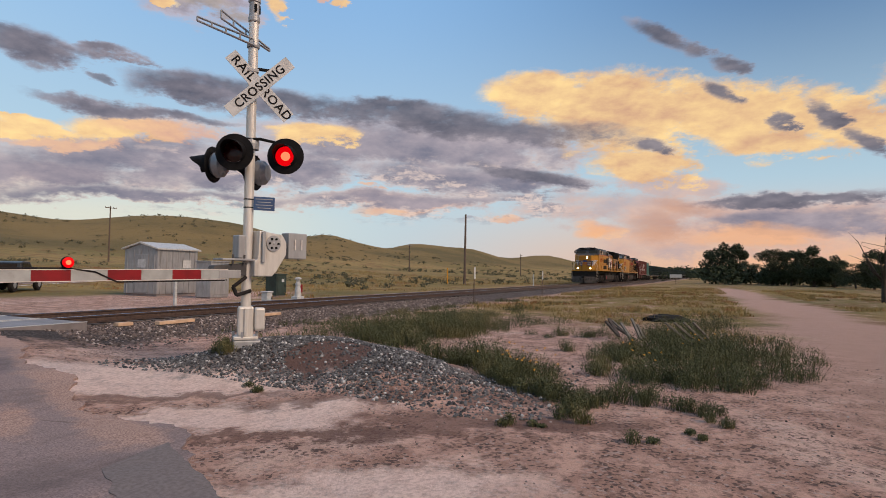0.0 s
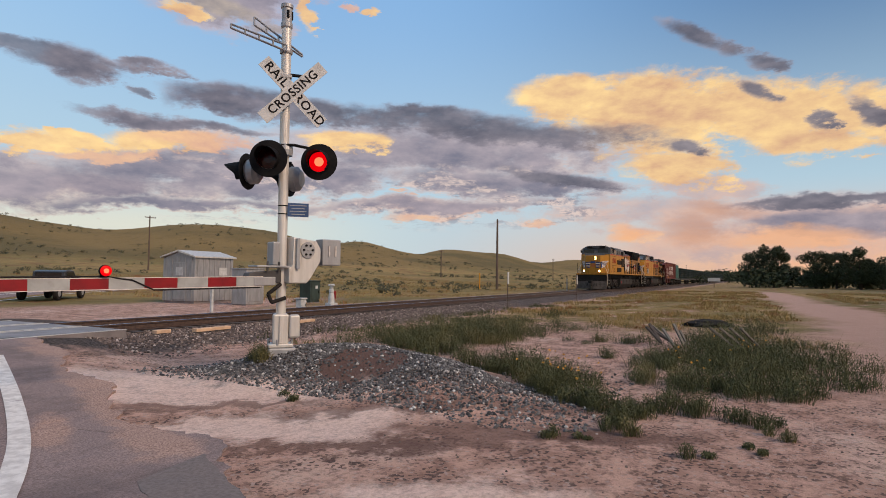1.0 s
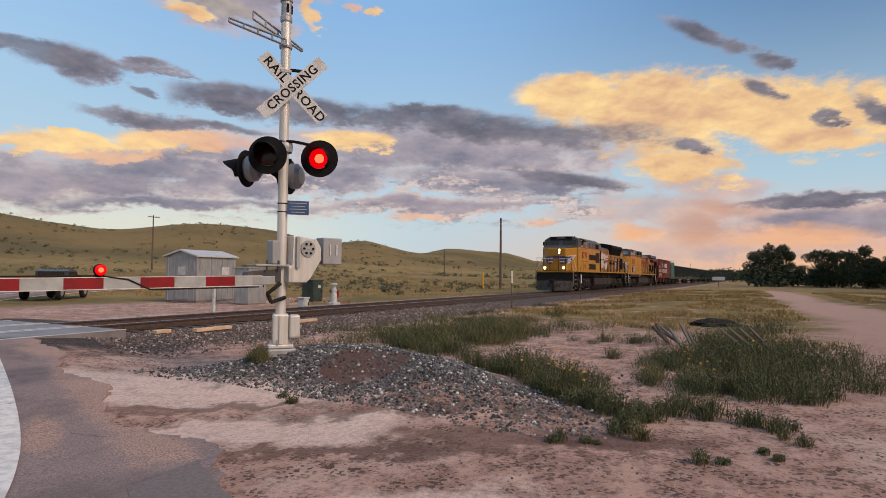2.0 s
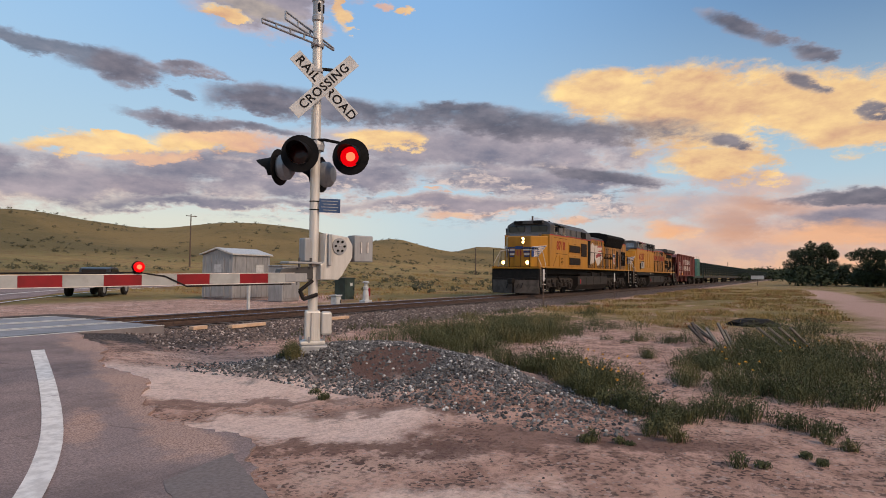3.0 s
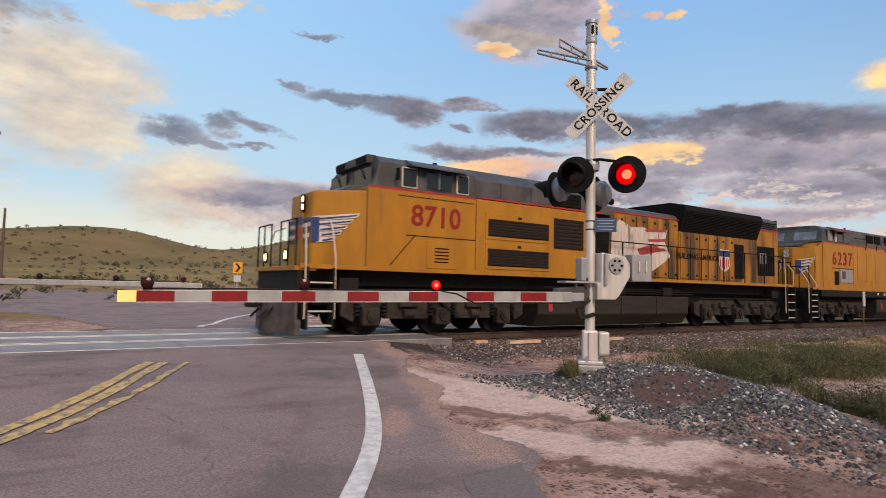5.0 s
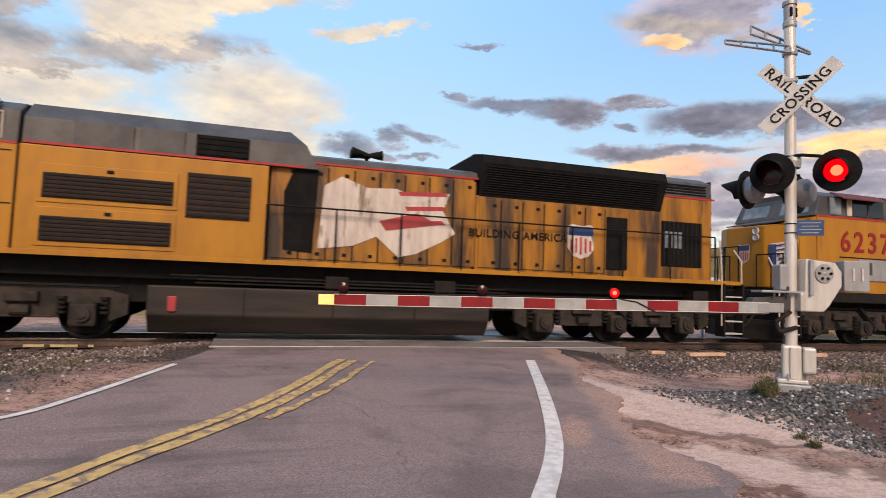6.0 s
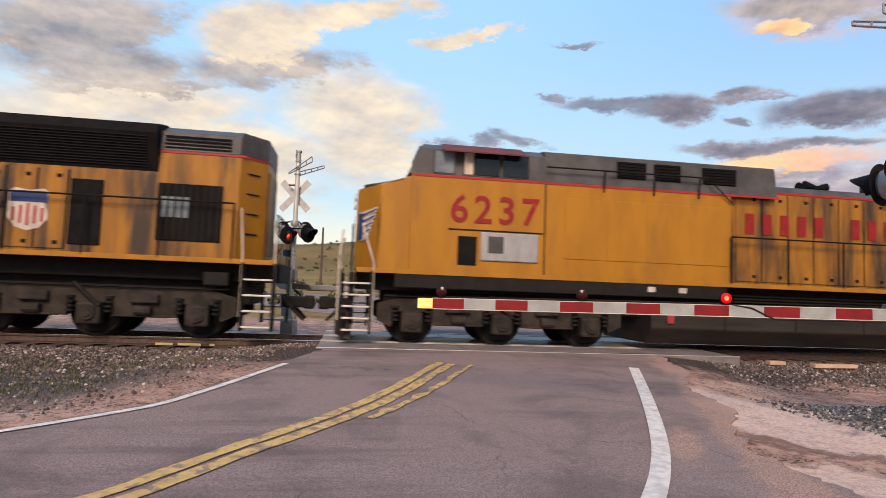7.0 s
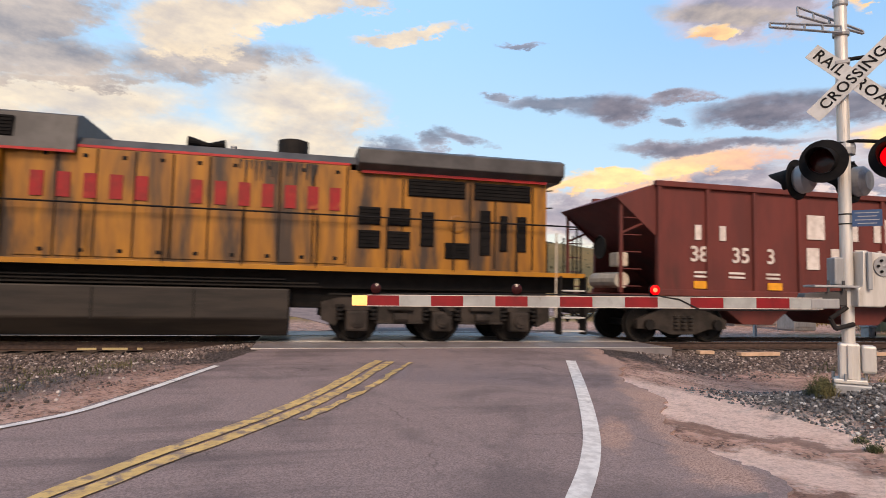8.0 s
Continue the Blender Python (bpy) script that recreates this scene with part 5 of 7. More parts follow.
def loco_second():
    t = thing("locomotive", "weathered yellow and grey diesel locomotive with sooty hood coupled second", "locomotive", "locomotives")
    D = 1.56
    X = 22.0
    underframe(t, 0.0, 20.3, D, YELLOW)
    loco_truck(t, (1.23, 3.22, 5.25), 0.50)
    loco_truck(t, (15.2, 17.05, 18.85), 0.50)
    fuel_tank(t, 6.6, 13.8, 0.16, 1.12)
    pipes(t, 6.2, 14.6, 1.17, -1.25, 3)
    coupler(t, -0.1, -1)
    coupler(t, 20.3, 1)
    part("pilot", box((-0.08, 0, 0.95), (0.12, 2.9, 1.1), 0.03), UNDER, t)
    for side in (-1, 1):
        part("plough_blade", prism([(-0.16, side * 0.05), (-0.42, side * 0.05), (-0.16, side * 1.45), (-0.05, side * 1.45)], 0.10, 0.65, "z", 0.01), TANK, t)
        part("side_skirt", box((4.6, side * 1.46, D - 0.20), (7.6, 0.08, 0.30), 0.02), UNDER, t)
        for s in (6.55, 7.3):
            part("reflector", box((s, side * 1.505, D - 0.18), (0.18, 0.008, 0.12)), DECAL_W, t)
    # nose
    nose = bmesh.new()
    lower = [(-0.05, -0.70), (0.42, -1.44), (1.1, -1.44), (1.1, 1.44), (0.42, 1.44), (-0.05, 0.70)]
    ztop = (3.36, 3.40, 3.62, 3.62, 3.40, 3.36)
    a = [nose.verts.new((x, y, D)) for x, y in lower]
    b = [nose.verts.new((x + 0.02, y * 0.985, z)) for (x, y), z in zip(lower, ztop)]
    nose.faces.new(a)
    for k in range(6):
        nose.faces.new((a[k], b[k], b[(k + 1) % 6], a[(k + 1) % 6]))
    nose.faces.new((b[0], b[1], b[4], b[5])), nose.faces.new((b[1], b[2], b[3], b[4]))
    bmesh.ops.bevel(nose, geom=list(nose.edges), offset=0.04, segments=2, affect="EDGES", profile=0.5)
    part("nose", nose, YELLOW, t, "yellow locomotive nose with a rust-edged door")
    part("nose_deck", prism([(0.1, 3.41), (1.1, 3.62), (1.1, 3.66), (0.1, 3.44)], -0.85, 0.85, "y"), TRAIN_GREY, t)
    for z in (3.2, 3.02):
        headlamp_dark = lathe([(0.10, 0), (0.10, 0.05), (0.07, 0.03), (0, 0.03)], 16)
        part("headlamp", moved(headlamp_dark, Matrix.Translation((-0.05, -0.45, z)) @ FORWARD), SIGN_W, t)
    for side in (-1, 1):
        wing_emblem(t, side, 0.02, side * 0.83, 2.74, side * 57.6, 0.72)
    shield(t, Matrix.Translation((-0.07, 0, 2.55)) @ pose(0, 0, 0, 0, 0, -90), 0.46, 0.58)
    # cab
    part("cab_lower", box((2.56, 0, 2.60), (2.96, 2.92, 2.08), 0.02), YELLOW, t)
    up = prism([(-1.45, 3.64), (1.45, 3.64), (1.38, 4.22), (1.05, 4.40), (-1.05, 4.40), (-1.38, 4.22)], 1.0, 4.05, "x", 0.015)
    for v in up.verts:
        if v.co.x < 1.3:
            v.co.x += (v.co.z - 3.64) * 0.45
    part("cab_upper", up, TRAIN_GREY, t, "grey cab roof and window band")
    for y in (-0.7, 0.7):
        w = box((0, 0, 0), (0.03, 0.98, 0.44), 0.03)
        # windscreen takes the glass with a sky reflection painted in
        part("windscreen", moved(w, Matrix.Translation((1.14, y, 3.93)) @ pose(0, 0, 0, 0, 24, 0)), WINDOW_SKY_SHEEN, t)
    part("number_box", box((1.38, 0, 4.33), (0.2, 1.7, 0.16), 0.02), TRAIN_GREY, t)
    for s0, s1, mm in ((1.55, 2.0, WINDOW_SKY_SHEEN), (2.2, 2.42, RAIL_W), (2.42, 3.0, WINDOW), (3.06, 3.66, WINDOW)):
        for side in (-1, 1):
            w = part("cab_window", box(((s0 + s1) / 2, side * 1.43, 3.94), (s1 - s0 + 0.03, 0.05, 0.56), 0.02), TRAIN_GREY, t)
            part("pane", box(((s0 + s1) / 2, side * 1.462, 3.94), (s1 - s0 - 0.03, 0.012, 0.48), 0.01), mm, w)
    part("sunshade", prism([(-1.34, 4.32), (-1.74, 4.12), (-1.74, 4.15), (-1.34, 4.36)], 1.7, 3.5, "x"), HOPPER, t, "rusty sun visor")
    for side in (-1, 1):
        part("red_stripe", box((2.56, side * 1.466, 3.63), (2.9, 0.012, 0.05)), RED_STRIPE, t)
    lettering(t, "6237", 2.92, 2.92, -1.470, 0.84, RED_LETTER, 1.25)
    part("panel_seam", box((2.95, -1.466, 2.50), (2.1, 0.012, 0.03)), BLACK, t)
    part("toilet_vent", box((2.33, -1.468, 2.05), (0.42, 0.02, 0.62), 0.01), SOOT, t)
    ac = part("white_equipment_box", box((3.26, -1.475, 2.16), (1.28, 0.05, 0.62), 0.02), GALV, t, "pale grey air conditioner panel")
    part("vent", box((2.95, -1.503, 2.2), (0.34, 0.01, 0.36)), TRAIN_GREY, ac)
    part("cab_seam", box((4.05, -1.44, 2.6), (0.03, 0.03, 2.0)), BLACK, t)
    # equipment body
    part("blower_body", box((6.3, 0, 2.60), (4.46, 2.88, 2.08), 0.02), YELLOW, t)
    part("blower_top", prism([(-1.40, 3.64), (1.40, 3.64), (1.30, 4.36), (1.0, 4.44), (-1.0, 4.44), (-1.30, 4.36)], 4.06, 9.75, "x", 0.02), TRAIN_GREY, t)
    part("red_stripe", box((6.9, -1.446, 3.63), (5.7, 0.012, 0.05)), RED_STRIPE, t)
    for s0, s1 in ((5.75, 6.45), (6.65, 7.3), (7.85, 8.7)):
        louvre(t, s0, s1, 3.86, 4.25, -1.36, 6)
    for s0, s1 in ((4.5, 5.35), (5.5, 6.3), (6.45, 8.4)):
        part("access_door", box(((s0 + s1) / 2, -1.447, 2.65), (s1 - s0, 0.02, 1.35), 0.01), YELLOW, t)
    part("body_rail", tube([(4.05, -1.52, 3.98), (7.9, -1.52, 3.98), (8.55, -1.5, 3.4)], 0.018, 6), BLACK, t)
    for s in (5.4, 6.6, 7.7):
        part("rail_post", tube([(s, -1.52, 3.98), (s, -1.46, 3.5)], 0.02, 6), BLACK, t)
    # long hood, engine room
    part("long_hood", box((11.75, 0, 2.68), (6.44, 2.5, 2.24), 0.02), YELLOW_DIRTY, t)
    part("hood_roof", prism([(-1.25, 3.80), (1.25, 3.80), (1.1, 3.98), (0.7, 4.06), (-0.7, 4.06), (-1.1, 3.98)], 9.7, 15.2, "x"), TRAIN_GREY, t)
    part("red_stripe", box((11.8, -1.258, 3.79), (6.3, 0.012, 0.05)), RED_STRIPE, t)
    hood_doors(t, 8.75, 14.9, 1.66, 3.74, -1.25, 9, YELLOW_DIRTY)
    word_bars(t, 8.95, 14.95, 3.02, 0.48, -1.29, (5, 7), RED_LETTER)
    part("exhaust_stack", moved(lathe([(0.34, 0), (0.34, 0.42), (0.28, 0.44), (0.26, 0.1), (0, 0.1)], 20), Matrix.Translation((13.75, 0, 4.05))), UNDER, t, "rusty exhaust stack")
    horn(t, 11.9, 4.02)
    drip = random.Random(31)
    for k in range(16):
        s0, w, h = 12.72 + 0.1 * k, 0.05 + 0.06 * drip.random(), 0.16 + 0.34 * drip.random()
        part("soot_streak", prism([(s0, 3.73), (s0 + w * 0.3, 3.73 - h), (s0 + w * 0.6, 3.73 - h), (s0 + w, 3.73)], -1.297, -1.290, "y"), TANK, t, "soot streak under the exhaust" if k == 0 else "")
    # radiator cab
    part("radiator_body", box((17.2, 0, 2.62), (4.5, 2.58, 2.1), 0.02), YELLOW_DIRTY, t)
    part("radiator_wing", prism([(-1.36, 3.66), (1.36, 3.66), (1.60, 3.78), (1.60, 4.08), (1.4, 4.16), (-1.4, 4.16), (-1.60, 4.08), (-1.60, 3.78)], 15.1, 19.75, "x", 0.02), TRAIN_GREY, t, "overhanging grey radiator wings")
    part("red_stripe", box((17.3, -1.375, 3.64), (4.2, 0.03, 0.06)), RED_STRIPE, t)
    for s0, s1 in ((16.2, 17.5), (17.7, 19.05)):
        louvre(t, s0, s1, 3.18, 3.56, -1.30, 5)
    for s in (15.15, 15.8):
        for z in (2.02, 2.52):
            louvre(t, s, s + 0.48, z, z + 0.38, -1.30, 5)
    for s0, s1, z0, z1 in ((16.5, 16.8, 2.1, 2.85), (17.05, 17.6, 1.85, 2.2), (17.85, 18.1, 1.95, 2.95), (18.32, 18.5, 2.05, 2.85), (18.72, 18.95, 2.05, 2.85)):
        louvre(t, s0, s1, z0, z1, -1.30, 6)
    part("round_cap", moved(lathe([(0.2, 0), (0.2, 0.03), (0.16, 0.04), (0, 0.02)], 20), Matrix.Translation((17.32, -1.295, 2.62)) @ pose(0, 0, 0, 90, 0, 0)), YELLOW_DIRTY, t)
    for s in (16.1, 17.62, 18.2, 19.1):
        part("body_seam", box((s, -1.298, 2.6), (0.035, 0.02, 1.9)), BLACK, t)
    handrail(t, 8.5, 20.1, -1.50, D, 2.66, 9, BLACK)
    for side in (-1, 1):
        steps(t, 0.02, side, D, 5)
        steps(t, 20.0, side, D)
        grab(t, [(-0.35, side * 1.5, 0.5), (-0.35, side * 1.5, 1.8), (-0.3, side * 1.1, 2.4)])
        grab(t, [(0.36, side * 1.5, 0.5), (0.36, side * 1.5, 1.7), (0.1, side * 1.1, 2.55)])
        grab(t, [(19.6, side * 1.5, 0.6), (19.6, side * 1.5, 2.5)])
        for y in (0.5, 1.0, 1.4):
            part("platform_rail_post", tube([(-0.1, side * y, D), (-0.1, side * y, 2.5)], 0.02, 6), BLACK, t)
            part("platform_rail_post", tube([(20.25, side * y, D), (20.25, side * y, 2.5)], 0.02, 6), BLACK, t)
        part("platform_rail", tube([(-0.1, side * 0.5, 2.5), (-0.1, side * 1.4, 2.5)], 0.018, 6), BLACK, t)
    for k in range(4):
        part("rear_rung", tube([(19.47, -1.15, 2.3 + 0.4 * k), (19.58, -1.3, 2.3 + 0.4 * k)], 0.015, 6), BLACK, t)
    return t


def car_truck(parent, a, b):
    for s in (a, b):
        wheelset(parent, s, 0.44)
    for side in (-1, 1):
        y = side * 1.02
        m = (a + b) / 2
        prof = [(a - 0.3, 0.34), (a - 0.3, 0.56), (m - 0.45, 0.86), (m + 0.45, 0.86), (b + 0.3, 0.56), (b + 0.3, 0.34), (b - 0.25, 0.34), (m + 0.35, 0.20), (m - 0.35, 0.20), (a + 0.25, 0.34)]
        fr = part("truck_frame", prism(prof, y - 0.07, y + 0.07, "y", 0.01), TRUCK, parent)
        for d in (-0.2, 0.0, 0.2):
            bm = bmesh.new()
            for k in range(4):
                add_tube(bm, (m + d, y + side * 0.09, 0.34 + 0.09 * k), (m + d, y + side * 0.09, 0.39 + 0.09 * k), 0.07, None, 10)
            part("coil_spring", bm, TANK, fr)
        for s in (a, b):
            bm = bmesh.new()
            add_tube(bm, (s, y, 0.44), (s, y + side * 0.16, 0.44), 0.13, None, 14)
            part("journal_cap", bm, UNDER, fr)


def hopper_car():
    t = thing("hopper_car", "dark red ribbed open hopper wagon with white lettering", "wagon")
    L, top, sill = 15.2, 3.80, 1.22
    car_truck(t, 0.95, 2.85)
    car_truck(t, L - 2.85, L - 0.95)
    part("centre_sill", box((L / 2, 0, 0.98), (L, 0.5, 0.3), 0.02), UNDER, t)
    for side in (-1, 1):
        prof = [(0.9, top), (L - 0.9, top), (L - 0.9, 3.3), (L - 2.9, sill), (2.0, sill), (0.9, 2.9)]
        w = part("side_sheet", prism([(0.9, top), (L - 0.9, top), (L - 0.9, sill), (0.9, sill)], side * 1.48 - 0.03, side * 1.48 + 0.03, "y"), HOPPER, t)
        for k in range(11):
            s = 0.95 + (L - 1.9) * k / 10
            part("side_rib", box((s, side * 1.54, (top + sill) / 2), (0.10, 0.09, top - sill), 0.015), HOPPER, w)
        part("top_chord", box((L / 2, side * 1.53, top), (L - 1.7, 0.14, 0.14), 0.02), HOPPER, t)
        part("bottom_chord", box((L / 2, side * 1.53, sill), (L - 1.7, 0.12, 0.16), 0.02), HOPPER, t)
    for e, d in ((0.0, 1), (L, -1)):
        part("end_slope", prism([(e - d * 0.15, 3.42), (e + d * 0.9, top), (e + d * 3.2, sill), (e + d * 3.0, sill)], -1.44, 1.44, "y"), HOPPER, t, "sloping end sheet of the wagon")
        for side in (-1, 1):
            part("end_gusset", prism([(e - d * 0.15, 3.42), (e + d * 0.9, top), (e + d * 0.9, 2.55)], side * 1.47 - 0.02, side * 1.47 + 0.02, "y"), HOPPER, t)
            part("corner_post", box((e + d * 0.02, side * 1.40, 2.3), (0.07, 0.07, 2.2)), HOPPER, t)
            for k in range(5):
                part("ladder_rung", tube([(e + d * 0.05, side * 1.48, 1.35 + 0.4 * k), (e + d * 0.5, side * 1.48, 1.35 + 0.4 * k)], 0.014, 6), HOPPER, t)
            part("end_brace", tube([(e + d * 0.05, side * 1.42, 2.6), (e + d * 0.95, side * 1.42, 3.0)], 0.03, 6), HOPPER, t)
        part("end_platform", box((e + d * 0.45, 0, 1.14), (0.9, 2.8, 0.08), 0.01), HOPPER, t)
        coupler(t, e, -d)
    for s in (4.2, 7.6, 11.0):
        part("discharge_chute", prism([(s - 1.5, sill), (s + 1.5, sill), (s + 0.45, 0.45), (s - 0.45, 0.45)], -0.95, 0.95, "y", 0.01), HOPPER, t)
    part("brake_wheel", moved(lathe([(0.28, 0), (0.30, 0.03), (0.28, 0.05), (0.24, 0.025), (0.06, 0.02), (0, 0.03)], 20), Matrix.Translation((-0.05, -0.6, 2.3)) @ FORWARD), UNDER, t)
    part("air_tank", tube([(0.35, -0.9, 1.5), (0.35, 0.4, 1.5)], 0.2, 14), RAIL_W, t)
    part("brake_valve", box((0.35, -0.75, 2.0), (0.3, 0.4, 0.35), 0.04), RAIL_W, t)
    y = -1.53
    word_bars(t, 1.9, 2.9, 2.68, 0.36, y, (1, 1), LETTER_W, 0.45)
    lettering(t, "38", 2.05, 2.14, y, 0.52, LETTER_W)
    lettering(t, "35", 3.22, 2.14, y, 0.52, LETTER_W)
    lettering(t, "3", 4.10, 2.14, y, 0.52, LETTER_W)
    for s, w in ((2.1, 0.4), (3.1, 0.45), (4.15, 0.4)):
        for z in (1.72, 1.62):
            part("data_bar", box((s, y - 0.004, z), (w, 0.01, 0.05)), LETTER_W, t)
    for s in (2.1, 4.2):
        part("yellow_plate", box((s, y - 0.006, 1.42), (0.42, 0.012, 0.18)), YELLOW_SIGN, t)
    word_bars(t, 5.1, 10.4, 2.95, 0.62, y, (5,), LETTER_W)
    word_bars(t, 5.1, 10.4, 2.15, 0.55, y, (7,), LETTER_W)
    return t


def rail_rack_car(name="rack_car"):
    """A flat wagon that carries long rails in tiers of dark racks."""
    t = thing("rack_wagon", "long flat wagon with dark green tiered racks of rails", "wagon", "rack wagons")
    L = 18.0
    car_truck(t, 1.4, 3.2)
    car_truck(t, L - 3.2, L - 1.4)
    part("deck", box((L / 2, 0, 1.05), (L - 0.3, 2.8, 0.28), 0.02), DARKGREEN, t)
    part("side_sill", box((L / 2, -1.42, 1.0), (L - 0.3, 0.06, 0.34), 0.01), TANK, t)
    for k in range(7):
        s = 0.6 + (L - 1.2) * k / 6
        for side in (-1, 1):
            part("stanchion", box((s, side * 1.35, 2.2), (0.16, 0.14, 2.05), 0.015), DARKGREEN, t)
        for z in (1.55, 1.95, 2.35, 2.75, 3.15):
            part("rack_beam", box((s, 0, z), (0.14, 2.7, 0.10)), DARKGREEN, t)
    for z in (1.63, 2.03, 2.43, 2.83, 3.23):
        for y in (-1.2, -0.9, -0.3, 0.3, 0.9):
            part("long_rail", box((L / 2, y, z), (L, 0.10, 0.14), 0.02), UNDER, t)
    return t


def end_rack_car():
    t = thing("end_wagon", "flat wagon with a pale green steel end bulkhead", "wagon")
    L = 9.0
    car_truck(t, 1.2, 2.9)
    car_truck(t, L - 2.9, L - 1.2)
    part("deck", box((L / 2, 0, 1.05), (L - 0.3, 2.8, 0.28), 0.02), DARKGREEN, t)
    part("bulkhead", box((3.4, 0, 2.45), (2.6, 2.9, 2.5), 0.03), GREEN, t, "pale green bulkhead housing")
    for k in range(5):
        part("bulkhead_rib", box((2.2 + 0.6 * k, -1.47, 2.45), (0.08, 0.08, 2.45), 0.01), GREEN, t)
    for side in (-1, 1):
        part("bulkhead_rail", tube([(2.1, side * 1.4, 3.7), (2.1, side * 1.4, 4.0), (4.7, side * 1.4, 4.0), (4.7, side * 1.4, 3.7)], 0.03, 6), RAIL_W, t)
    for s in (0.5, 5.6, 8.4):
        for side in (-1, 1):
            part("stanchion", box((s, side * 1.35, 2.2), (0.16, 0.14, 2.05), 0.015), DARKGREEN, t)
        for z in (1.55, 1.95, 2.35, 2.75, 3.15):
            part("rack_beam", box((s, 0, z), (0.14, 2.7, 0.10)), DARKGREEN, t)
    for z in (1.63, 2.03, 2.43, 2.83, 3.23):
        for y in (-1.2, -0.6, 0.0, 0.6):
            part("long_rail", box((6.9, y, z), (4.2, 0.10, 0.14), 0.02), UNDER, t)
    return t


TRAIN = [(loco_lead(), 0.0), (loco_second(), 22.1), (hopper_car(), 43.35), (end_rack_car(), 58.8)]
wagon_at = 68.2
rack = rail_rack_car()
TRAIN.append((rack, wagon_at))
rack_wheels = [(w, s, r) for w, s, r in WHEELS if w.parent == rack]
for k in range(1, 24):
    c = copy_thing(rack, Matrix.Identity(4))
    TRAIN.append((c, wagon_at + 18.3 * k))


def move_train():
    times = [k / 10 for k in range(81)]
    for ob, s in TRAIN:
        walk(ob, [(t, pose(train_x(t) + s, YC, RAIL_Z)) for t in times])
    lead = {TRAIN[0][0], TRAIN[1][0], TRAIN[2][0]}
    for ob, s, r in WHEELS:
        if ob.parent in lead:
            walk(ob, [(k / 30, pose(s, 0, r, 0, math.degrees((train_x(k / 30) - 73.5) / r), 0)) for k in range(241)])

# ---- crossing signals ----
FLASH = [(0.0, 1), (0.08, 0), (0.65, 1), (1.15, 0), (1.65, 1), (2.15, 0), (2.65, 1), (3.2, 0), (3.65, 1), (4.2, 0), (4.65, 1), (5.17, 0), (5.7, 1), (6.2, 0), (6.7, 1), (7.2, 0), (7.72, 1)]
TURNING = []  # lamp discs that turn their bright or their dark face to the road, and the side that is lit


def lamp_disc(parent, r, lit_when, m):
    """A disc with a glowing face and a dark one, that turns about its upright axis as the lamp flashes."""
    bm = lathe([(0, -0.012), (r * 0.45, -0.010), (r, 0.0), (r * 0.45, 0.010), (0, 0.012)], 24)
    for f in bm.faces:
        c = f.calc_center_median()
        f.material_index = 0 if c.z < 0 else (2 if math.hypot(c.x, c.y) < r * 0.45 else 1)
    ob = part("lamp_disc", moved(bm, pose(0, 0, 0, 90, 0, 0)), [DARK_LENS, RED_GLOW, RED_CORE], parent, "red flashing lamp lens")
    ob.matrix_basis = m @ pose(0, 0, 0, 0, 0, 180)
    TURNING.append((ob, lit_when, m))
    return ob


def flasher(parent, at, lit_when):
    """A hooded flashing lamp; local -y looks out."""
    m = at @ pose(0, 0, 0, 90, 0, 0)
    ring = lathe([(0.150, 0.02), (0.262, 0.012), (0.267, 0.0), (0.262, -0.012), (0.150, -0.01)], 36)
    bg = part("background", moved(ring, m), BLACK, parent, "black round lamp background")
    can = lathe([(0.150, 0.03), (0.158, 0.0), (0.19, -0.05), (0.185, -0.14), (0.12, -0.20), (0.0, -0.21)], 28)
    part("lamp_housing", moved(can, m), GALV, bg, "dull grey lamp housing")
    hood = bmesh.new()
    n = 18
    rows = []
    for rr in (0.168, 0.161):
        row0, row1 = [], []
        for k in range(n + 1):
            a = radians(-50 + 280 * k / n)
            d = 0.13 + 0.20 * max(0.0, math.sin(a) + 0.15) ** 0.8
            row0.append(hood.verts.new((rr * math.cos(a), rr * math.sin(a), 0.0)))
            row1.append(hood.verts.new((rr * math.cos(a) * 0.92, rr * math.sin(a) * 0.92 - d * 0.10, d)))
        rows.append((row0, row1))
    for p, q in rows:
        for k in range(n):
            hood.faces.new((p[k], p[k + 1], q[k + 1], q[k]))
    for k in range(n):
        hood.faces.new((rows[0][1][k], rows[0][1][k + 1], rows[1][1][k + 1], rows[1][1][k]))
    part("hood", moved(hood, m), BLACK, bg, "black sheet-metal visor")
    lamp_disc(parent, 0.149, lit_when, at)


def crossbuck(parent, z, y, face, text=True):
    c = tagged(new("crossbuck"), "white X-shaped crossing sign with black lettering")
    c.parent = parent
    c.matrix_basis = face @ Matrix.Translation((0, y, z))
    L, W = 1.20, 0.20
    a = part("blade", moved(box((0, 0, 0), (L, 0.006, W), 0.002), pose(0, 0.0, 0, 0, 45, 0)), SIGN_W, c)
    b = part("blade", moved(box((0, -0.008, 0), (L, 0.006, W), 0.002), pose(0, 0, 0, 0, -45, 0)), SIGN_W, c)
    if text:
        for word, x, blade, ang, yy in (("RAIL", -0.335, a, 45, -0.005), ("ROAD", 0.335, a, 45, -0.005), ("CROSSING", 0.0, b, -45, -0.013)):
            bm = letters(word, 0.185 if word != "CROSSING" else 0.178, 0.0015, "CENTER", 1.12 if word != "CROSSING" else 1.10)
            moved(bm, pose(0, 0, 0, 0, ang, 0) @ Matrix.Translation((x, yy, 0)) @ FACE)
            part("lettering", bm, BLACK, blade)
    return c


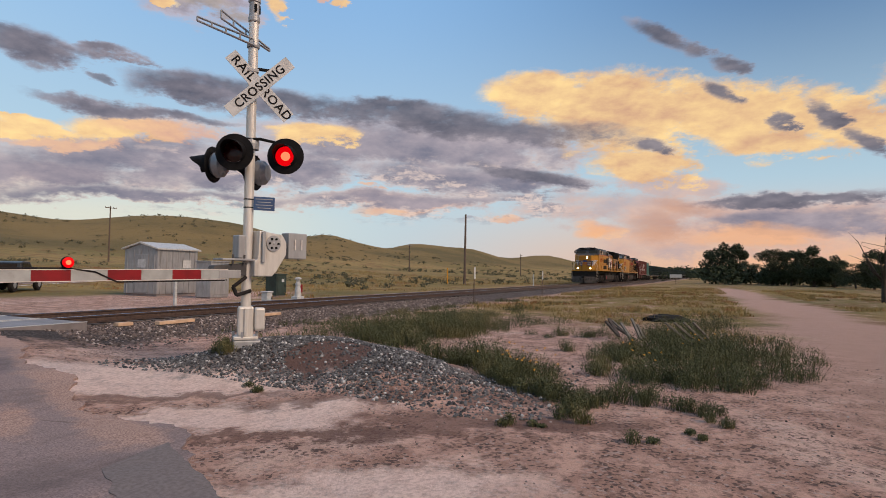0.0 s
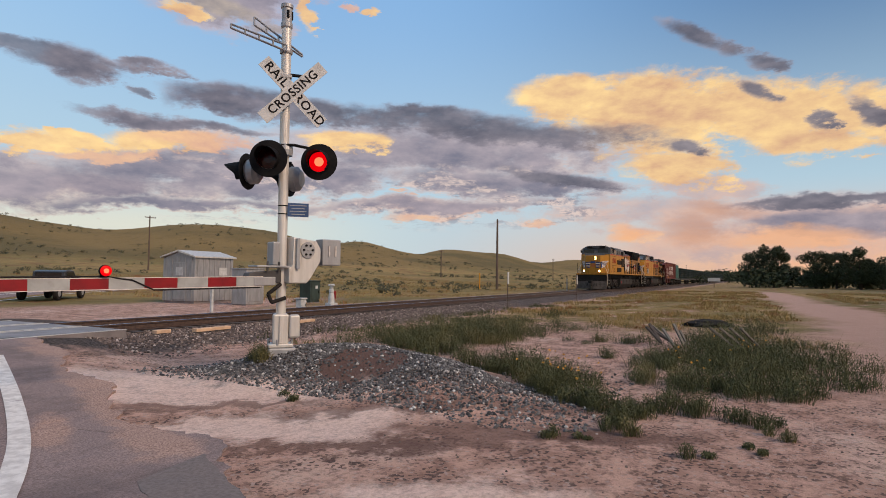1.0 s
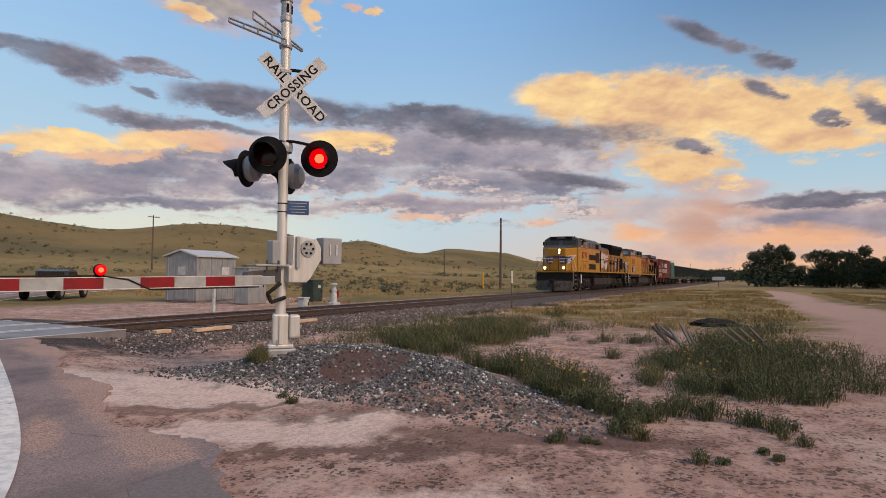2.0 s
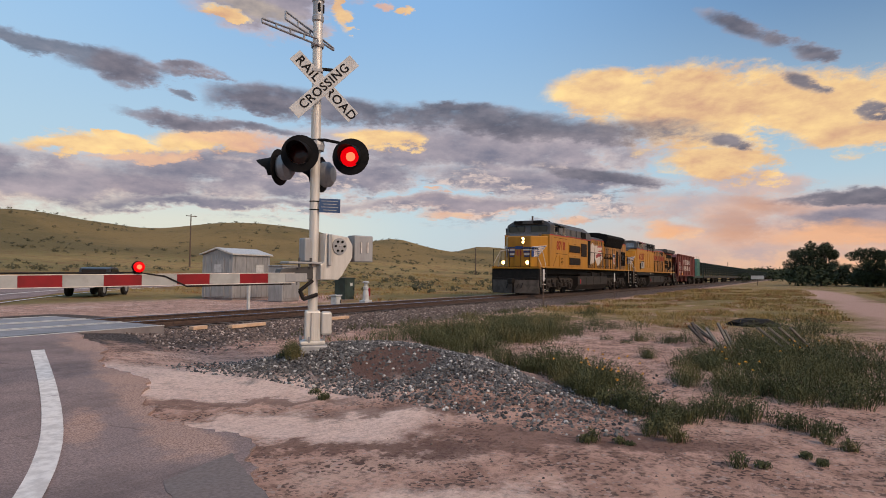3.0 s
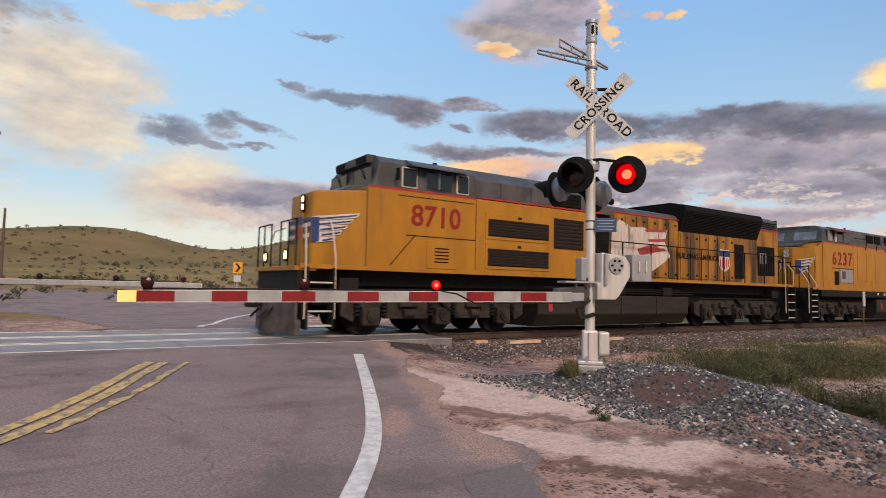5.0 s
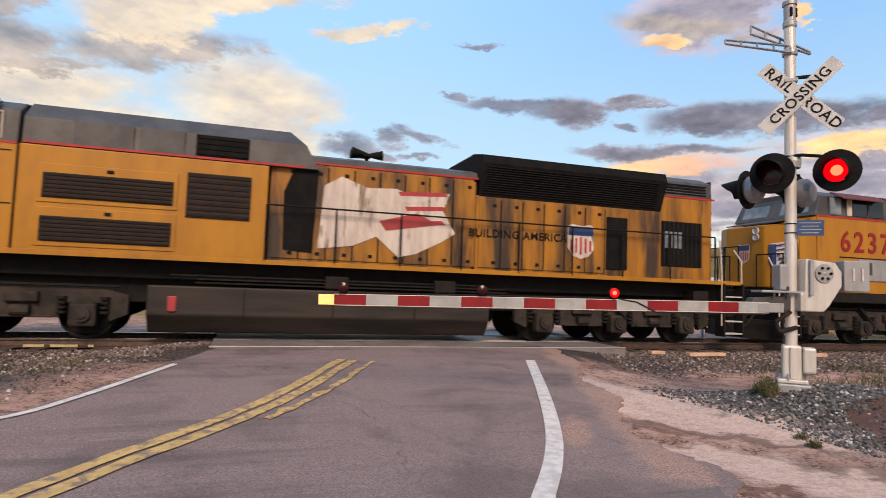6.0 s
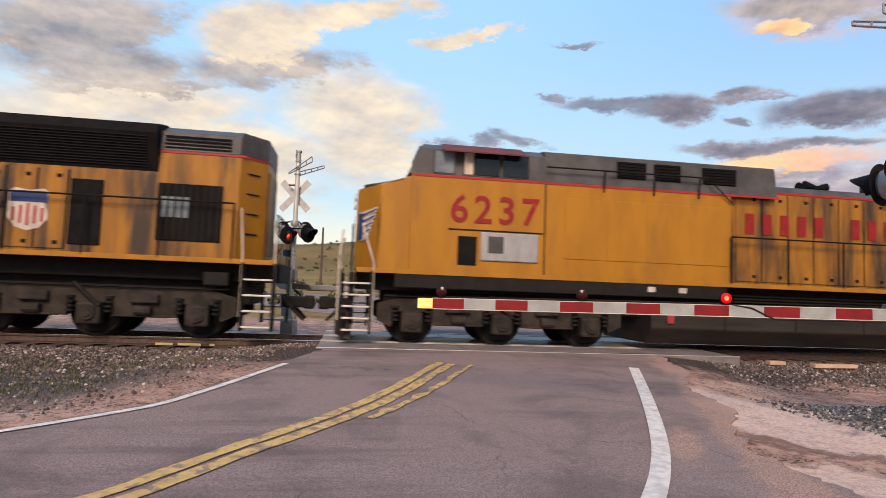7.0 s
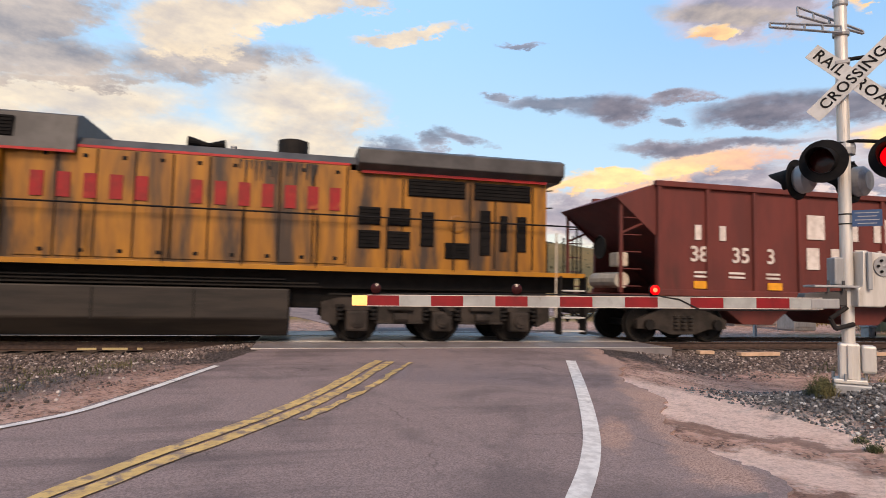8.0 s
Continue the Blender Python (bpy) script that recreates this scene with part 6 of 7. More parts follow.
def crossing_signal(at, flip=1, text=True, swing=-28):
    """A mast with crossbuck, two pairs of flashing lamps, gate machine and foot; local -y faces the traffic."""
    t = thing("crossing_signal", "silver railroad crossing mast with crossbuck, flashing red lamps and gate machine", "crossing signal", "crossing signals", at)
    F = pose(0, 0, 0, 0, 0, swing)
    part("mast", tube([(0, 0, 0.3), (0, 0, 4.72)], 0.070, 20), ALU, t, "scuffed aluminium mast pipe")
    cap = lathe([(0.075, 4.70), (0.085, 4.72), (0.085, 4.78), (0.074, 4.80), (0.074, 5.0), (0.09, 5.01), (0.09, 5.06), (0.0, 5.07)], 20)
    part("bell", cap, GALV, t, "slotted grey cylinder on the mast top")
    for k in range(3):
        part("bell_slot", box((0.071 * math.cos(-1.9 + 1.2 * k), 0.071 * math.sin(-1.9 + 1.2 * k), 4.90), (0.035, 0.035, 0.13), 0.01), SOOT, t)
    # slotted bracket arms: two flat bars that draw together, with rungs between
    for p, q, w0, w1 in (((-0.78, -0.08, 4.60), (0.0, -0.08, 4.38), 0.035, 0.055), ((-0.46, 0.09, 4.79), (0.24, 0.09, 4.36), 0.075, 0.020)):
        br = bmesh.new()
        p, q = Vector(p), Vector(q)
        up = Vector((0, 0.35, 0.94))
        for d in (-1, 1):
            add_tube(br, p + up * d * w0, q + up * d * w1, 0.017, None, 4)
        for k in range(5):
            c, w = p.lerp(q, k / 4), w0 + (w1 - w0) * k / 4
            add_tube(br, c - up * w, c + up * w, 0.014, None, 4)
        part("bracket_arm", moved(br, F), GALV, t, "slotted galvanised bracket arm")
    part("clamp", moved(lathe([(0.09, -0.03), (0.095, 0), (0.09, 0.03)], 16), Matrix.Translation((0, 0, 4.35))), GALV, t)
    crossbuck(t, 3.72, -0.13, F @ Matrix.Translation((0.10, 0, 0)), text)
    part("sign_bracket", box((0.0, -0.07, 3.95), (0.16, 0.14, 0.05), 0.01, F), GALV, t)
    part("sign_bracket", box((0.1, 0.02, 4.02), (0.30, 0.05, 0.04), 0.01, F), BLACK, t)
    # lamps
    part("lamp_arm", moved(tube([(-0.23, -0.06, 2.80), (-0.10, -0.10, 2.93), (0.12, -0.10, 2.95), (0.34, -0.10, 2.92), (0.48, -0.06, 2.80)], 0.022, 8), F), BLACK, t)
    part("lamp_arm", moved(tube([(-0.55, 0.12, 2.72), (0.12, 0.12, 2.72)], 0.022, 8), F), BLACK, t)
    part("junction_box", moved(lathe([(0.12, -0.08), (0.13, 0), (0.12, 0.08)], 16), Matrix.Translation((0.0, 0, 2.88))), GALV, t)
    flasher(t, F @ pose(-0.23, -0.24, 2.70, 0, 0, -15), 0)
    flasher(t, F @ pose(0.48, -0.24, 2.70, 0, 0, -19), 1)
    flasher(t, F @ pose(-0.50, 0.22, 2.57, 0, 0, -118), 0)
    flasher(t, F @ pose(0.10, 0.26, 2.50, 0, 0, -118), 1)
    # notice plate
    p = part("notice_plate", box((0.21, -0.085, 2.00), (0.30, 0.006, 0.20), 0.002, F), BLUE_SIGN, t, "small blue notice plate")
    for k in range(4):
        part("text_bar", box((0.21, -0.0895, 2.065 - 0.043 * k), (0.24 - 0.05 * (k % 2), 0.003, 0.010), 0, F), GALV, p)
    for z in (2.06, 1.94):
        part("band", moved(lathe([(0.073, -0.008), (0.076, 0), (0.073, 0.008)], 16), Matrix.Translation((0, 0, z))), BLACK, t)
    # gate machine
    f = flip
    prof = [(0.07, 1.60), (0.46, 1.56), (0.54, 1.44), (0.54, 1.26), (0.36, 1.00), (0.30, 0.93), (0.0, 0.93), (0.0, 1.15), (0.07, 1.18)]
    mech = part("gate_machine", prism([(f * u, v) for u, v in prof], -0.20, 0.14, "y", 0.015), ALU, t, "pale grey gate machine housing")
    hub = moved(lathe([(0.12, 0), (0.12, 0.02), (0.02, 0.02), (0, 0.03)], 24), Matrix.Translation((f * 0.30, -0.20, 1.42)) @ pose(0, 0, 0, 90, 0, 0))
    part("hub_cover", hub, GALV, mech)
    for k in range(6):
        a = 2 * math.pi * k / 6
        part("bolt", moved(lathe([(0.016, 0), (0.016, 0.02), (0, 0.02)], 8), Matrix.Translation((f * 0.30 + 0.075 * math.cos(a), -0.22, 1.42 + 0.075 * math.sin(a))) @ pose(0, 0, 0, 90, 0, 0)), SOOT, mech)
    part("crank_arm", box((f * 0.12, -0.23, 1.36), (0.05, 0.04, 0.45), 0.01), GALV, mech)
    cw = part("counterweight", box((f * 0.78, -0.05, 1.40), (0.34, 0.20, 0.40), 0.015), GALV, t, "galvanised counterweight plates")
    for d in (-0.06, 0.06):
        part("bolt_strap", box((f * 0.78 + d, -0.16, 1.42), (0.02, 0.02, 0.16)), LETTER_W, cw)
    part("weight_arm", box((f * 0.58, -0.02, 1.42), (0.3, 0.05, 0.08), 0.01), GALV, t)
    part("clamp_plate", box((-f * 0.10, -0.02, 1.17), (0.75, 0.26, 0.030), 0.008), GALV, t)
    for dx in (-0.30, -0.12, 0.10):
        part("clamp_bolt", tube([(f * dx, -0.12, 1.10), (f * dx, -0.12, 1.24)], 0.016, 6), TRAIN_GREY, t)
    part("arm_socket", prism([(-f * 0.05, 1.12), (-f * 0.55, 1.08), (-f * 0.60, 0.94), (-f * 0.05, 0.94)], -0.08, 0.08, "y", 0.01), TRAIN_GREY, t)
    part("side_box", box((-f * 0.10, 0.06, 1.36), (0.12, 0.18, 0.34), 0.02), GALV, t)
    part("conduit", tube([(-f * 0.06, -0.08, 0.92), (-f * 0.26, -0.08, 0.78), (-f * 0.20, -0.08, 0.66), (0.02, -0.08, 0.72)], 0.028, 8), RUBBER, t, "drooping black cable conduit")
    # foot
    part("junction_foot", box((0, 0, 0.27), (0.22, 0.22, 0.44), 0.03, F), ALU, t, "white cast junction base")
    part("foot_rib", box((0, -0.12, 0.27), (0.05, 0.03, 0.40), 0.008, F), ALU, t)
    part("side_box", box((0.19, -0.04, 0.31), (0.15, 0.18, 0.33), 0.03, F), ALU, t)
    part("foot_flange", box((0, 0, 0.04), (0.34, 0.34, 0.05), 0.012, F), ALU, t)
    part("foundation", box((0.02, 0, -0.22), (0.38, 0.38, 0.46), 0.02, F), GALV, t)
    for dx in (-0.12, 0.12):
        for dy in (-0.12, 0.12):
            part("anchor_bolt", tube([(dx, dy, 0.05), (dx, dy, 0.13)], 0.018, 6), GALV, t)
    return t


def arm_lamp(parent, x, when, y=0.0):
    base = part("lamp_base", box((x, y, 0.085), (0.10, 0.06, 0.03), 0.006), BLACK, parent)
    hood = lathe([(0.062, -0.035), (0.068, 0), (0.062, 0.035)], 16)
    part("lamp_body", moved(lathe([(0.045, -0.045), (0.07, -0.04), (0.07, -0.028), (0.05, -0.028)], 16), Matrix.Translation((x, y - 0.075, 0.15)) @ pose(0, 0, 0, 90, 0, 0)), BLACK, base)
    part("lamp_core", box((x, y, 0.15), (0.10, 0.05, 0.10), 0.02), DARK_LENS, base, "small dark red gate lamp")
    lamp_disc(parent, 0.062, when, Matrix.Translation((x, y - 0.075, 0.15)))


def gate_arm(at, length, label_end, far=False):
    """A striped gate arm, root at the origin, tip at -x."""
    t = thing("gate_arm", "lowered red and white striped crossing gate arm with red lamps", "gate arm", "gate arms", at)
    n, w, x = 0, 0.395, -0.35
    part("arm_root", box((-0.32, 0, 0.0), (0.34, 0.07, 0.12), 0.01), GALV, t)
    part("arm_spine", box((-(0.35 + length) / 2, 0.012, 0), (length - 0.36, 0.03, 0.12), 0.004), GALV, t)
    k = 0
    while x - w > -length + 0.05:
        part("stripe", box((x - w / 2, -0.010, 0), (w, 0.034, 0.128), 0.002), WHITE_SHEET if k % 2 == 0 else RED_SHEET, t)
        part("edge_trim", box((x - w / 2, -0.012, 0.067), (w, 0.036, 0.008)), LETTER_W, t)
        part("edge_trim", box((x - w / 2, -0.012, -0.067), (w, 0.036, 0.008)), LETTER_W, t)
        x, k = x - w, k + 1
    # end stripe glows by itself in place of the tip lamp's light
    part("tip_glow_sheet", box(((x - length) / 2, -0.010, 0), (length + x, 0.036, 0.128), 0.002), AMBER_GLOW, t, "end of the gate arm glowing amber with lamp light")
    for d, when in (((0.45, 1), (2.03, 0), (3.70, 1)) if far else ((0.30, None), (2.03, 0), (3.70, 1))):
        arm_lamp(t, -length + d, when)
    part("lamp_cable", tube([(-length + 0.3, -0.02, 0.085), (-length + 2.0, -0.02, 0.088), (-length + 3.7, -0.02, 0.085), (-length + 4.0, -0.035, 0.04), (-length + 4.25, -0.035, -0.085), (-0.4, -0.03, -0.085)], 0.009, 6), RUBBER, t, "black cable strapped along the arm")
    return t


SIGNAL_AT = pose(6.73, 6.22, 0.45, 0, 0, -15.5)
crossing_signal(SIGNAL_AT)
gate_arm(SIGNAL_AT @ pose(0, -0.06, 0.965, 0, -0.85, 0), 6.07, "near")
FAR_AT = pose(-1.72, 18.2, 0.42, 0, 0, 163)
crossing_signal(FAR_AT, 1, True, 0)
gate_arm(FAR_AT @ pose(0, -0.06, 1.01, 0, 0, 0), 5.5, "far", True)


def flash_lamps():
    """Each disc turns half round in a tenth of a second when its lamp goes on or off."""
    for ob, when, m in TURNING:
        rows = []
        if when is None:
            continue
        for k, (t, side) in enumerate(FLASH):
            on = side == when
            here, there = (180, 0) if on else (0, 180)
            if k == 0:
                rows.append((0.0, 0 if on else 180))
                continue
            for d, f in ((-0.067, 0.0), (-0.033, 0.33), (0.0, 0.66), (0.034, 1.0)):
                rows.append((t + d, here + (there - here) * f))
        keep, last = [], -1
        for t, a in rows:
            if frame(t) > last:
                keep.append((t, m @ pose(0, 0, 0, 0, 0, a)))
                last = frame(t)
        keep.append((8.0, keep[-1][1]))
        walk(ob, keep)

# ---- beside the track ----
def equipment_house():
    t = thing("equipment_house", "silver ribbed metal signal equipment house with low gabled roof", "equipment shed", "", pose(22.3, 26.4, land(22.3, 26.4), 0, 0, 4))
    w, d, h = 2.7, 2.2, 2.25
    part("body", box((0, 0, h / 2 + 0.12), (w, d, h), 0.02), GALV, t)
    part("plinth", box((0, 0, 0.0), (w - 0.1, d - 0.1, 0.3), 0.02), CONCRETE, t)
    part("roof", prism([(-d / 2 - 0.12, h + 0.10), (0, h + 0.42), (d / 2 + 0.12, h + 0.10), (d / 2 + 0.12, h + 0.17), (0, h + 0.50), (-d / 2 - 0.12, h + 0.17)], -w / 2 - 0.12, w / 2 + 0.12, "x"), ALU, t, "pale standing-seam metal roof")
    part("gable", prism([(-d / 2, h + 0.1), (d / 2, h + 0.1), (0, h + 0.40)], -w / 2, w / 2, "x"), GALV, t)
    for k in range(7):
        part("wall_rib", box((-w / 2 + 0.2 + k * (w - 0.4) / 6, -d / 2 - 0.015, h / 2 + 0.12), (0.05, 0.03, h), 0.006), GALV, t)
    for k in range(5):
        part("wall_rib", box((-w / 2 - 0.015, -d / 2 + 0.2 + k * (d - 0.4) / 4, h / 2 + 0.12), (0.03, 0.05, h), 0.006), GALV, t)
    part("door", box((-w / 2 - 0.03, -0.1, 1.15), (0.03, 0.85, 1.9), 0.01), GALV, t)
    part("notice", box((-w / 2 - 0.05, -0.1, 1.65), (0.01, 0.5, 0.42)), SIGN_W, t)
    part("notice", box((0.55, -d / 2 - 0.04, 1.65), (0.55, 0.01, 0.42)), SIGN_W, t)


def signal_cabinet(x, y, w, h, d, material, name, label):
    t = thing(name, label, "cabinet", "", pose(x, y, land(x, y), 0, 0, 5))
    part("body", box((0, 0, h / 2 + 0.06), (w, d, h), 0.02), material, t)
    part("lid", box((0, 0, h + 0.09), (w + 0.08, d + 0.08, 0.06), 0.015), material, t)
    part("plinth", box((0, 0, 0.0), (w - 0.06, d - 0.06, 0.2), 0.01), CONCRETE, t)
    part("door", box((0, -d / 2 - 0.012, h / 2 + 0.06), (w * 0.86, 0.025, h * 0.86), 0.01), material, t)
    part("door_handle", box((w * 0.3, -d / 2 - 0.035, h * 0.55), (0.04, 0.03, 0.16), 0.008), BLACK, t)
    part("notice", box((w * 0.1, -d / 2 - 0.028, h * 0.78), (0.22, 0.006, 0.16)), SIGN_W, t)


def switch_stand(x, y):
    t = thing("switch_stand", "white trackside switch stand with a red target", "switch stand", "", pose(x, y, land(x, y) + 0.02))
    part("base", box((0, 0, 0.08), (0.5, 0.35, 0.16), 0.02), SIGN_W, t)
    part("column", lathe([(0.15, 0.1), (0.13, 0.5), (0.10, 0.62), (0.12, 0.66), (0.12, 0.75), (0.08, 0.8), (0.08, 0.92), (0.0, 0.95)], 16), SIGN_W, t)
    part("target", box((0.20, -0.03, 0.52), (0.18, 0.03, 0.36), 0.02), RED_SHEET, t, "red target plate")
    part("cap", lathe([(0.15, 0.93), (0.16, 0.97), (0.10, 1.02), (0, 1.03)], 16), SIGN_W, t)


def white_post(x, y, h, name="marker_post", label="short white marker post", material=None, r=0.05):
    t = thing(name, label, "post", "", pose(x, y, land(x, y)))
    part("post", box((0, 0, h / 2), (r * 2, r * 2, h), 0.01), material or SIGN_W, t)
    part("post_cap", box((0, 0, h + 0.01), (r * 2.3, r * 2.3, 0.03), 0.008), material or SIGN_W, t)


def pickup():
    t = thing("pickup_truck", "dark grey pickup truck with chrome bumper stopped on the road", "pickup truck", "", pose(17.6, 33.4, land(18.5, 34.5) + 0.03, 0, 0, 39))
    paint = mat("dark_truck_paint", (0.035, 0.036, 0.040), (0.022, 0.022, 0.025), 3.0, 0.3)
    body = [(0.0, 0.55), (0.0, 1.10), (2.0, 1.10), (2.02, 1.08), (3.75, 1.08), (5.2, 1.0), (5.3, 0.85), (5.3, 0.5), (4.85, 0.48), (4.75, 0.75), (4.45, 0.85), (4.1, 0.85), (3.85, 0.75), (3.75, 0.45), (1.65, 0.45), (1.55, 0.75), (1.3, 0.85), (0.95, 0.85), (0.7, 0.75), (0.6, 0.5)]
    part("body", prism(body, -0.95, 0.95, "y", 0.02), paint, t)
    part("bed_floor", box((1.0, 0, 1.08), (1.8, 1.5, 0.06)), BLACK, t)
    cab = prism([(2.05, 1.05), (2.15, 1.56), (2.5, 1.64), (3.3, 1.62), (4.0, 1.06)], -0.82, 0.82, "y", 0.04)
    part("cab", cab, paint, t)
    part("rear_window", box((2.08, 0, 1.34), (0.03, 1.3, 0.34), 0.02), WINDOW, t)
    for side in (-1, 1):
        part("side_window", prism([(2.3, 1.12), (2.35, 1.52), (3.25, 1.52), (3.7, 1.12)], side * 0.83 - 0.01, side * 0.83 + 0.01, "y"), WINDOW, t)
        part("tail_light", box((-0.01, side * 0.85, 0.92), (0.04, 0.14, 0.26), 0.01), DECAL_R, t, "red tail light lens")
        for s in (1.12, 4.28):
            w = part("wheel", moved(lathe([(0, -0.1), (0.36, -0.1), (0.38, -0.05), (0.38, 0.08), (0.34, 0.11), (0.22, 0.09), (0.2, 0.11), (0, 0.12)], 24), Matrix.Translation((s, side * 0.86, 0.38)) @ pose(0, 0, 0, -90 * side, 0, 0)), RUBBER, t)
            part("rim", moved(lathe([(0.21, 0.10), (0.18, 0.115), (0.05, 0.125), (0, 0.125)], 20), Matrix.Translation((s, side * 0.86, 0.38)) @ pose(0, 0, 0, -90 * side, 0, 0)), GALV, w)
        part("mirror", box((3.35, side * 1.02, 1.25), (0.12, 0.2, 0.16), 0.02), BLACK, t)
    part("bumper", box((-0.10, 0, 0.60), (0.16, 1.85, 0.20), 0.03), GALV, t, "chrome rear bumper")
    part("tailgate", box((-0.01, 0, 0.88), (0.03, 1.5, 0.40), 0.01), paint, t)
    part("plate_bar", box((-0.19, 0, 0.60), (0.01, 0.3, 0.1)), SIGN_W, t)


def chevron_sign(x, y):
    z = land(x, y)
    t = thing("chevron_sign", "yellow curve warning sign with a black chevron on a post", "road sign", "", pose(x, y, z, 0, 0, -18))
    part("post", box((0, 0.02, 1.3), (0.06, 0.05, 2.6), 0.006), GALV, t)
    p = part("panel", box((0, -0.01, 2.42), (0.60, 0.012, 0.74), 0.003), YELLOW_SIGN, t)
    part("chevron", prism([(-0.15, 0.28), (0.0, 0.28), (0.22, 0.0), (0.0, -0.28), (-0.15, -0.28), (0.06, 0.0)], -0.024, -0.017, "y"), BLACK, p).matrix_basis = Matrix.Translation((-0.02, 0, 2.42))
    part("lower_plate", box((0, -0.01, 1.70), (0.45, 0.012, 0.42), 0.003), SIGN_W, t)


def utility_pole(x, y, h, arms=1, lean=0.0):
    t = thing("utility_pole", "weathered wooden utility pole with crossarm", "utility pole", "utility poles", pose(x, y, land(x, y) - 0.1, 0, lean, 0))
    part("pole", tube([(0, 0, 0), (0, 0, h)], 0.16, 10, 0.10), POLE_WOOD, t)
    for k in range(arms):
        z = h - 0.35 - 0.7 * k
        part("crossarm", box((0, -0.14, z), (2.2, 0.10, 0.12), 0.01), POLE_WOOD, t)
        for dx in (-1.0, -0.5, 0.5, 1.0):
            part("insulator", moved(lathe([(0.03, 0), (0.06, 0.05), (0.04, 0.12), (0, 0.14)], 10), Matrix.Translation((dx, -0.14, z + 0.06))), GALV, t)


def mile_post(x, y, h):
    t = thing("trackside_marker", "thin steel trackside marker with a white plate", "marker post", "", pose(x, y, land(x, y)))
    part("post", tube([(0, 0, 0), (0, 0, h)], 0.025, 8), POLE_WOOD, t)
    part("plate", box((0, -0.03, h - 0.25), (0.2, 0.01, 0.55), 0.002), SIGN_W, t)


def on_ray(az, r):
    return r * math.cos(radians(az)), r * math.sin(radians(az))


equipment_house()
signal_cabinet(21.9, 22.4, 1.3, 1.7, 0.9, GALV, "signal_cabinet", "grey metal trackside signal cabinet")
signal_cabinet(25.5, 21.5, 0.9, 1.1, 0.7, DARKGREEN, "utility_cabinet", "dark green utility cabinet beside the track")
switch_stand(21.9, 17.2)
white_post(16.7, 19.0, 1.05)
signal_cabinet(20.3, 17.6, 0.35, 0.35, 0.3, SIGN_W, "junction_box", "small white trackside junction box")
pickup()
chevron_sign(*on_ray(75.3, 42))
utility_pole(*on_ray(22.35, 67), 8.1, 0, 0.6)
utility_pole(*on_ray(53.9, 118), 9.8, 1)
utility_pole(*on_ray(92.9, 66), 6.9, 0)
utility_pole(*on_ray(27.7, 150), 7.0, 1)
for az, r, h in ((17.0, 190, 7.0), (11.5, 240, 8.0), (7.5, 300, 8.5), (5.2, 340, 8.5)):
    utility_pole(*on_ray(az, r), h, 1)
white_post(*on_ray(24.0, 72), 1.9, "yellow_post", "leaning yellow marker post in the grass", YELLOW_SIGN, 0.06)
white_post(62.0, 17.5, 1.3, "marker_post", "pale marker post beside the track")
mile_post(26.0, 10.2, 1.7)
mile_post(37.5, 10.0, 1.6)


def far_board():
    x, y = on_ray(3.0, 110)
    t = thing("trackside_board", "small white board on a post beside the track", "sign", "", pose(x, y, land(x, y), 0, 0, -85))
    part("post", tube([(0, 0, 0), (0, 0, 1.3)], 0.05, 8), POLE_WOOD, t)
    part("board", box((0, -0.06, 1.35), (1.9, 0.03, 0.6), 0.01), SIGN_W, t)


far_board()


GREY_WOOD = mat("silvered_wood", (0.20, 0.175, 0.15), (0.11, 0.095, 0.08), 5.0, 0.9, 0, 0.4, 40, stretch=(0.5, 5, 5))


TIMBER_A, TIMBER_B = (14.1, 1.75), (12.7, 0.55)


def timber_heap():
    """Broken timbers and steel straps lying in the weeds."""
    rnd = random.Random(5)
    for k in range(7):
        x, y = TIMBER_A[0] + rnd.uniform(-0.5, 0.5), TIMBER_A[1] + rnd.uniform(-0.35, 0.35)
        L = rnd.uniform(0.45, 0.8)
        t = part("timber", box((0, 0, 0), (L, 0.06, 0.045), 0.008), GREY_WOOD if k % 3 else TIE)
        t.matrix_basis = pose(x, y, land(x, y) + 0.20 + 0.04 * (k % 4), rnd.uniform(-8, 8), rnd.uniform(-42, -22), rnd.uniform(20, 75))
        tagged(t, "weathered broken timber lying in the weeds", "timber", "broken timbers")
    for k in range(4):
        x, y = TIMBER_B[0] + 0.16 * k, TIMBER_B[1] - 0.14 * k
        t = part("timber", box((0, 0, 0), (0.85, 0.045, 0.04), 0.008), GREY_WOOD)
        t.matrix_basis = pose(x, y, land(x, y) + 0.30, 0, -38, 112 + 9 * k)
        tagged(t, "grey weathered stake leaning in the weeds", "timber", "broken timbers")
    t = thing("tarpaulin", "crumpled dark tarpaulin lying in the grass", "tarpaulin", "", pose(20.6, 1.4, land(20.6, 1.4)))
    bm = bmesh.new()
    bmesh.ops.create_icosphere(bm, subdivisions=4, radius=1.0)
    for v in bm.verts:
        v.co = Vector((v.co.x * 0.5, v.co.y * 0.7, max(0.0, v.co.z) * 0.22)) * (1 + 0.25 * noise.noise(v.co * 3.0))
    part("sheet", bm, RUBBER, t)


timber_heap()


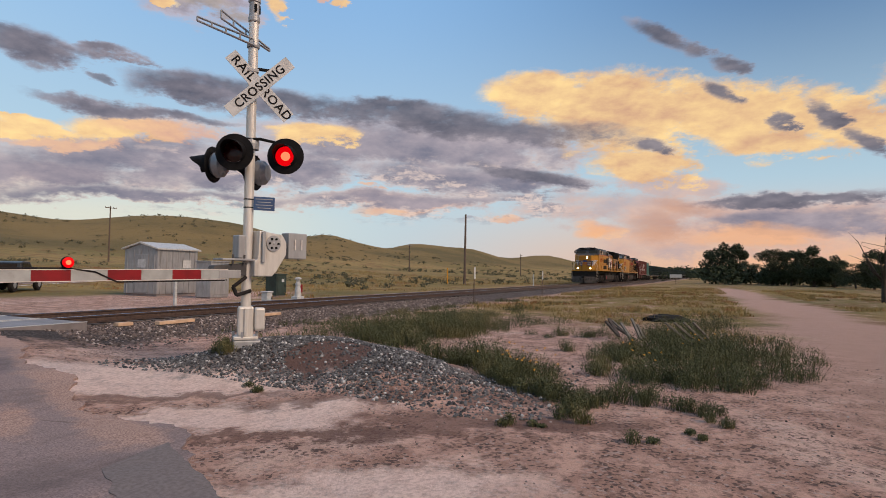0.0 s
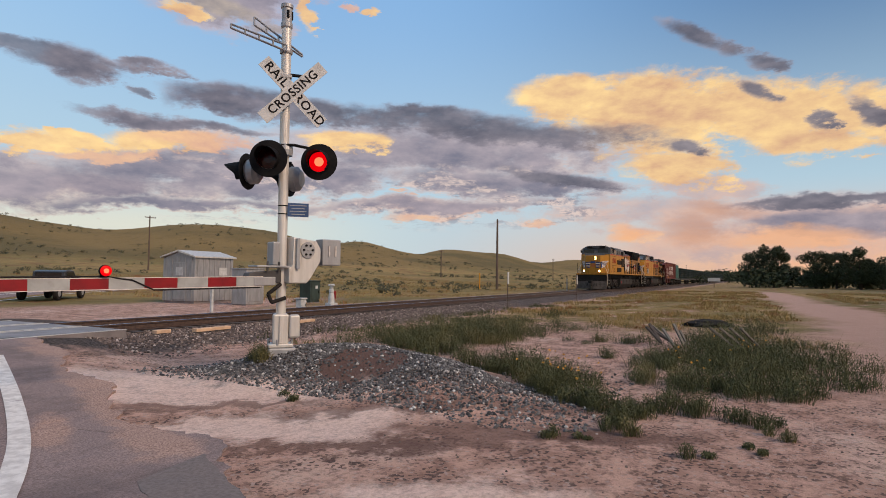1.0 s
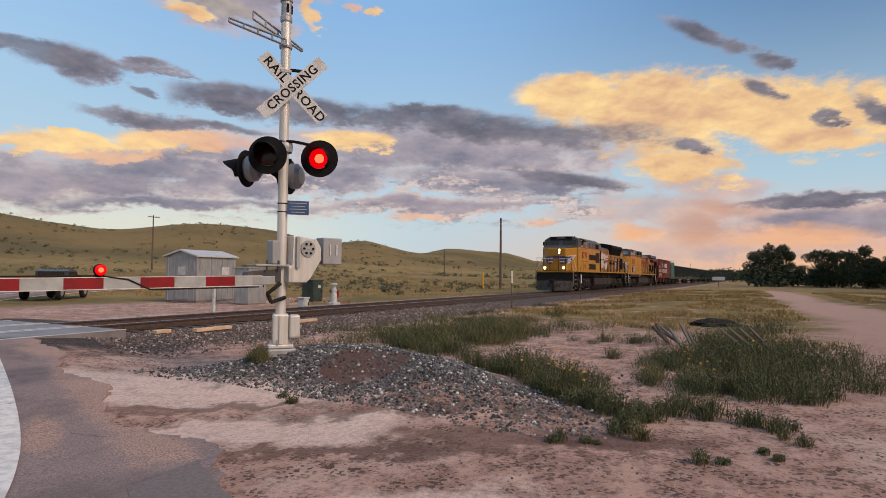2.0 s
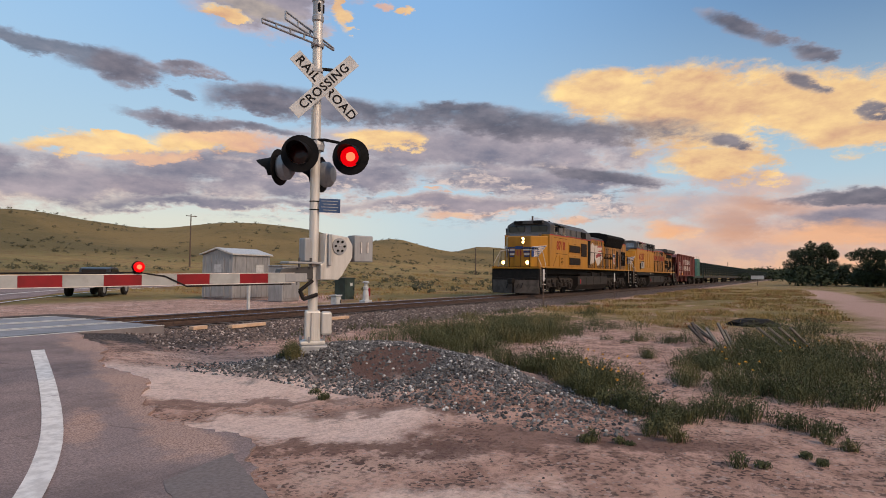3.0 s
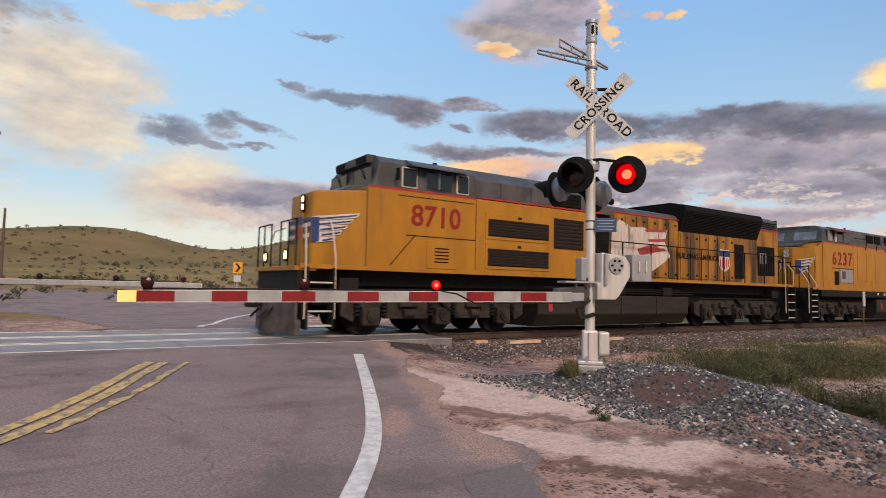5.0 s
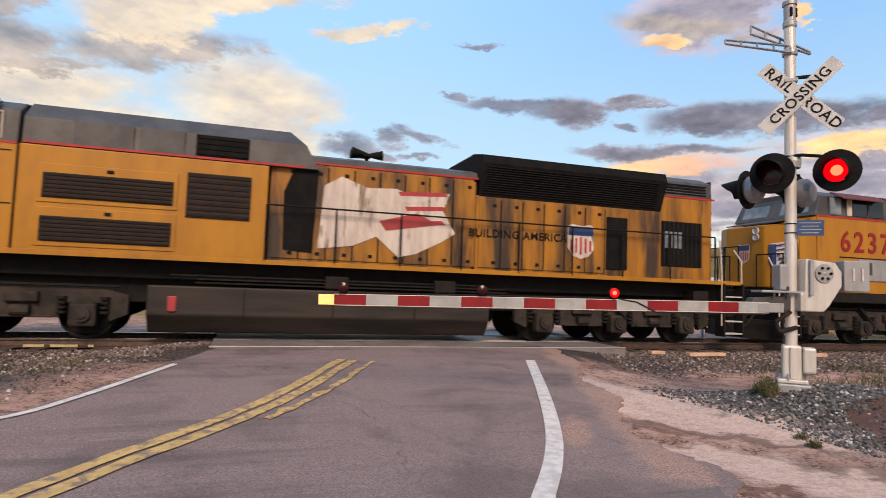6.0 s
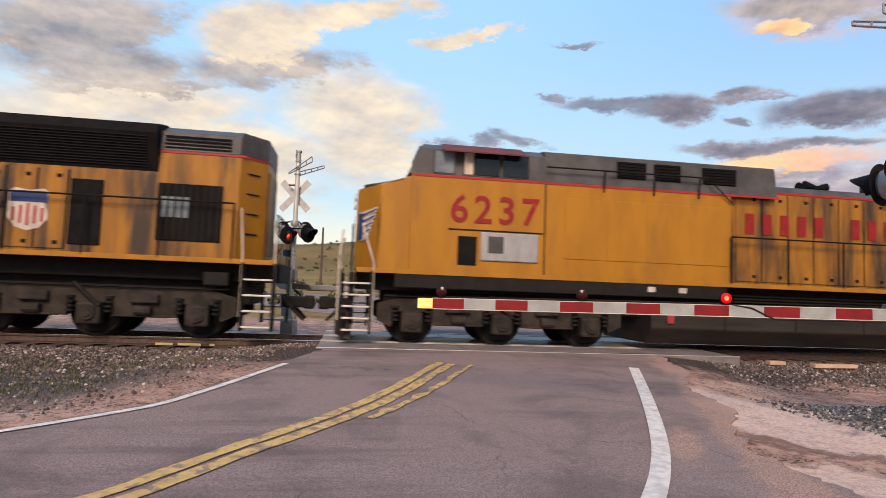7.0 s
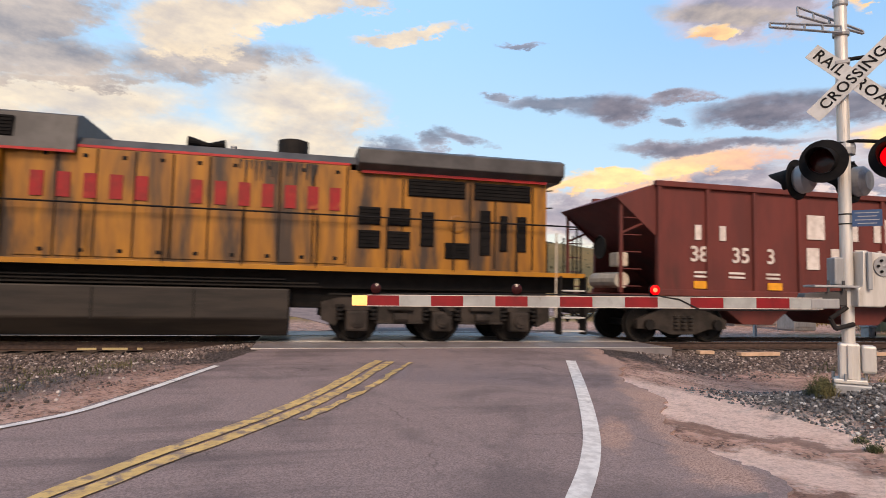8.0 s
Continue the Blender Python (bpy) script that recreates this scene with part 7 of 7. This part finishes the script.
# ---- trees, far shrubs, weeds ----
def leaf_cloud(verts, faces, c, rad, n, size, rnd):
    for _ in range(n):
        d = Vector((rnd.gauss(0, 1), rnd.gauss(0, 1), rnd.gauss(0, 1))).normalized() * (rnd.random() ** 0.45)
        p = Vector((c[0] + d.x * rad[0], c[1] + d.y * rad[1], c[2] + d.z * rad[2]))
        u = Vector((rnd.gauss(0, 1), rnd.gauss(0, 1), rnd.gauss(0, 1))).normalized()
        w = u.orthogonal().normalized()
        s = size * rnd.uniform(0.6, 1.4)
        k = len(verts)
        verts += [tuple(p - u * s), tuple(p + w * s * 0.55), tuple(p + u * s), tuple(p - w * s * 0.55)]
        faces.append((k, k + 1, k + 2, k + 3))


def mesh_part(name, verts, faces, material, parent=None, label="", kind=""):
    me = bpy.data.meshes.new(name)
    me.from_pydata(verts, [], faces)
    me.materials.append(material)
    ob = new(name, me)
    if parent:
        ob.parent = parent
    return tagged(ob, label, kind=kind)


def tree(x, y, h, spread, seed, bare=False):
    rnd = random.Random(seed)
    t = thing("tree", "dark leafless tree with thin branching limbs" if bare else "dark green cottonwood tree with an uneven crown", "tree", "trees", pose(x, y, land(x, y)))
    bm = bmesh.new()
    add_tube(bm, (0, 0, -0.2), (0.1, 0, h * 0.4), h * 0.035, h * 0.022, 8)
    verts, faces = [], []
    for k in range(9):
        a = 2 * math.pi * k / 9 + rnd.random()
        z0 = h * rnd.uniform(0.22, 0.4)
        tip = Vector((math.cos(a) * spread * rnd.uniform(0.3, 0.85), math.sin(a) * spread * rnd.uniform(0.3, 0.85), h * rnd.uniform(0.5, 0.92)))
        add_tube(bm, (0, 0, z0), tip * 0.6 + Vector((0, 0, h * 0.06)), h * 0.016, h * 0.009, 6)
        add_tube(bm, tip * 0.6 + Vector((0, 0, h * 0.06)), tip, h * 0.009, h * 0.003, 5)
        if bare:
            for j in range(6):
                q = tip * rnd.uniform(0.6, 1.0)
                add_tube(bm, q, q + Vector((rnd.gauss(0, 1), rnd.gauss(0, 1), rnd.uniform(0.2, 1.4))) * h * 0.11, h * 0.004, h * 0.001, 4)
        else:
            leaf_cloud(verts, faces, tip, (spread * 0.36, spread * 0.36, h * 0.13), 340, h * 0.022, rnd)
            low = tip * 0.8
            leaf_cloud(verts, faces, (low.x, low.y, h * rnd.uniform(0.18, 0.5)), (spread * 0.42, spread * 0.42, h * 0.17), 300, h * 0.024, rnd)
    part("trunk", bm, BARK, t)
    if not bare:
        mesh_part("crown", verts, faces, TREE_LEAF, t)


rnd = random.Random(11)
for az, r, h, sp in ((-0.3, 122, 6.3, 3.2), (-1.6, 120, 6.6, 3.4), (-2.6, 126, 5.2, 3.0), (-4.6, 118, 5.6, 3.2), (-6.0, 116, 6.4, 3.5), (-7.6, 112, 5.9, 3.3), (-9.0, 110, 5.4, 3.2), (-10.4, 105, 5.0, 3.1), (-11.6, 100, 4.8, 3.0),
                     (-13.0, 96, 4.6, 3.0), (-14.4, 94, 4.5, 3.0), (-16.0, 95, 5.0, 3.2), (-18.5, 96, 5.4, 3.4), (-21.5, 98, 5.6, 3.4), (-25.0, 100, 5.8, 3.6), (-3.6, 135, 4.2, 3.2), (-5.3, 130, 4.0, 3.2), (-8.3, 122, 4.4, 3.2)):
    tree(*on_ray(az, r), h * rnd.choice((0.72, 0.9, 1.0, 1.12)), sp * rnd.choice((0.7, 0.85, 1.0)), int(az * 10) + 300)
tree(*on_ray(-12.2, 46), 4.8, 1.6, 77, True)
tree(*on_ray(-13.6, 50), 4.2, 1.5, 78, True)


def far_woods():
    rnd = random.Random(3)
    verts, faces = [], []
    for k in range(90):
        x, y = on_ray(rnd.uniform(-30, 0.3), rnd.uniform(112, 140))
        h = rnd.uniform(2.4, 4.2)
        leaf_cloud(verts, faces, (x, y, h * 0.45), (h * 0.8, h * 0.8, h * 0.5), 170, h * 0.09, rnd)
    for k in range(70):
        az = rnd.uniform(-32, 4.2) if k < 34 else rnd.uniform(0.2, 4.0)
        r = rnd.uniform(330, 420) if k >= 34 else rnd.uniform(150, 230)
        x, y = on_ray(az, r)
        h = r * rnd.uniform(0.010, 0.017) + 0.6 if k >= 34 else rnd.uniform(1.2, 2.6)
        leaf_cloud(verts, faces, (x, y, h * 0.5), (h * 1.2, h * 1.2, h * 0.55), 150, h * 0.11, rnd)
    tagged(mesh_part("far_woods", verts, faces, TREE_LEAF, None, "", "stuff"), "dark distant line of cottonwoods beyond the meadow", "trees")


far_woods()


def hill_shrubs():
    rnd = random.Random(8)
    verts, faces = [], []
    for k in range(3400):
        az = rnd.uniform(8, 135)
        r = 60 + 260 * rnd.random() ** 0.8 if k < 2800 else rnd.uniform(38, 110)
        x, y = on_ray(az, r)
        if y < 24 or noise.noise((x * 0.025, y * 0.025, 9.0)) < -0.15:
            continue
        h = rnd.uniform(0.25, 0.75) * (1.0 + 0.4 * (r > 150))
        leaf_cloud(verts, faces, (x, y, land(x, y) + h * 0.35), (h * 0.9, h * 0.9, h * 0.5), 22, h * 0.28, rnd)
    tagged(mesh_part("sagebrush", verts, faces, SAGE, None, "", "stuff"), "scattered dark sagebrush over the dry slopes", "shrubs")


hill_shrubs()


def blades(verts, faces, x, y, z, h, r, n, rnd, lean=0.5, w=0.012):
    for _ in range(n):
        a, q = rnd.uniform(0, 6.283), r * math.sqrt(rnd.random())
        bx, by = x + q * math.cos(a), y + q * math.sin(a)
        hh = h * rnd.uniform(0.45, 1.1) * (1.0 - 0.45 * (q / max(r, 1e-3)) ** 2)
        b = rnd.uniform(0, 6.283)
        lx, ly = lean * hh * rnd.random() * math.cos(b) + 0.25 * hh * math.cos(a) * q / max(r, 1e-3), lean * hh * rnd.random() * math.sin(b) + 0.25 * hh * math.sin(a) * q / max(r, 1e-3)
        c = rnd.uniform(0, 6.283)
        wx, wy = w * math.cos(c), w * math.sin(c)
        k = len(verts)
        verts += [(bx - wx, by - wy, z - 0.02), (bx + wx, by + wy, z - 0.02), (bx + lx * 0.45 + wx * 0.8, by + ly * 0.45 + wy * 0.8, z + hh * 0.6), (bx + lx * 0.45 - wx * 0.8, by + ly * 0.45 - wy * 0.8, z + hh * 0.6), (bx + lx, by + ly, z + hh)]
        faces += [(k, k + 1, k + 2, k + 3), (k + 3, k + 2, k + 4)]


def clump(x, y, h, r, n, seed, material, label, name="weed_clump", w=0.012):
    rnd = random.Random(seed)
    verts, faces = [], []
    for _ in range(max(2, int(n / 46))):
        a, q = rnd.uniform(0, 6.283), r * rnd.random() ** 0.55
        px, py = x + q * math.cos(a), y + q * math.sin(a)
        hh = h * rnd.uniform(0.45, 1.15) * (1.0 - 0.45 * (q / r) ** 2)
        blades(verts, faces, px, py, land(px, py), hh * 1.2, r * 0.34, 46, rnd, 1.0, w * 0.26)
        leaf_cloud(verts, faces, (px, py, land(px, py) + hh * 0.48), (r * 0.30, r * 0.30, hh * 0.52), 170, 0.009 + 0.009 * h, rnd)
    return tagged(mesh_part(name, verts, faces, material, None, label), label, "weeds", "weed clumps")


GREEN_LABEL = "dense grey-green roadside weed clump on dirt"
# x, y, height, radius, blades: behind the spoil heap, beside it, round the broken timbers, and strays on the dirt
WEEDS_BEHIND = [(12.0, 8.0, 0.55, 0.9, 700), (11.3, 7.0, 0.6, 0.9, 800), (10.7, 6.1, 0.6, 0.8, 800), (10.2, 5.4, 0.5, 0.6, 600), (11.9, 6.4, 0.7, 0.9, 900), (12.3, 5.8, 0.6, 0.8, 700), (13.2, 5.8, 0.8, 0.9, 900),
                (14.4, 5.7, 0.75, 0.9, 800), (15.5, 5.6, 0.6, 0.9, 600), (13.8, 7.6, 0.6, 1.0, 600), (14.6, 7.0, 0.6, 1.0, 600), (16.6, 7.0, 0.5, 1.0, 500), (17.5, 4.8, 0.4, 0.8, 400)]
WEEDS_BESIDE = [(8.6, 3.8, 0.45, 0.45, 600), (8.9, 3.3, 0.55, 0.55, 800), (8.4, 3.0, 0.45, 0.4, 500), (8.0, 2.7, 0.42, 0.4, 500), (7.6, 2.4, 0.40, 0.38, 500), (7.3, 2.1, 0.42, 0.36, 500), (7.0, 1.8, 0.36, 0.32, 400), (8.5, 2.5, 0.4, 0.45, 500)]
WEEDS_TIMBER = [(9.35, 1.3, 0.40, 0.5, 600), (9.0, 0.8, 0.42, 0.5, 600), (8.9, 0.3, 0.42, 0.5, 600), (8.9, -0.2, 0.40, 0.5, 500), (11.4, 1.5, 0.5, 0.7, 700), (11.2, 1.0, 0.6, 0.7, 800), (11.5, 0.4, 0.65, 0.8, 900),
                (11.6, -0.3, 0.6, 0.8, 800), (13.3, 0.5, 0.7, 0.8, 800), (14.6, 0.5, 0.7, 0.9, 700), (14.4, -0.3, 0.65, 0.9, 600), (18.2, 0.3, 0.7, 1.0, 500), (10.4, 1.7, 0.35, 0.5, 400), (7.4, 1.0, 0.32, 0.35, 350), (7.3, 0.5, 0.30, 0.35, 300),
                (10.2, 0.1, 0.5, 0.7, 700), (10.4, -0.8, 0.45, 0.7, 600), (12.3, -1.2, 0.5, 0.7, 500)]
WEED_STRAYS = [(6.1, 1.35, 0.24, 0.22, 260), (6.6, 1.4, 0.30, 0.30, 320), (6.9, 1.15, 0.30, 0.28, 280), (5.7, 1.95, 0.14, 0.20, 110), (5.6, 1.6, 0.12, 0.16, 90), (5.7, 0.6, 0.14, 0.22, 110), (7.0, 0.1, 0.16, 0.28, 140), (6.6, -0.1, 0.16, 0.22, 110),
               (11.6, 2.6, 0.25, 0.35, 160), (14.5, 3.1, 0.35, 0.5, 220), (14.4, 2.4, 0.4, 0.5, 240), (14.0, 3.7, 0.35, 0.5, 200), (5.6, 5.1, 0.12, 0.22, 140), (6.0, 0.2, 0.12, 0.16, 80), (6.42, 6.35, 0.30, 0.24, 420), (18.3, 2.7, 0.4, 0.8, 300)]
k = 0
for x, y, h, r, n in WEEDS_BEHIND + WEEDS_BESIDE + WEEDS_TIMBER + WEED_STRAYS:
    clump(x, y, h, r, n, 100 + k, WEED, GREEN_LABEL if h > 0.3 else "small tuft of green weeds on dirt")
    k += 1


def dry_grass():
    """Thin dry grass over the meadow on both sides of the line."""
    rnd = random.Random(21)
    verts, faces = [], []
    for _ in range(9000):
        x, y = rnd.uniform(14, 75), rnd.uniform(-12, 10.0)
        if -6.8 + 0.03 * x < y < -1.5 + 0.012 * x:
            continue
        if noise.noise((x * 0.22, y * 0.30, 3.0)) < 0.08 - 0.002 * (x - 14):
            continue
        blades(verts, faces, x, y, land(x, y), rnd.uniform(0.08, 0.24), 0.28, 10, rnd, 1.3, 0.006 + 0.0004 * x)
    for _ in range(3600):
        x, y = rnd.uniform(24, 110), rnd.uniform(18.5, 75)
        if noise.noise((x * 0.10, y * 0.12, 6.0)) < -0.05:
            continue
        blades(verts, faces, x, y, land(x, y), rnd.uniform(0.12, 0.38), 0.6, 9, rnd, 1.2, 0.022)
    tagged(mesh_part("dry_grass", verts, faces, DRYGRASS, None, "", "stuff"), "thin yellow dry grass across the meadow", "grass")
    verts, faces = [], []
    for _ in range(420):
        x, y = rnd.uniform(-8, 4), rnd.uniform(7.4, 11.4)
        if abs(x - road_mid(y)) < 4.0:
            continue
        blades(verts, faces, x, y, land(x, y), rnd.uniform(0.04, 0.16), 0.12, 14, rnd, 1.1, 0.005)
    for _ in range(420):
        x, y = rnd.uniform(9.8, 30), rnd.uniform(6.6, 10.2)
        if noise.noise((x * 0.4, y * 0.4, 8.0)) < 0.0:
            continue
        blades(verts, faces, x, y, land(x, y), rnd.uniform(0.10, 0.34), 0.25, 26, rnd, 1.1, 0.007)
    tagged(mesh_part("verge_weeds", verts, faces, WEED, None, "", "stuff"), "sparse green weeds on the ballast verge", "weeds")
    # yellow flower heads among the weeds
    verts, faces = [], []
    for cx, cy, n in ((7.6, 2.35, 14), (7.2, 2.0, 8), (9.0, 0.9, 8), (11.2, 0.4, 8)):
        for _ in range(n):
            x, y = cx + rnd.gauss(0, 0.22), cy + rnd.gauss(0, 0.22)
            leaf_cloud(verts, faces, (x, y, land(x, y) + rnd.uniform(0.3, 0.55)), (0.015, 0.015, 0.012), 5, 0.014, rnd)
    tagged(mesh_part("wild_flowers", verts, faces, YELLOW_SIGN, None, "", "stuff"), "small yellow wild flowers among the weeds", "flowers")


dry_grass()


# ---- loose stones and ballast ----
def stones():
    rnd = random.Random(31)
    shapes = []
    for k in range(6):
        bm = bmesh.new()
        bmesh.ops.create_icosphere(bm, subdivisions=1, radius=1.0)
        for v in bm.verts:
            v.co = Vector((v.co.x * rnd.uniform(0.7, 1.2), v.co.y * rnd.uniform(0.7, 1.2), v.co.z * rnd.uniform(0.5, 0.9)))
        shapes.append(([v.co.copy() for v in bm.verts], [[v.index for v in f.verts] for f in bm.faces]))
        bm.free()

    def heap(name, spots, material, label):
        verts, faces = [], []
        for x, y, s in spots:
            vs, fs = rnd.choice(shapes)
            a = rnd.uniform(0, 6.283)
            ca, sa = math.cos(a), math.sin(a)
            z = land(x, y) + s * rnd.uniform(-0.1, 0.5)
            k = len(verts)
            verts += [(x + s * (v.x * ca - v.y * sa), y + s * (v.x * sa + v.y * ca), z + s * v.z) for v in vs]
            faces += [tuple(k + i for i in f) for f in fs]
        tagged(mesh_part(name, verts, faces, material, None, "", "stuff"), label, "gravel")

    spots = []
    while len(spots) < 22000:
        x, y = rnd.gauss(7.15, 0.85), rnd.gauss(5.0, 1.5)
        if 1.6 < y < 8.2 and noise.noise((x * 0.8, y * 0.8, 4.0)) > -0.45 and x > 5.75 - 0.1 * (y < 3):
            if ((x - 6.75) / 0.55) ** 2 + ((y - 4.75) / 0.60) ** 2 < 1 and rnd.random() < 0.90:
                continue
            spots.append((x, y, 0.008 + 0.020 * rnd.random() ** 1.6))
    heap("gravel_heap", spots, STONE_GREY, "grey crushed gravel heaped around the signal mast")
    spots = []
    while len(spots) < 15000:
        x, y = rnd.uniform(-8, 30), rnd.uniform(9.4, 13.2)
        if x > 30 * rnd.random() ** 0.5 + 3:
            continue
        if abs(x - road_mid(y) - 0.6) < 4.3 - 0.2 * (y > 11.8) or rnd.random() > smooth(9.2, 11.0, y + 0.6 * noise.noise((x, y, 0))):
            continue
        spots.append((x, y, rnd.uniform(0.014, 0.036)))
    for _ in range(5000):
        x, y = rnd.uniform(-9, -1.2), rnd.uniform(6.0, 11.5)
        if x < -3.15 + 0.50 * (y - 6.3) - 0.12 and rnd.random() < 0.85:
            spots.append((x, y, 0.010 + 0.022 * rnd.random() ** 1.5))
    heap("ballast", spots, STONE_BROWN, "brown and grey crushed ballast beside the rails")
    spots = []
    for _ in range(7000):
        x, y = rnd.uniform(2.5, 12), rnd.uniform(-3, 7.5)
        if (x < 3.6 + 0.3 * y and y > 0) or (y > 3.5 and x < 6.2) or rnd.random() < 0.4:
            continue
        spots.append((x, y, 0.004 + 0.012 * rnd.random() ** 4))
    heap("loose_pebbles", spots, STONE_BROWN, "small loose pebbles on pinkish dirt")


def stone_mat(name, a, b, c):
    m = bpy.data.materials.new(name)
    m.use_nodes = True
    nt = m.node_tree
    bs = nt.nodes["Principled BSDF"]
    geo = nt.nodes.new("ShaderNodeNewGeometry")
    col = nmix(nt, nramp(nt, geo.outputs["Random Per Island"], 0.0, 0.75), a, b)
    col = nmix(nt, nramp(nt, geo.outputs["Random Per Island"], 0.86, 1.0), col, c)
    nlink(nt, col, bs.inputs["Base Color"])
    bs.inputs["Roughness"].default_value = 0.85
    return m


STONE_GREY = stone_mat("crushed_grey_stone", (0.022, 0.021, 0.022), (0.125, 0.12, 0.12), (0.52, 0.50, 0.48))
STONE_BROWN = stone_mat("crushed_brown_stone", (0.045, 0.032, 0.027), (0.175, 0.130, 0.112), (0.46, 0.39, 0.35))
stones()


# ---- sleepers, last ----
def sleepers():
    me = None
    tr = tagged(new("sleepers"), "dark creosoted timber sleepers under the rails", "sleepers", kind="structure")
    bm = box((0, 0, 0), (0.23, 2.6, 0.18), 0.01)
    me = bpy.data.meshes.new("sleeper")
    bm.to_mesh(me)
    bm.free()
    me.materials.append(TIE)
    rnd = random.Random(2)
    for k in range(-40, 210):
        x = k * 0.52
        if -0.9 < x < 8.6:
            continue
        ob = new("sleeper", me)
        ob.parent = tr
        ob.matrix_basis = pose(x, YC + rnd.uniform(-0.05, 0.05), RAIL_Z - 0.26, 0, 0, rnd.uniform(-1, 1))
    for x, y, L in ((10.5, 11.9, 1.1), (13.4, 11.75, 1.5), (9.4, 12.3, 0.4)):
        t = part("loose_board", box((0, 0, 0), (L, 0.16, 0.08), 0.01), TIE_NEW, None, "")
        t.matrix_basis = pose(x, y, land(x, y) + 0.07, 0, 0, 3)
        tagged(t, "pale new timber lying beside the rail", "timber", "pale timbers")


sleepers()


def motions():
    move_train()
    flash_lamps()


motions()
